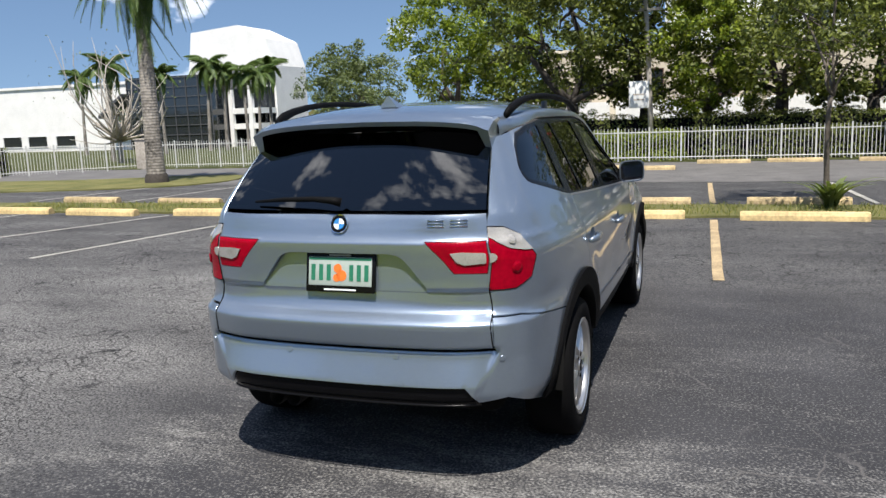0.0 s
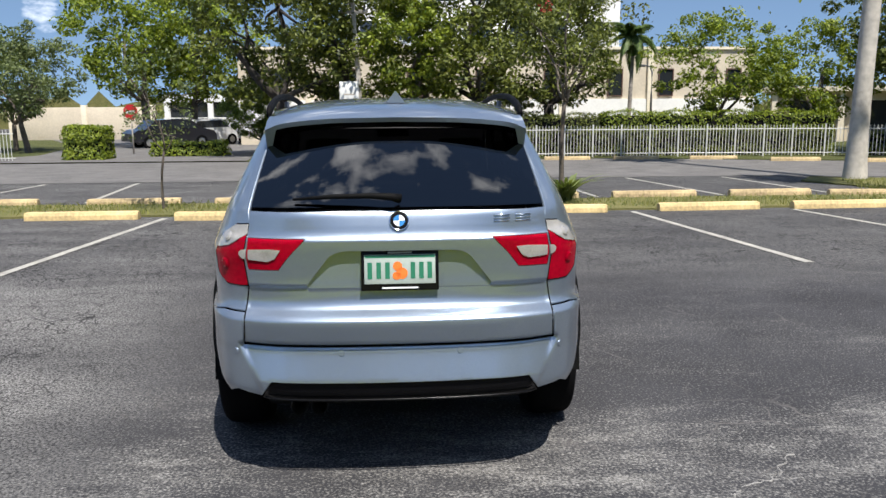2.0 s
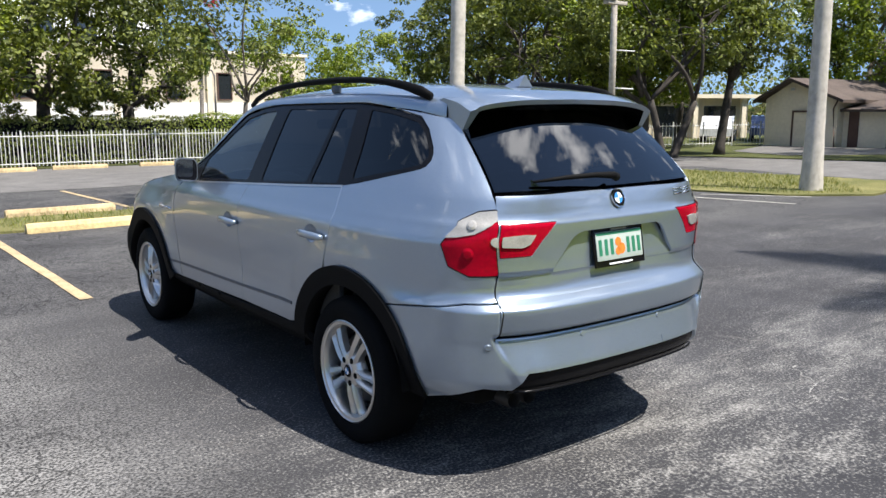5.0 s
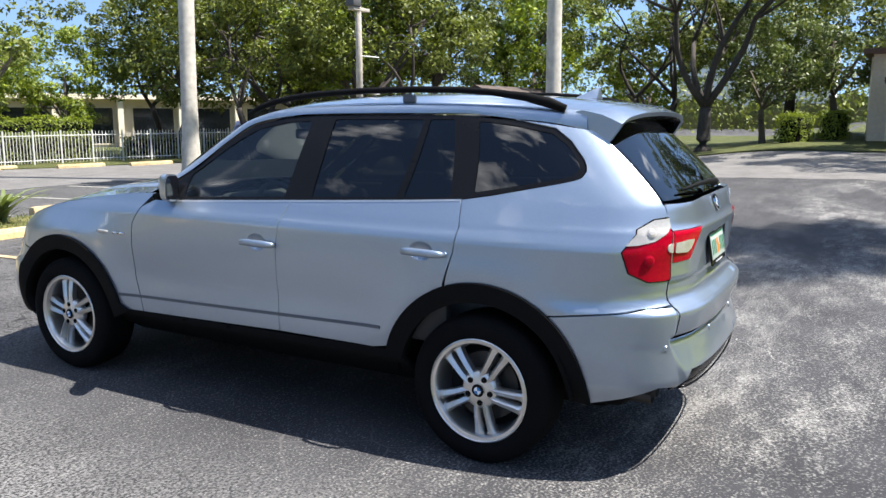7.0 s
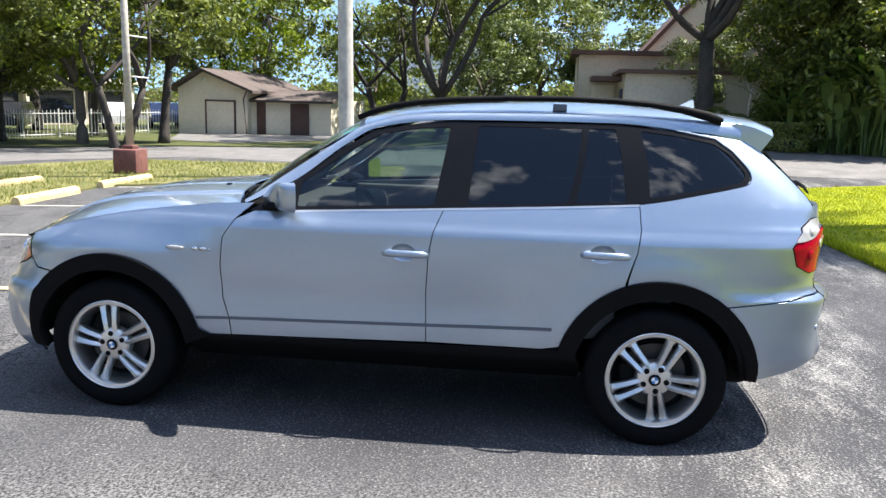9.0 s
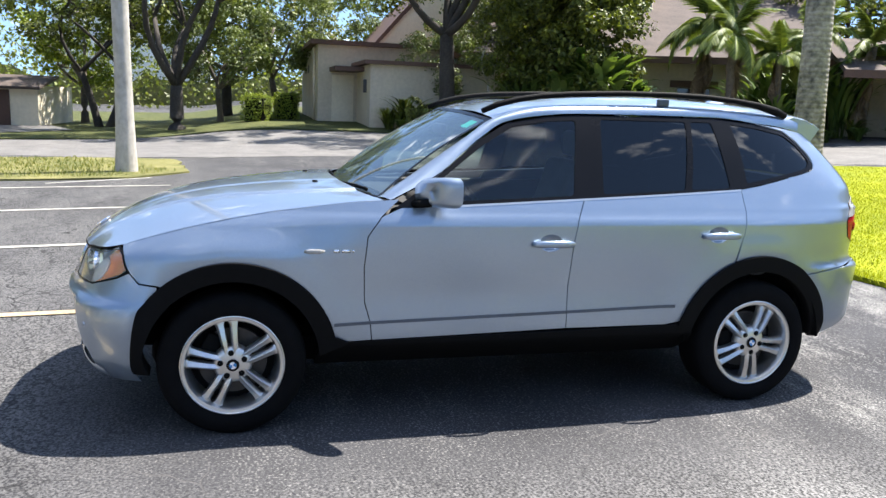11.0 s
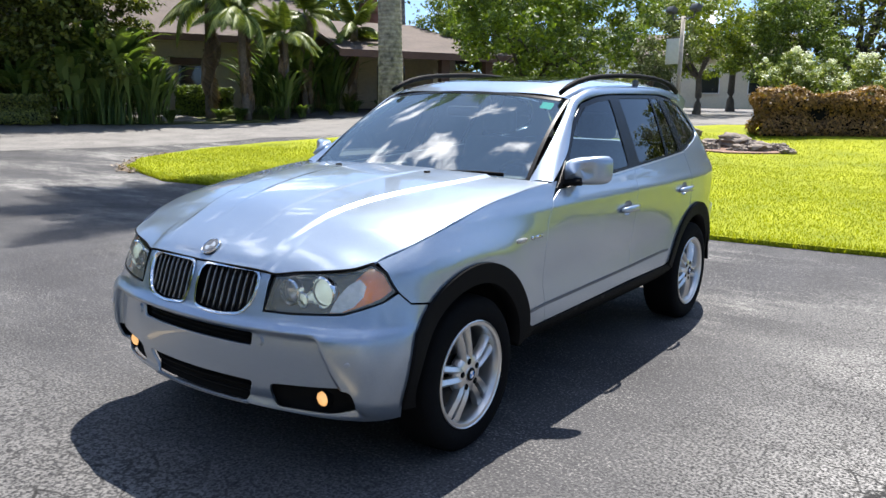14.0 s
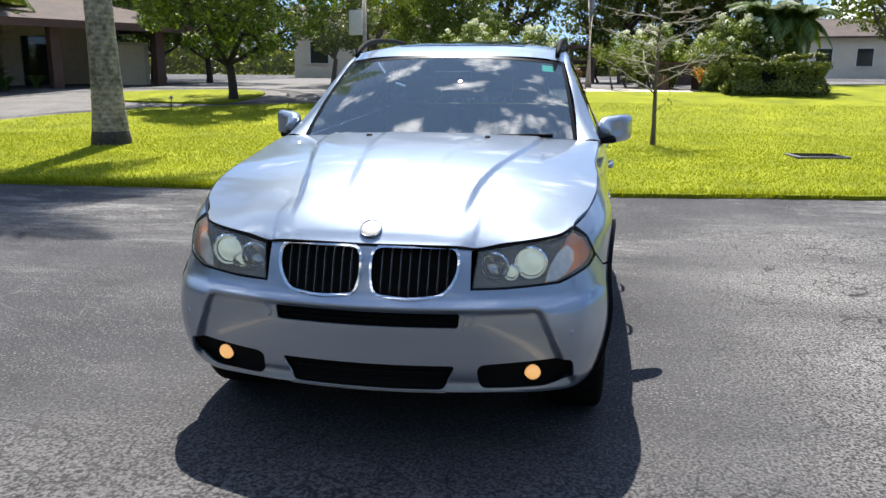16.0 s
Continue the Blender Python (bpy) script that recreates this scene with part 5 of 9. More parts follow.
for k, h in enumerate(holes):
    part("opening_backing", panel_mesh("opening_backing", wrap, inset(h, -0.035), DARK, lift=-0.030, depth=0, gap=0, step=0.03, outward=(0, 1, 0)), car)
    if k < 2:
        ring = inset(h, 0.005)
        fr = panel_mesh("kidney_frame", wrap, inset(h, -0.004), CHROME, holes=[ring], lift=0.006, depth=0.02, gap=0, step=0.014, outward=(0, 1, 0))
        kid = part("kidney_grille", fr, car, "chrome-framed kidney grille")
        s_lo, s_hi = min(q[0] for q in ring), max(q[0] for q in ring)
        for i in range(1, 9):
            s = s_lo + (s_hi - s_lo) * i / 9
            zs = [z for z in np.linspace(0.64, 0.86, 60) if inside(np.array([s]), np.array([z]), ring)[0]]
            if len(zs) > 3:
                path = [wrap(s, z) - np.array([0, 0.016, 0]) for z in np.linspace(zs[0], zs[-1], 6)]
                part("bar", tube_mesh("bar", path, (0.0012, 0.011), STEEL, 6), kid)
    if k in (2, 3):
        s_lo, s_hi = min(q[0] for q in h), max(q[0] for q in h)
        zz = [q[1] for q in h]
        for f_ in (0.33, 0.66):
            z = min(zz) + (max(zz) - min(zz)) * f_
            part("mesh_bar", tube_mesh("mesh_bar", [wrap(s, z) - np.array([0, 0.022, 0]) for s in np.linspace(s_lo + 0.03, s_hi - 0.03, 14)], 0.005, TRIM, 6), car)
part("lip", tube_mesh("lip", [wrap(s, 0.305) + np.array([0, 0.004, -0.006]) for s in np.linspace(F(-0.3, 0.3)[0], F(0.3, 0.3)[0], 24)], 0.004, STEEL, 6), car)

# headlamps
HEAD = [F(*q) for q in HEAD_LOW] + [S(3.30, 0.752), S(3.247, 0.788), S(3.268, 0.86), S(3.285, 0.893)] + [F(-0.70, 0.873), F(-0.60, 0.858), F(-0.50, 0.845), F(-0.402, 0.828)]
for sgn in (1, -1):
    poly = HEAD if sgn > 0 else flipf(HEAD)
    lamp = part("headlamp", panel_mesh("headlamp", wrap, poly, HOUSING, lift=-0.075, depth=-0.07, gap=0.004, step=0.03, outward=(0, 1, 0)), car, "headlamp with projector and amber turn signal")
    part("lens", panel_mesh("lens", wrap, poly, HAZED_LENS, lift=-0.001, depth=0, gap=0.003, step=0.025, outward=(0, 1, 0)), lamp).visible_shadow = False
    frame_p = inset(poly, 0.006)
    part("seal", panel_mesh("seal", wrap, poly, GLOSS_BLACK, holes=[frame_p], lift=0.001, depth=0.006, gap=0.001, step=0.025, outward=(0, 1, 0)), lamp)
    amb = [F(-0.645, 0.709), F(-0.70, 0.716), F(-0.75, 0.738), S(3.302, 0.765), S(3.258, 0.795), S(3.276, 0.86), S(3.292, 0.882), F(-0.725, 0.872)]
    clr = [F(-0.648, 0.712), F(-0.69, 0.714), F(-0.728, 0.735), F(-0.752, 0.775), F(-0.752, 0.815), F(-0.722, 0.842), F(-0.690, 0.815), F(-0.662, 0.765)]
    amb, clr = (amb, clr) if sgn > 0 else (flipf(amb), flipf(clr))
    part("turn_signal", panel_mesh("turn_signal", wrap, amb, AMBER, lift=-0.012, depth=0.01, step=0.03, outward=(0, 1, 0)), lamp, "amber turn signal")
    part("reflector", panel_mesh("reflector", wrap, clr, PETAL, lift=-0.006, depth=0.01, step=0.03, outward=(0, 1, 0)), lamp, "clear faceted reflector")
    for x, z, r, mt in ((-0.592, 0.776, 0.052, BULB_GLOW), (-0.463, 0.768, 0.042, GLASS_CLEAR), (-0.524, 0.744, 0.022, BULB_GLOW)):
        s, zz = F(x, z)
        s = s if sgn > 0 else 2 * SEND - s
        c = Vector(wrap(s, zz)) - Vector((0, 0.052, 0))
        m = Matrix.Translation(c)
        part("bezel", lathe("bezel", [(0.0, r + 0.014), (0.026, r + 0.012), (0.030, r + 0.006), (0.020, r)], CHROME, 32, "y"), lamp, m=m)
        prof = [(0.004 + r * 0.55 * math.cos(a), r * math.sin(a)) for a in np.linspace(0.02, math.pi / 2, 9)]
        part("projector", lathe("projector", prof, mt, 32, "y"), lamp, m=m)
        if mt is GLASS_CLEAR:
            part("bowl", lathe("bowl", [(-0.02, 0.002), (-0.014, 0.02), (0.0, r)], CHROME, 32, "y"), lamp, m=m)
    c = Vector(wrap(*((F(-0.612, 0.362)) if sgn > 0 else flipf([F(-0.612, 0.362)])[0]))) - Vector((0, 0.025, 0))
    fl = part("fog_lamp", lathe("fog_lamp", [(0.012, 0.001), (0.011, 0.016), (0.006, 0.027), (0.0, 0.031), (-0.02, 0.030)], FOG_GLOW, 28, "y"), car, "lit amber fog lamp", Matrix.Translation(c))
    part("fog_ring", lathe("fog_ring", [(-0.02, 0.031), (0.006, 0.032), (0.004, 0.037), (-0.02, 0.040)], TRIM, 28, "y"), fl)

# tail: gate, recess, lamps, bumper
GATE_SIDE = [B(-0.622, 1.200), B(-0.630, 1.146), B(-0.638, 0.884), B(-0.652, 0.782), B(-0.660, 0.640)]
mir = lambda pts: [(-s, z) for s, z in pts]
gate = GATE_SIDE + mir(GATE_SIDE)[::-1]
LAMP_IN = [B(-0.630, 1.092), B(-0.384, 1.092), B(-0.502, 0.957), B(-0.634, 0.955)]
RECESS = [B(-0.398, 0.879), B(-0.286, 1.022), B(-0.24, 1.038), B(0.24, 1.038), B(0.286, 1.022), B(0.398, 0.879)]
rec_hole = rounded(RECESS, 0.03)
part("tailgate", panel_mesh("tailgate", wrap, gate, PAINT, holes=[LAMP_IN, mir(LAMP_IN), rec_hole], step=0.016, depth=0.02, outward=(0, -1, 0)), car, "tailgate with plate recess")


def recess_fn(s, z):
    p = wrap(s, z)
    return p + np.stack([0 * p[..., 0], 0.011 * sstep(0.881, 0.889, p[..., 2]) + 0.14 * np.clip(p[..., 2] - 0.888, 0, 1), 0 * p[..., 0]], -1)


part("plate_recess", panel_mesh("plate_recess", recess_fn, inset(rec_hole, -0.004), PAINT, depth=0, gap=0, step=0.03, outward=(0, -1, 0)), car)
part("gate_seam", tube_mesh("gate_seam", [wrap(*B(x, 0.634)) + np.array([0, 0.004, 0]) for x in np.linspace(-0.65, 0.65, 40)], 0.005, DARK, 6), car)
for sgn in (1, -1):
    q = (lambda p: p) if sgn > 0 else mir
    lamp = part("tail_lamp", panel_mesh("tail_lamp", wrap, q(TAIL_OUT), RED_LENS, depth=0.02, lift=0.002, step=0.02, outward=(0, -1, 0)), car, "red and clear wraparound tail lamp")
    white = [B(-0.624, 1.145), S(-0.70, 1.139), S(-0.646, 1.100), S(-0.610, 1.032), S(-0.66, 1.036), S(-0.715, 1.05), B(-0.66, 1.085), B(-0.63, 1.10)]
    part("indicator_lens", panel_mesh("indicator_lens", wrap, q(white), CLEAR_LENS, depth=0.006, lift=0.006, step=0.02, outward=(0, -1, 0)), lamp, "clear indicator lens")
    part("seal", panel_mesh("seal", wrap, q(TAIL_OUT), GLOSS_BLACK, holes=[inset(q(TAIL_OUT), 0.0035)], lift=0.003, depth=0.004, gap=0.0005, step=0.02, outward=(0, -1, 0)), lamp)
    for sxx, zb, rb in ((-0.70, 1.088, 0.022), (-0.70, 0.975, 0.026)):
        sb, zb = S(sxx, zb)
        sb = sb if sgn > 0 else -sb
        nb = Vector(normals_at(wrap, np.array([sb]), np.array([zb]))[0])
        nb = nb if nb.y < 0 else -nb
        part("bulb_ring", lathe("bulb_ring", [(0.010, 0.001), (0.009, rb * 0.6), (0.0085, rb * 0.62), (0.004, rb)], CLEAR_LENS if zb > 1.03 else RED_LENS, 24, "y"), lamp, m=Matrix.Translation(wrap(sb, zb)) @ nb.to_track_quat("Y", "Z").to_matrix().to_4x4())
    rev = [B(-0.638, 1.044), B(-0.656, 1.042), B(-0.668, 1.034), B(-0.673, 1.022), B(-0.668, 1.010), B(-0.656, 1.001), B(-0.639, 0.998)]
    part("reversing_lens", panel_mesh("reversing_lens", wrap, q(rev), CLEAR_LENS, depth=0.006, lift=0.006, step=0.02, outward=(0, -1, 0)), lamp, "clear end of the reversing lens")
    side = [wrap(*(p if sgn > 0 else (-p[0], p[1]))) + np.array([0, -0.0005, 0]) for p in [B(x, z) for x, z in zip(np.interp(np.linspace(0.884, 0.65, 14), [0.640, 0.782, 0.884], [-0.657, -0.650, -0.635]), np.linspace(0.884, 0.65, 14))]]
    part("gate_seam", tube_mesh("gate_seam", side, 0.003, DARK, 6), car)
    inner = part("gate_lamp", panel_mesh("gate_lamp", wrap, q(LAMP_IN), RED_LENS, depth=0.016, lift=0.001, gap=0.003, step=0.02, outward=(0, -1, 0)), car, "red inner tail lamp on the tailgate")
    rev = [B(-0.629, 1.044), B(-0.535, 1.050), B(-0.486, 1.046), B(-0.512, 1.006), B(-0.545, 0.992), B(-0.631, 0.998)]
    part("reversing_lens", panel_mesh("reversing_lens", wrap, rounded(q(rev), 0.008), CLEAR_LENS, depth=0.006, lift=0.006, step=0.02, outward=(0, -1, 0)), inner, "clear reversing lens")
RG_Z = np.linspace(1.212, 1.53, 9)
RG_X = np.polyfit([1.212, 1.33, 1.45, 1.53], [0.618, 0.597, 0.572, 0.557], 2)
RG_MID = np.polyfit(RG_Z, [wrap(*B(-0.01, z))[1] for z in RG_Z], 2)
RG_END = np.polyfit(RG_Z, [wrap(*B(-float(np.polyval(RG_X, z)), z))[1] for z in RG_Z], 2)


def rear_glass_fn(u, v):
    """u across from -1 to 1, v from the gate up to the spoiler."""
    u, v = np.broadcast_arrays(np.asarray(u, float), np.asarray(v, float))
    z = 1.212 + 0.318 * v
    y = np.polyval(RG_MID, z) + (np.polyval(RG_END, z) - np.polyval(RG_MID, z)) * np.abs(u) ** 2.5
    return np.stack([u * np.polyval(RG_X, z), y, z], -1)


part("rear_window", grid_mesh("rear_window", rear_glass_fn, 48, 16, GLASS_REAR, -1, 1, 0, 1, lift=-0.001, outward=(0, -1, 0.3), thick=0.006), car, "dark tinted rear window")
bump_l = [B(-0.662, 0.636), B(-0.650, 0.778), S(-0.70, 0.776), S(-0.60, 0.757), S(-0.318, 0.720)] + arc(0.0, ARCH_OPEN, 41, 6, 8)[1:] + [S(-0.463, 0.335), S(-0.62, 0.378), S(-0.72, 0.415), B(-0.70, 0.430), B(-0.60, 0.412)]
rear_b = bump_l[:-1] + [B(-0.592, 0.414), B(-0.546, 0.488), B(0.546, 0.488), B(0.592, 0.414)] + mir(bump_l[:-1])[::-1]
part("rear_bumper", panel_mesh("rear_bumper", wrap, rear_b, PAINT, step=0.016, depth=0.03, outward=(0, -1, 0)), car, "rear bumper with raised corners")
part("bumper_insert", panel_mesh("bumper_insert", wrap, [B(-0.60, 0.385), B(-0.55, 0.489), B(0.55, 0.489), B(0.60, 0.385)], GLOSS_BLACK, lift=-0.014, depth=0.02, gap=0, step=0.03, outward=(0, -1, 0)), car, "black lower bumper insert")
part("insert_edge", tube_mesh("insert_edge", [wrap(*B(x, 0.408)) + np.array([0, 0.004, 0]) for x in np.linspace(-0.58, 0.58, 30)], 0.005, GLOSS_BLACK, 6), car)
part("reflector_patch", panel_mesh("reflector_patch", wrap, [B(0.245, 0.492), B(0.245, 0.525), B(0.30, 0.525), B(0.30, 0.492)], PAINT, lift=0.002, depth=0.003, step=0.03, outward=(0, -1, 0)), car, "square tow-eye cover")
for x, z in ((-0.697, 0.607), (-0.25, 0.61), (0.25, 0.61), (0.69, 0.607)):
    s, zz = B(x, z)
    n = normals_at(wrap, np.array([s]), np.array([zz]))[0]
    n = n if n[1] < 0 else -n
    m = Matrix.Translation(wrap(s, zz)) @ Vector(n).to_track_quat("Y", "Z").to_matrix().to_4x4()
    part("parking_sensor", lathe("parking_sensor", [(0.004, 0.001), (0.004, 0.011), (0.002, 0.0125), (0.0022, 0.015), (-0.004, 0.017)], PAINT, 20, "y"), car, m=m)
for x, z in ((-0.755, 0.53), (0.755, 0.53), (-0.385, 0.578), (0.385, 0.578)):
    s, zz = F(x, z)
    n = normals_at(wrap, np.array([s]), np.array([zz]))[0]
    n = n if n[1] > 0 else -n
    r = 1.35 if abs(x) < 0.5 else 0.8
    m = Matrix.Translation(wrap(s, zz)) @ Vector(n).to_track_quat("Y", "Z").to_matrix().to_4x4() @ Matrix.Scale(r, 4)
    part("bumper_cap", lathe("bumper_cap", [(0.004, 0.001), (0.004, 0.011), (0.002, 0.0125), (0.0022, 0.015), (-0.004, 0.017)], PAINT, 20, "y"), car, m=m)

# spoiler over the rear window
SP_Y = hermite([0, 0.25, 0.45, 0.58], [-0.552, -0.549, -0.538, -0.520])
SP_Z = hermite([0, 0.25, 0.45, 0.53, 0.57], [1.578, 1.574, 1.560, 1.545, 1.525])


def spoiler_bm():
    bm = bmesh.new()
    rows = []
    for x in np.linspace(-0.578, 0.578, 49):
        a = abs(x)
        u = x / float(EDGE_X(-0.36))
        back = float(SP_Y(a))
        top0 = Vector(roof_fn(np.array(np.clip(u, -1, 1)), np.array(0.0)))
        top0 = Vector((x, top0.y + 0.02 * float(sstep(0.53, 0.57, a)), min(top0.z, 1.60 if a > 0.53 else 9)))
        tip = Vector((x, back, float(SP_Z(a))))
        mid = (top0 + tip) / 2 + Vector((0, 0, 0.010))
        k_end = float(sstep(0.535, 0.562, a))
        drop = 0.085 * float(sstep(0.535, 0.562, a))
        low = Vector((x, back + 0.012 + 0.7 * drop, tip.z - 0.020 - drop))
        inn = Vector((x, back + 0.10, tip.z - 0.045)).lerp(top0.lerp(low, 0.6) + Vector((0, 0.055, -0.012)), k_end)
        root = Vector((x, top0.y - 0.02, top0.z - 0.09)).lerp(top0 + Vector((0, 0.05, -0.012)), k_end)
        rows.append([bm.verts.new(q) for q in (top0, mid, tip, low, inn, root)])
    for a, b in zip(rows, rows[1:]):
        for i in range(5):
            f_ = bm.faces.new((a[i], b[i], b[i + 1], a[i + 1]))
            f_.material_index = 1 if i >= 3 else 0
    for r in (rows[0], rows[-1]):
        bm.faces.new(r)
    return bm


part("spoiler", from_bm("spoiler", spoiler_bm(), [PAINT, GLOSS_BLACK], True), car, "body-coloured roof spoiler")

# sills, arches, lower strips
sill = on([(0.40, 0.468), (2.28, 0.437), (2.40, 0.36), (2.40, 0.26), (0.36, 0.26), (0.36, 0.36)])


def sill_fn(s, z):
    """The sill turns in under the doors below its upper edge."""
    p = wrap(s, z)
    tuck = 0.006 - 0.17 * np.clip((0.425 - z) / 0.165, 0, 1) ** 1.4
    return p + np.stack([np.sign(p[..., 0]) * tuck, 0 * tuck, 0 * tuck], -1)


both("sill", sill_fn, sill, TRIM, depth=0.03, step=0.03)
both("door_strip", wrap, on([(2.325, 0.516), (2.325, 0.531), (0.51, 0.578), (0.51, 0.562)]), STRIP, lift=0.003, depth=0.008, gap=0, step=0.03)
rear_trim = arc(0.0, ARCH_R, 0, 166, 34) + arc(0.0, 0.405, 168, 2, 30)
both("wheel_arch_trim", wrap, rear_trim, TRIM, lift=0.016, depth=0.07, gap=0, step=0.02)
front_trim = [S(2.25, 0.433)] + arc(2.795, ARCH_R, 14, 148, 30) + on([(3.235, 0.50), (3.232, 0.32), (3.165, 0.31)]) + arc(2.795, 0.405, 172, 4, 28)
both("wheel_arch_trim", wrap, front_trim, TRIM, lift=0.016, depth=0.07, gap=0, step=0.02)
for yc in (0.0, 2.795):
    for sx in (-1, 1):
        prof = []
        v, q = [], []
        n = 26
        for i, x in enumerate((0.87, 0.56)):
            for k in range(n + 1):
                a = radians(2 + 176 * k / n)
                v.append((sx * x, yc - 0.43 * math.cos(a), 0.345 + 0.43 * math.sin(a)))
        q = [(k, k + 1, n + 2 + k, n + 1 + k) for k in range(n)] + [tuple(range(n + 1, 2 * n + 2))]
        part("wheel_liner", mesh_of("wheel_liner", v, q, DARK, True), car)
bm = box_bm((-0.60, -0.52, 0.25), (0.60, 3.18, 0.40), 0.05)
part("underbody", from_bm("underbody", bm, DARK, True), car)
bm = box_bm((-0.68, 0.50, 0.27), (0.68, 2.28, 0.50), 0.03)
part("floorpan", from_bm("floorpan", bm, DARK, True), car)
part("inner_tail", box("inner_tail", (-0.60, -0.66, 0.42), (0.60, -0.44, 1.02), DARK, 0.03), car)
# unseen boxes added to block sun leaking through the rear corner seams
for sx in (-1, 1):
    part("corner_sun_block", box("corner_sun_block", (sx * 0.66 - 0.07, -0.64, 0.42), (sx * 0.66 + 0.07, -0.36, 1.06), DARK, 0.03), car)
part("engine_bay", box("engine_bay", (-0.56, 2.30, 0.40), (0.56, 3.30, 0.80), DARK, 0.05), car)
for x in (-0.455, -0.365):
    part("exhaust_tip", lathe("exhaust_tip", [(-0.20, 0.030), (0.0, 0.034), (0.004, 0.036), (-0.004, 0.039), (-0.20, 0.039)], DISC, 24, "y"), car, "steel exhaust tip",
         pose(x, -0.672, 0.306, 0, 0, 180))
part("silencer", from_bm("silencer", box_bm((-0.62, -0.60, 0.27), (-0.10, -0.38, 0.42), 0.06), DARK, True), car)

# handles, mirrors, rails, badges
for y, z, dr in ((1.235, 0.915, "f"), (0.275, 0.950, "r")):
    for sx in (1, -1):
        s, zz = S(y, z)
        p = Vector(wrap(s, zz))
        x0 = -p.x
        door = {("f", 1): fd_l, ("f", -1): fd_r, ("r", 1): rd_l, ("r", -1): rd_r}[(dr, sx)]
        cup = panel_mesh("handle_cup", cup_fn(y, z), inset(cup_ring(y, z), -0.002), PAINT, depth=0, gap=0, step=0.010, outward=(-1, 0, 0))
        part("handle_cup", cup if sx > 0 else flip_mesh(cup, "handle_cup"), door)
        path = [(-(x0 + dx) * sx, y + dy, z + dz) for dx, dy, dz in ((0.004, 0.110, -0.004), (0.022, 0.095, 0.0), (0.034, 0.05, 0.003), (0.036, -0.02, 0.003), (0.032, -0.07, 0.002), (0.020, -0.10, -0.001), (0.004, -0.112, -0.004))]
        part("door_handle", tube_mesh("door_handle", path, [(0.010, 0.012), (0.011, 0.016), (0.011, 0.018), (0.011, 0.018), (0.011, 0.018), (0.011, 0.015), (0.010, 0.011)], PAINT, 12), door, "body-coloured pull handle")


def mirror_shell(sx):
    """The rounded mirror head: a squashed shell, cut flat at the back."""
    v, q = [], []
    rings, seg = 12, 28
    for i in range(rings + 1):
        t = i / rings
        y = 1.795 + 0.115 * t
        f_ = (1 - t ** 3.2) ** 0.38
        for k in range(seg):
            a = 2 * math.pi * k / seg
            c, s = math.cos(a), math.sin(a)
            n = (abs(c) ** 4.6 + abs(s) ** 4.6) ** (-1 / 4.6)
            v.append((sx * (0.932 + 0.088 * n * c * f_ - 0.03 * t), y - 0.045 * (n * c), 1.168 + 0.073 * n * s * f_ + 0.008 * n * c))
    for i in range(rings):
        for k in range(seg):
            k2 = (k + 1) % seg
            q.append((i * seg + k, i * seg + k2, (i + 1) * seg + k2, (i + 1) * seg + k))
    q.append(tuple(range(seg - 1, -1, -1)))
    bm = bmesh.new()
    me = mesh_of("tmp", v, q, PAINT)
    bm.from_mesh(me)
    bpy.data.meshes.remove(me)
    bmesh.ops.remove_doubles(bm, verts=bm.verts, dist=1e-4)
    return from_bm("door_mirror", bm, PAINT, True)


for sx in (-1, 1):
    mm = part("door_mirror", mirror_shell(sx), car, "body-coloured door mirror")
    bm = bmesh.new()
    vs = []
    for k in range(28):
        a = 2 * math.pi * k / 28
        c, s = math.cos(a), math.sin(a)
        n = (abs(c) ** 4.6 + abs(s) ** 4.6) ** (-1 / 4.6) * 0.9
        vs.append(bm.verts.new((sx * (0.932 + 0.088 * n * c), 1.789 - 0.045 * n * c, 1.168 + 0.073 * n * s + 0.008 * n * c)))
    bm.faces.new(vs)
    part("mirror_glass", from_bm("mirror_glass", bm, CHROME), mm, "mirror glass")
    v, q = tube([(sx * 0.80, 1.93, 1.10), (sx * 0.86, 1.915, 1.112), (sx * 0.92, 1.90, 1.118)], [(0.045, 0.022), (0.04, 0.02), (0.05, 0.02)], 12)
    part("mirror_arm", mesh_of("mirror_arm", v, q, TRIM, True), mm, "black mirror foot")
RAIL = [(1.545, 1.555), (1.46, 1.592), (1.351, 1.622), (1.22, 1.644), (1.06, 1.659), (0.78, 1.673), (0.492, 1.678), (0.25, 1.673), (0.077, 1.661), (-0.08, 1.640), (-0.20, 1.612), (-0.27, 1.588)]
for sx in (-1, 1):
    path = [(sx * (0.592 + 0.012 * math.sin(math.pi * i / 11)), y, z) for i, (y, z) in enumerate(RAIL)]
    rail = part("roof_rail", tube_mesh("roof_rail", path, [(0.012, 0.014)] + [(0.016, 0.016)] * 8 + [(0.016, 0.020), (0.016, 0.024), (0.012, 0.018)], TRIM, 10), car, "black raised roof rail")
    for y in (0.52,):
        z = float(EDGE_Z(y)) + 0.02
        part("rail_foot", box("rail_foot", (sx * 0.600 - 0.010, y - 0.035, z - 0.02), (sx * 0.600 + 0.010, y + 0.035, z + 0.016), STRIP, 0.006), rail)
bm = bmesh.new()
fin = [[(-0.035, 0.03, 0), (0.035, 0.03, 0), (0.045, -0.10, 0), (-0.045, -0.10, 0)], [(-0.016, -0.04, 0.032), (0.016, -0.04, 0.032), (0.018, -0.098, 0.034), (-0.018, -0.098, 0.034)], [(-0.004, -0.085, 0.054), (0.004, -0.085, 0.054), (0.004, -0.10, 0.054), (-0.004, -0.10, 0.054)]]
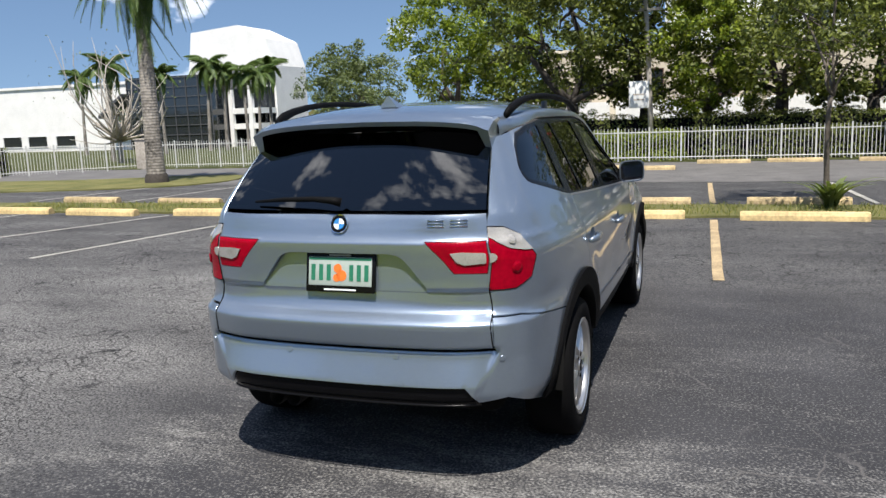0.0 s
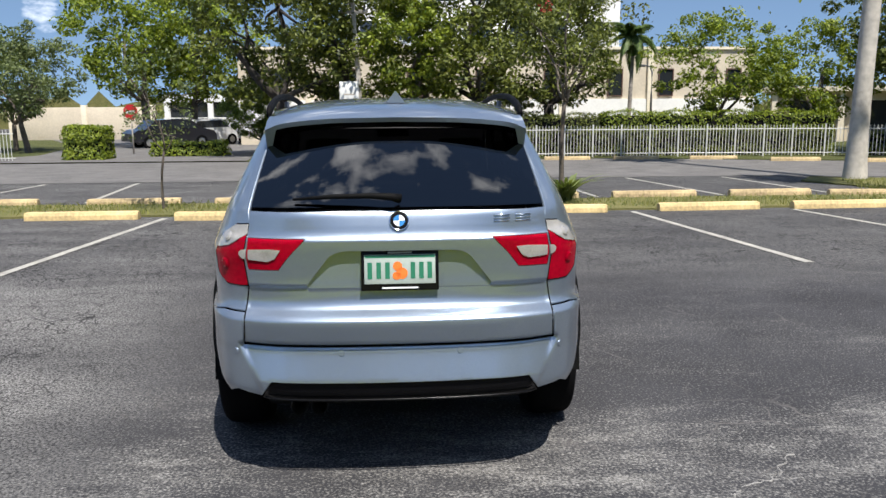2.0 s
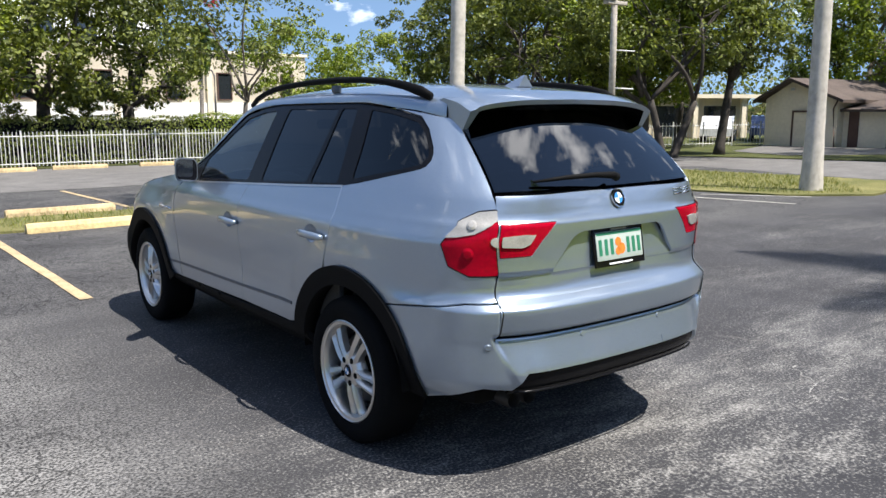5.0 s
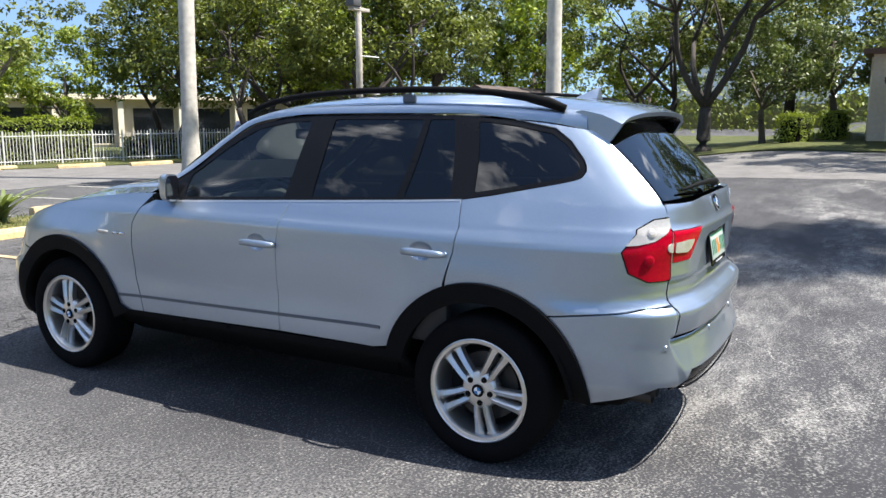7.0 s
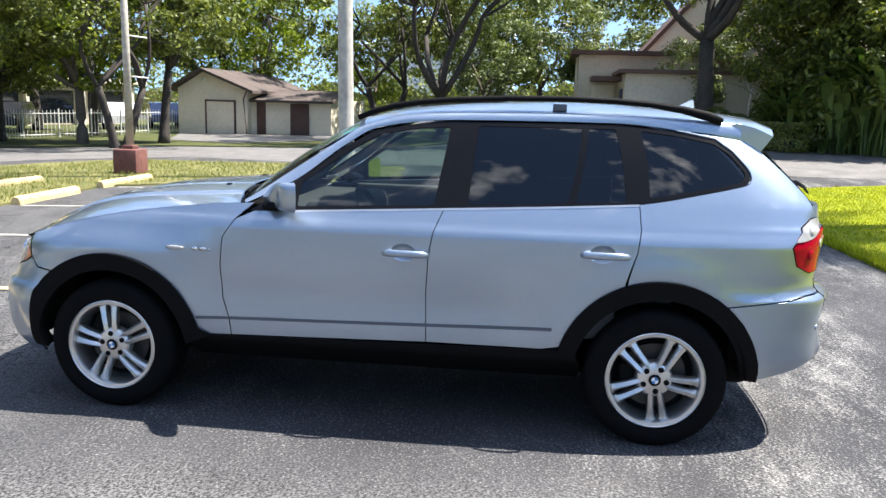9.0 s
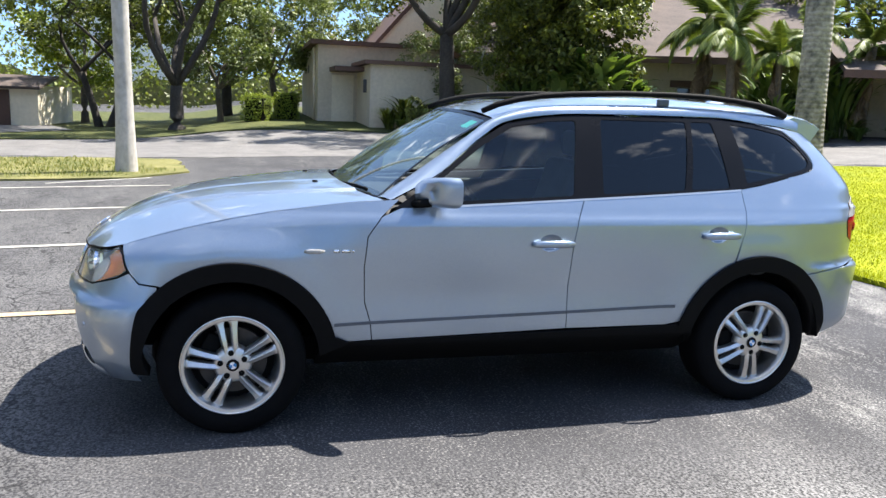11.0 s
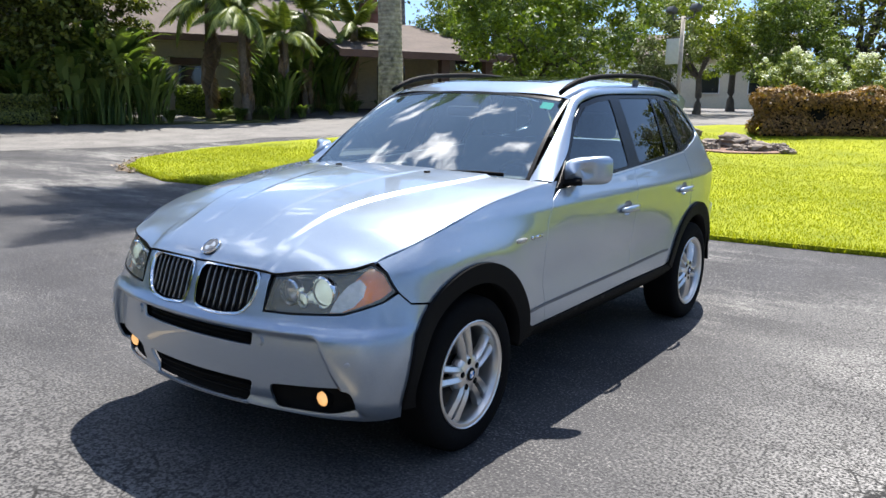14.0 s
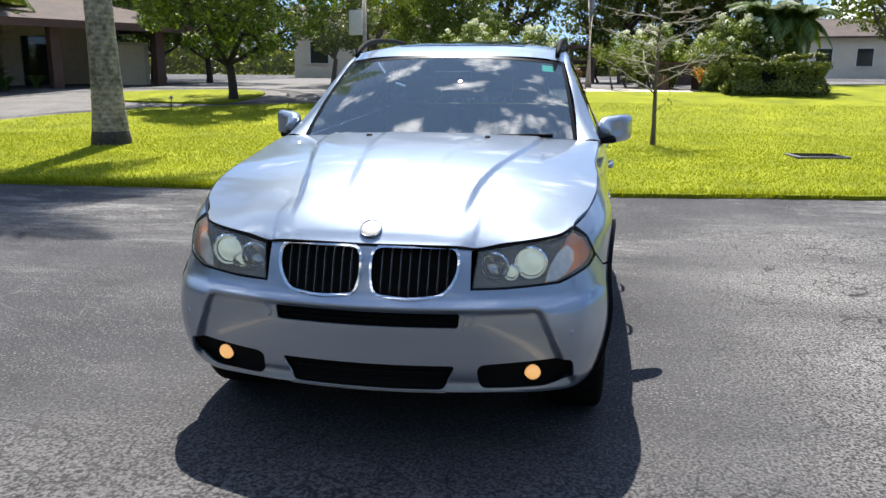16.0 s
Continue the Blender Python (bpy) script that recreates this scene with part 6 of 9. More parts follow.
rr = [[bm.verts.new(q) for q in r] for r in fin]
for a, b in zip(rr, rr[1:]):
    for i in range(4):
        bm.faces.new((a[i], a[(i + 1) % 4], b[(i + 1) % 4], b[i]))
bm.faces.new(rr[-1])
part("roof_aerial", from_bm("roof_aerial", bm, PAINT, True), car, "shark-fin roof aerial", pose(0, -0.13, float(ROOF_Z(-0.15)) - 0.004))


def roundel(radius, at, normal, worn=False):
    """Round badge: dark ring, bright rims, blue and white quarters."""
    q = Vector(normal).to_track_quat("Z", "Y").to_matrix().to_4x4()
    badge = part("badge", lathe("badge", [(0.0, radius * 1.02), (0.005, radius), (0.006, radius * 0.94), (0.005, radius * 0.62), (0.005, 0.0005)], STEEL if worn else GLOSS_BLACK, 36, "z"), car, "round enamel badge", Matrix.Translation(at) @ q)
    part("rim", lathe("rim", [(0.002, radius * 1.05), (0.008, radius * 1.01), (0.007, radius * 0.93), (0.004, radius * 0.93)], CHROME, 36, "z"), badge)
    for k in range(4):
        v = [(0, 0, 0.0065)] + [(0.60 * radius * math.cos(radians(90 * k + a)), 0.60 * radius * math.sin(radians(90 * k + a)), 0.0065) for a in range(0, 91, 10)]
        part("quarter", mesh_of("quarter", v, [tuple(range(len(v)))], (STEEL if k % 2 else FADED_ENAMEL) if worn else (BLUE if k % 2 else WHITE)), badge)
    return badge


n = normals_at(wrap, np.array([0.001]), np.array([1.157]))[0]
roundel(0.040, wrap(0.0, 1.157) + (n if n[1] < 0 else -n) * 0.003, n if n[1] < 0 else -n)
hp = hood_fn(np.array(0.0), np.array(0.040))
hn = np.cross(hood_fn(0.01, 0.040) - hood_fn(-0.01, 0.040), hood_fn(0.0, 0.05) - hood_fn(0.0, 0.03))
hn = hn / np.linalg.norm(hn)
roundel(0.041, hp + (hn if hn[2] > 0 else -hn) * 0.002, hn if hn[2] > 0 else -hn, True)
# model badges as plain bars
for x0, x1 in ((0.395, 0.462), (0.488, 0.556)):
    for z in (1.150, 1.162, 1.174):
        a, b = wrap(*B(x0, z)), wrap(*B(x1, z))
        part("badge_bar", tube_mesh("badge_bar", [a + np.array([0, -0.003, 0.002]), b + np.array([0, -0.003, 0.002])], (0.003, 0.0035), CHROME, 6), car)
for sx in (1, -1):
    for y0, y1 in ((2.335, 2.305), (2.295, 2.255), (2.245, 2.237)):
        a, b = wrap(*S(y0, 0.884)), wrap(*S(y1, 0.884))
        a, b = a * [sx, 1, 1], b * [sx, 1, 1]
        part("side_badge_bar", tube_mesh("side_badge_bar", [a + np.array([-0.002 * sx, 0, 0]), b + np.array([-0.002 * sx, 0, 0])], (0.003, 0.009), CHROME, 6), car)
    c = wrap(*S(2.42, 0.884)) * [sx, 1, 1]
    v, q = tube([c + np.array([-0.001 * sx, -0.045, 0]), c + np.array([-0.005 * sx, -0.02, 0]), c + np.array([-0.005 * sx, 0.025, 0]), c + np.array([-0.001 * sx, 0.05, 0])], [(0.004, 0.006), (0.005, 0.011), (0.005, 0.012), (0.004, 0.007)], 10)
    part("side_repeater", mesh_of("side_repeater", v, q, CLEAR_LENS, True), car, "clear side repeater lamp")

# number plate
pl = part("number_plate", box("number_plate", (-0.162, -0.008, -0.084), (0.162, 0.0, 0.084), GLOSS_BLACK, 0.004), car, "white plate in black frame, orange centre", Matrix.Translation((0, -0.829, 0.952)) @ pose(0, 0, 0, -10))
part("plate_face", box("plate_face", (-0.148, -0.011, -0.056), (0.148, -0.007, 0.066), PLATE, 0.002), pl)
part("plate_band", box("plate_band", (-0.05, -0.0125, 0.070), (0.05, -0.0085, 0.078), STEEL), pl)
part("plate_band", box("plate_band", (-0.145, -0.0122, 0.053), (0.145, -0.0115, 0.064), PLATE_GREEN), pl)
for x in (-0.125, -0.088, -0.052, 0.054, 0.089, 0.124):
    part("plate_bar", box("plate_bar", (x - 0.0095, -0.0125, -0.034), (x + 0.0095, -0.0112, 0.034), PLATE_GREEN), pl)
for x, z, r in ((-0.010, 0.018, 0.019), (0.008, -0.012, 0.024), (-0.014, -0.022, 0.017)):
    part("plate_fruit", lathe("plate_fruit", [(-0.0125, 0.0005), (-0.0125, r), (-0.011, r)], ORANGE, 20, "y"), pl, m=pose(x, 0, z))
part("plate_text_bar", box("plate_text_bar", (-0.075, -0.0095, -0.076), (0.075, -0.008, -0.069), WHITE), pl)

# wipers
part("rear_wiper", tube_mesh("rear_wiper", [(0.005, -0.800, 1.248), (-0.03, -0.815, 1.258), (-0.12, -0.800, 1.262), (-0.28, -0.782, 1.258), (-0.44, -0.752, 1.245)], [0.020, 0.016, (0.010, 0.012), (0.008, 0.010), 0.005], TRIM, 8), car, "black rear wiper arm")
for x0, x1 in ((-0.60, -0.02), (0.02, 0.56)):
    pts = [screen_fn(np.array(-x / 0.72 * -1), np.array(v)) + np.array([0, 0.012, 0.012]) for x, v in zip(np.linspace(x0, x1, 6), (0.045, 0.05, 0.045, 0.035, 0.015, -0.02))]
    part("front_wiper", tube_mesh("front_wiper", pts, [(0.006, 0.010)] * 5 + [0.014], TRIM, 8), car, "black windscreen wiper")
for x in (-0.27, 0.27):
    p = hood_fn(np.array(x / 0.75), np.array(0.88))
    part("washer_jet", from_bm("washer_jet", box_bm((-0.013, -0.014, -0.003), (0.013, 0.014, 0.008), 0.004), TRIM, True), car, m=Matrix.Translation(p))

# wheels
def spoke_mesh(side):
    v, q = [], []
    secs = [(0.055, 0.0200, 0.0155, 0.034), (0.088, 0.0228, 0.0158, 0.039), (0.128, 0.0255, 0.0165, 0.036), (0.168, 0.0290, 0.0185, 0.029), (0.196, 0.0322, 0.0215, 0.024), (0.206, 0.0325, 0.0285, 0.022), (0.222, 0.0330, 0.0328, 0.020)]
    for r, off, half, x in secs:
        for dx, dw in ((-0.036, -1), (-0.006, -0.86), (0.005, 0.25), (-0.007, 0.88), (-0.036, 1)):
            v.append((-(x + dx), side * off + half * dw, r))
    for i in range(len(secs) - 1):
        for k in range(4):
            q.append((i * 5 + k, i * 5 + k + 1, (i + 1) * 5 + k + 1, (i + 1) * 5 + k))
    return v, q


def wheel():
    w = part("wheel", lathe("wheel", [(0.10, 0.232), (0.115, 0.255), (0.118, 0.29), (0.108, 0.325), (0.09, 0.340), (0.05, 0.345), (-0.05, 0.345), (-0.09, 0.340), (-0.108, 0.325), (-0.118, 0.29), (-0.115, 0.255), (-0.104, 0.232)], RUBBER, 64), car, "all-season tyre on silver five-spoke alloy wheel")
    rim = part("rim", lathe("rim", [(-0.104, 0.236), (-0.112, 0.240), (-0.115, 0.236), (-0.110, 0.232), (-0.108, 0.219), (-0.098, 0.213), (-0.080, 0.209), (-0.03, 0.203), (0.06, 0.196), (0.10, 0.226)], ALLOY, 64), w, "silver alloy rim")
    for k in range(5):
        for side in (1, -1):
            v, q = spoke_mesh(side)
            me = mesh_of("spoke", v, q, ALLOY, True)
            me.set_sharp_from_angle(angle=radians(50))
            part("spoke", me, rim, m=pose(-0.062, 0, 0, 72 * k + 36))
    hub = part("hub", lathe("hub", [(-0.05, 0.092), (-0.078, 0.090), (-0.094, 0.080), (-0.0985, 0.072), (-0.100, 0.034), (-0.104, 0.032), (-0.105, 0.0005)], ALLOY, 40), rim)
    part("hub_cap", lathe("hub_cap", [(-0.1055, 0.030), (-0.109, 0.026), (-0.1095, 0.0005)], GLOSS_BLACK, 28), hub)
    for k in range(4):
        v = [(-0.1105, 0, 0)] + [(-0.1105, 0.017 * math.cos(radians(90 * k + a)), 0.017 * math.sin(radians(90 * k + a))) for a in range(0, 91, 15)]
        part("cap_quarter", mesh_of("cap_quarter", v, [tuple(range(len(v)))], BLUE if k % 2 else WHITE), hub)
    for k in range(5):
        a = radians(72 * k + 36)
        part("wheel_bolt", lathe("wheel_bolt", [(-0.094, 0.0145), (-0.1012, 0.0140), (-0.1012, 0.0085), (-0.1035, 0.0075), (-0.1035, 0.0005)], DARK, 16), rim, m=Matrix.Translation((0, 0.058 * math.sin(a), 0.058 * math.cos(a))))
    part("brake_disc", lathe("brake_disc", [(-0.015, 0.07), (-0.018, 0.16), (0.0, 0.162), (0.006, 0.07)], DISC, 40), w, "dark iron brake disc")
    part("brake_caliper", from_bm("brake_caliper", box_bm((-0.045, 0.08, -0.06), (0.02, 0.165, 0.08), 0.02), DARK, True), w)
    part("wheel_back", lathe("wheel_back", [(0.02, 0.0005), (0.02, 0.20)], DARK, 32), w)
    return w


def under(ob, m):
    c = copy_thing(ob, m)
    return c


first = wheel()
first.matrix_basis = pose(-0.772, 0, 0.343, -8)
under(first, pose(-0.772, 2.795, 0.343, 28))
under(first, pose(0.772, 0, 0.343, -7, 0, 180))
under(first, pose(0.772, 2.795, 0.343, 22, 0, 180))
part("axle", tube_mesh("axle", [(-0.7, 0, 0.343), (0.7, 0, 0.343)], 0.04, DARK, 8), car)
part("axle", tube_mesh("axle", [(-0.7, 2.795, 0.343), (0.7, 2.795, 0.343)], 0.04, DARK, 8), car)

# cabin
part("dashboard", from_bm("dashboard", box_bm((-0.70, 1.62, 0.70), (0.70, 2.12, 1.06), 0.07, 4), DASH, True), car, "dark dashboard")
part("instrument_hood", from_bm("instrument_hood", box_bm((-0.55, 1.60, 1.00), (-0.20, 1.86, 1.105), 0.05, 3), DASH, True), car)
v, q = [], []
for i in range(32):
    for k in range(8):
        a, b = 2 * math.pi * i / 32, 2 * math.pi * k / 8
        r = 0.185 + 0.016 * math.cos(b)
        v.append((r * math.cos(a), r * math.sin(a), 0.016 * math.sin(b)))
for i in range(32):
    for k in range(8):
        q.append((i * 8 + k, ((i + 1) % 32) * 8 + k, ((i + 1) % 32) * 8 + (k + 1) % 8, i * 8 + (k + 1) % 8))
sw = part("steering_wheel", mesh_of("steering_wheel", v, q, DASH, True), car, "dark steering wheel", pose(-0.38, 1.50, 1.0, 62))
part("steering_pad", from_bm("steering_pad", box_bm((-0.17, -0.05, -0.03), (0.17, 0.06, 0.012), 0.02), DASH, True), sw)
for x in (-0.38, 0.38):
    st = part("seat", from_bm("seat", box_bm((x - 0.26, 0.80, 0.55), (x + 0.26, 1.32, 0.74), 0.06, 3), SEAT, True), car, "grey front seat")
    bm = box_bm((-0.25, -0.07, 0), (0.25, 0.07, 0.62), 0.055, 3)
    part("backrest", from_bm("backrest", bm, SEAT, True), st, m=pose(x, 0.80, 0.66, 18))
    part("headrest", from_bm("headrest", box_bm((x - 0.13, 0.545, 1.27), (x + 0.13, 0.63, 1.44), 0.035, 3), SEAT, True), st)
st = part("rear_seat", from_bm("rear_seat", box_bm((-0.64, -0.10, 0.55), (0.64, 0.42, 0.76), 0.06, 3), SEAT, True), car, "grey rear bench")
part("backrest", from_bm("backrest", box_bm((-0.64, -0.26, 0.66), (0.64, -0.12, 1.22), 0.055, 3), SEAT, True), st)
part("headliner", grid_mesh("headliner", lambda u, v: roof_fn(u * 0.97, v) - np.array([0, 0, 0.03]), 20, 20, SEAT, -1, 1, 0.05, 0.95, outward=(0, 0, 1)), car)
part("inner_mirror", from_bm("inner_mirror", box_bm((-0.11, 1.60, 1.41), (0.11, 1.63, 1.47), 0.012), DASH, True), car)
for sx in (-1, 1):
    part("door_lining", from_bm("door_lining", box_bm((sx * 0.77 - 0.03, 0.2, 0.5), (sx * 0.77 + 0.03, 2.05, 1.08), 0.03), DASH, True), car)

# ---- markings, wheel stops, poles, fences ----
def painted_line(x0, y0, x1, y1, mat, width=0.10):
    d = Vector((x1 - x0, y1 - y0))
    n = Vector((-d.y, d.x)).normalized() * width / 2
    k = 8
    rng = random.Random(int(x0 * 100 + y0))
    v, q = [], []
    for i in range(k + 1):
        t = i / k
        for s in (-1, 1):
            w = 1 + rng.uniform(-0.10, 0.10)
            x, y = x0 + d.x * t + n.x * s * w, y0 + d.y * t + n.y * s * w
            v.append((x, y, float(ground_z(x, y)) + 0.009))
    q = [(2 * i, 2 * i + 1, 2 * i + 3, 2 * i + 2) for i in range(k)]
    ob = part("bay_line", mesh_of("bay_line", v, q, mat))
    return tagged(ob, ("faded yellow" if mat is ROAD_YELLOW else "worn white") + " painted bay line on the asphalt", "road marking", "bay lines", "structure")


BAYS = [(-14.9, -14.4), (-12.05, -11.5), (-9.35, -8.1), (-6.65, -5.95), (-3.89, -3.45), (-1.10, -1.13), (1.50, 1.40), (4.32, 3.85), (7.18, 6.5), (9.9, 9.3)]
for x0, x1 in BAYS:
    painted_line(x0, 3.78, x1, 8.35, ROAD_YELLOW if abs(x0 - 0.2) < 1.5 else ROAD_WHITE)
for x0, x1 in [(-13.9, -13.6), (-11.1, -10.9), (-8.2, -8.0), (-5.5, -5.9), (-3.0, -3.2), (-1.3, -1.3), (1.35, 1.23), (3.9, 3.7), (6.35, 5.8), (8.6, 8.2)]:
    painted_line(x0, 10.75, x1, 15.2, ROAD_YELLOW if abs(x0) < 1.5 else ROAD_WHITE)
painted_line(10.24, 5.82, 11.2, 4.2, ROAD_WHITE)


def wheel_stop(length, mat, label):
    t = thing("wheel_stop", label, "wheel stop", group="wheel stops along the verge")
    prof = [(-0.085, 0.0), (-0.078, 0.07), (-0.055, 0.115), (-0.03, 0.125), (0.03, 0.125), (0.055, 0.115), (0.078, 0.07), (0.085, 0.0)]
    v, q = [], []
    ends = [(-length / 2, 0.92), (-length / 2 + 0.03, 1.0), (0, 1.0), (length / 2 - 0.03, 1.0), (length / 2, 0.92)]
    for x, s in ends:
        v += [(x, y * s, z * s) for y, z in prof]
    for i in range(len(ends) - 1):
        q += [(i * 8 + k, i * 8 + k + 1, i * 8 + k + 9, i * 8 + k + 8) for k in range(7)]
    q += [tuple(range(7, -1, -1)), tuple(32 + k for k in range(8))]
    part("block", mesh_of("block", v, q, mat), t)
    for x in (-length * 0.32, length * 0.32):
        part("pin", lathe("pin", [(0.122, 0.014), (0.130, 0.012), (0.131, 0.001)], STEEL, 10, "z"), t, m=Matrix.Translation((x, 0, 0)))
    return t


def lay(ob, x, y, turn, first):
    m = pose(x, y, float(ground_z(x, y)) + 0.004, 0, 0, turn)
    if first:
        ob.matrix_basis = m
        return ob
    return copy_thing(ob, m)


near_stop = wheel_stop(1.68, STOP_YELLOW, "yellow painted concrete wheel stop on the asphalt")
far_stop = wheel_stop(1.6, STOP_FADED, "faded yellow concrete wheel stop beside the verge")
for i, (x, y, a) in enumerate([(-11.8, 8.44, 0), (-9.6, 8.30, -3), (-7.15, 8.40, 1), (-4.68, 8.36, 0), (-2.4, 8.10, -3), (0.15, 8.50, 2), (2.6, 8.42, -1), (5.15, 8.50, 2), (7.4, 8.52, 1), (9.95, 8.55, -4)]):
    lay(near_stop, x, y, a, i == 0)
for i, (x, y, a) in enumerate([(-12.0, 10.66, -4), (-9.15, 10.38, -3), (-7.0, 10.45, 1), (-4.5, 10.34, 2), (-2.28, 10.26, 1), (0.2, 10.52, 1), (2.7, 10.58, 1), (4.95, 10.60, 1), (7.2, 10.62, 2), (9.05, 10.34, -6)]):
    lay(far_stop, x, y, a, i == 0)
for i, (x, y) in enumerate([(-2.0, 20.6), (-0.6, 20.2), (1.5, 23.2), (3.6, 23.5), (6.2, 23.5), (8.6, 23.4), (11.2, 23.0), (13.4, 21.6), (15.4, 20.6)]):
    lay(far_stop, x, y, -8 if x > 10 else 0, False)


def fence(points, label, spacing=0.118, height=1.15, mat=None, picket_w=0.0085):
    """Metal picket fence along a line: posts, two rails, pickets."""
    mat = mat or FENCE_WHITE
    t = thing("fence", label, "fence", kind="structure")
    post_me = box("post", (-0.024, -0.024, -0.1), (0.024, 0.024, height + 0.04), mat)
    pick_me = box("picket", (-picket_w, -0.008, 0.07), (picket_w, 0.008, height), mat)
    for (x0, y0), (x1, y1) in zip(points, points[1:]):
        ln = math.hypot(x1 - x0, y1 - y0)
        turn = math.degrees(math.atan2(y1 - y0, x1 - x0))
        k = max(1, round(ln / (spacing * 9)))
        for i in range(k):
            f0, f1 = i / k, (i + 1) / k
            xa, ya, xb, yb = x0 + (x1 - x0) * f0, y0 + (y1 - y0) * f0, x0 + (x1 - x0) * f1, y0 + (y1 - y0) * f1
            za, zb = float(ground_z(xa, ya)), float(ground_z(xb, yb))
            part("post", post_me, t, m=pose(xa, ya, za, 0, 0, turn))
            for h in (0.16, height - 0.14):
                v, q = tube([(xa, ya, za + h), (xb, yb, zb + h)], (0.012, 0.016), 4)
                part("rail", mesh_of("rail", v, q, mat), t)
            for j in range(1, 9):
                f_ = j / 9
                part("picket", pick_me, t, m=pose(xa + (xb - xa) * f_, ya + (yb - ya) * f_, za + (zb - za) * f_, 0, 0, turn))
    return t


fence([(-44, 16.0), (-24.6, 19.6), (-22.9, 23.4), (-22.4, 24.7)], "white metal picket fence along the lot")
fence([(-21.6, 24.8), (-13.1, 25.3)], "white metal picket fence along the lot")
fence([(-3.0, 24.5), (6.4, 24.85), (14.6, 24.2), (25, 20.9)], "white metal picket fence in front of a hedge")
fence([(25, 20.9), (34, 19.0), (46, 17.5)], "white metal picket fence under the trees", 0.2)
gp = thing("gate_pier", "weathered wooden gate pier beside the fence", "gate post", (-22.0, 24.7, float(ground_z(-22, 24.7))))
part("pier", box("pier", (-0.32, -0.2, -0.1), (0.32, 0.2, 1.25), POLE_GREY, 0.02), gp)
part("cap", box("cap", (-0.36, -0.24, 1.25), (0.36, 0.24, 1.31), POLE_GREY, 0.01), gp)

# poles
p1 = thing("utility_pole", "grey timber pole with a cross arm and sign box", "utility pole", (-0.9, 25.6, float(ground_z(-0.9, 25.6))))
part("shaft", tube_mesh("shaft", [(0, 0, -0.3), (-0.12, 0, 3), (-0.30, 0, 6.2)], [0.10, 0.09, 0.075], POLE_GREY, 10), p1)
part("cross_arm", box("cross_arm", (-0.75, -0.05, 5.15), (0.25, 0.05, 5.25), POLE_GREY, 0.01), p1)
part("sign_box", box("sign_box", (-0.80, -0.12, 1.85), (-0.11, 0.12, 2.78), BANNER, 0.02), p1, "plain white sign box")
for z in (2.12, 2.30):
    part("sign_bar", box("sign_bar", (-0.64, -0.126, z), (-0.26, -0.121, z + 0.05), POLE_GREY), p1)
for x in (-0.65, 0.15):
    part("insulator", lathe("insulator", [(5.25, 0.03), (5.33, 0.045), (5.40, 0.02)], BIN_GREY, 10, "z"), p1, m=Matrix.Translation((x, 0, 0)))
p2 = thing("lamp_post", "weathered grey pole with step bars on a maroon concrete base", "pole", (11.85, 9.45, float(ground_z(11.85, 9.45))))
part("base", box("base", (-0.27, -0.27, -0.1), (0.27, 0.27, 0.56), MAROON, 0.04), p2, "maroon painted concrete base")
part("shaft", tube_mesh("shaft", [(0, 0, 0.55), (0.0, 0, 3), (-0.06, 0, 6.0)], [0.085, 0.075, 0.065], POLE_GREY, 12), p2)
part("collar", box("collar", (-0.13, -0.13, 0.56), (0.13, 0.13, 0.64), MAROON, 0.015), p2)
for z in (2.1, 2.95):
    part("step_bar", tube_mesh("step_bar", [(0, 0, z), (0.45, -0.25, z - 0.02)], 0.018, FENCE_WHITE, 6), p2)
part("lamp_frame", box("lamp_frame", (-0.30, -0.08, 3.95), (0.34, 0.08, 4.03), POLE_GREY, 0.01), p2)
part("lamp_head", box("lamp_head", (-0.36, -0.12, 4.03), (-0.05, 0.12, 4.20), BIN_GREY, 0.03), p2)
p3 = thing("flagpole", "plain pale pole beside the walkway", "pole", (-0.78, -22.8, float(ground_z(-0.78, -22.8))), 0)
part("shaft", tube_mesh("shaft", [(0, 0, -0.2), (0.0, 0, 3), (0.05, 0, 8.0)], [0.13, 0.115, 0.09], POLE_GREY, 12), p3)
p4 = thing("floodlight_pole", "grey pole with two floodlights and a white banner", "lamp post", (6.6, -20.4, float(ground_z(6.6, -20.4))), -28)
p4.scale = (1, 1, 0.9)
part("shaft", tube_mesh("shaft", [(0, 0, -0.2), (0, 0, 3.6)], [0.075, 0.065], POLE_GREY, 10), p4)
part("arm", tube_mesh("arm", [(-0.5, 0, 3.72), (-0.45, 0, 3.52), (0.45, 0, 3.52), (0.5, 0, 3.72)], 0.03, BIN_GREY, 8), p4)
for x in (-0.55, 0.55):
    part("floodlight", from_bm("floodlight", box_bm((-0.16, -0.1, -0.1), (0.16, 0.14, 0.13), 0.04), BIN_GREY, True), p4, "black floodlight head", pose(x, 0, 3.82, 25))
part("banner", box("banner", (0.10, -0.012, 1.95), (0.70, 0.012, 2.85), BANNER, 0.005), p4, "white banner with a grey ring")
part("banner_ring", lathe("banner_ring", [(-0.014, 0.14), (-0.018, 0.16), (-0.014, 0.19)], BIN_GREY, 24, "y"), p4, m=Matrix.Translation((0.40, 0, 2.42)))
part("banner_arm", tube_mesh("banner_arm", [(0, 0, 2.88), (0.72, 0, 2.88)], 0.018, BIN_GREY, 6), p4)
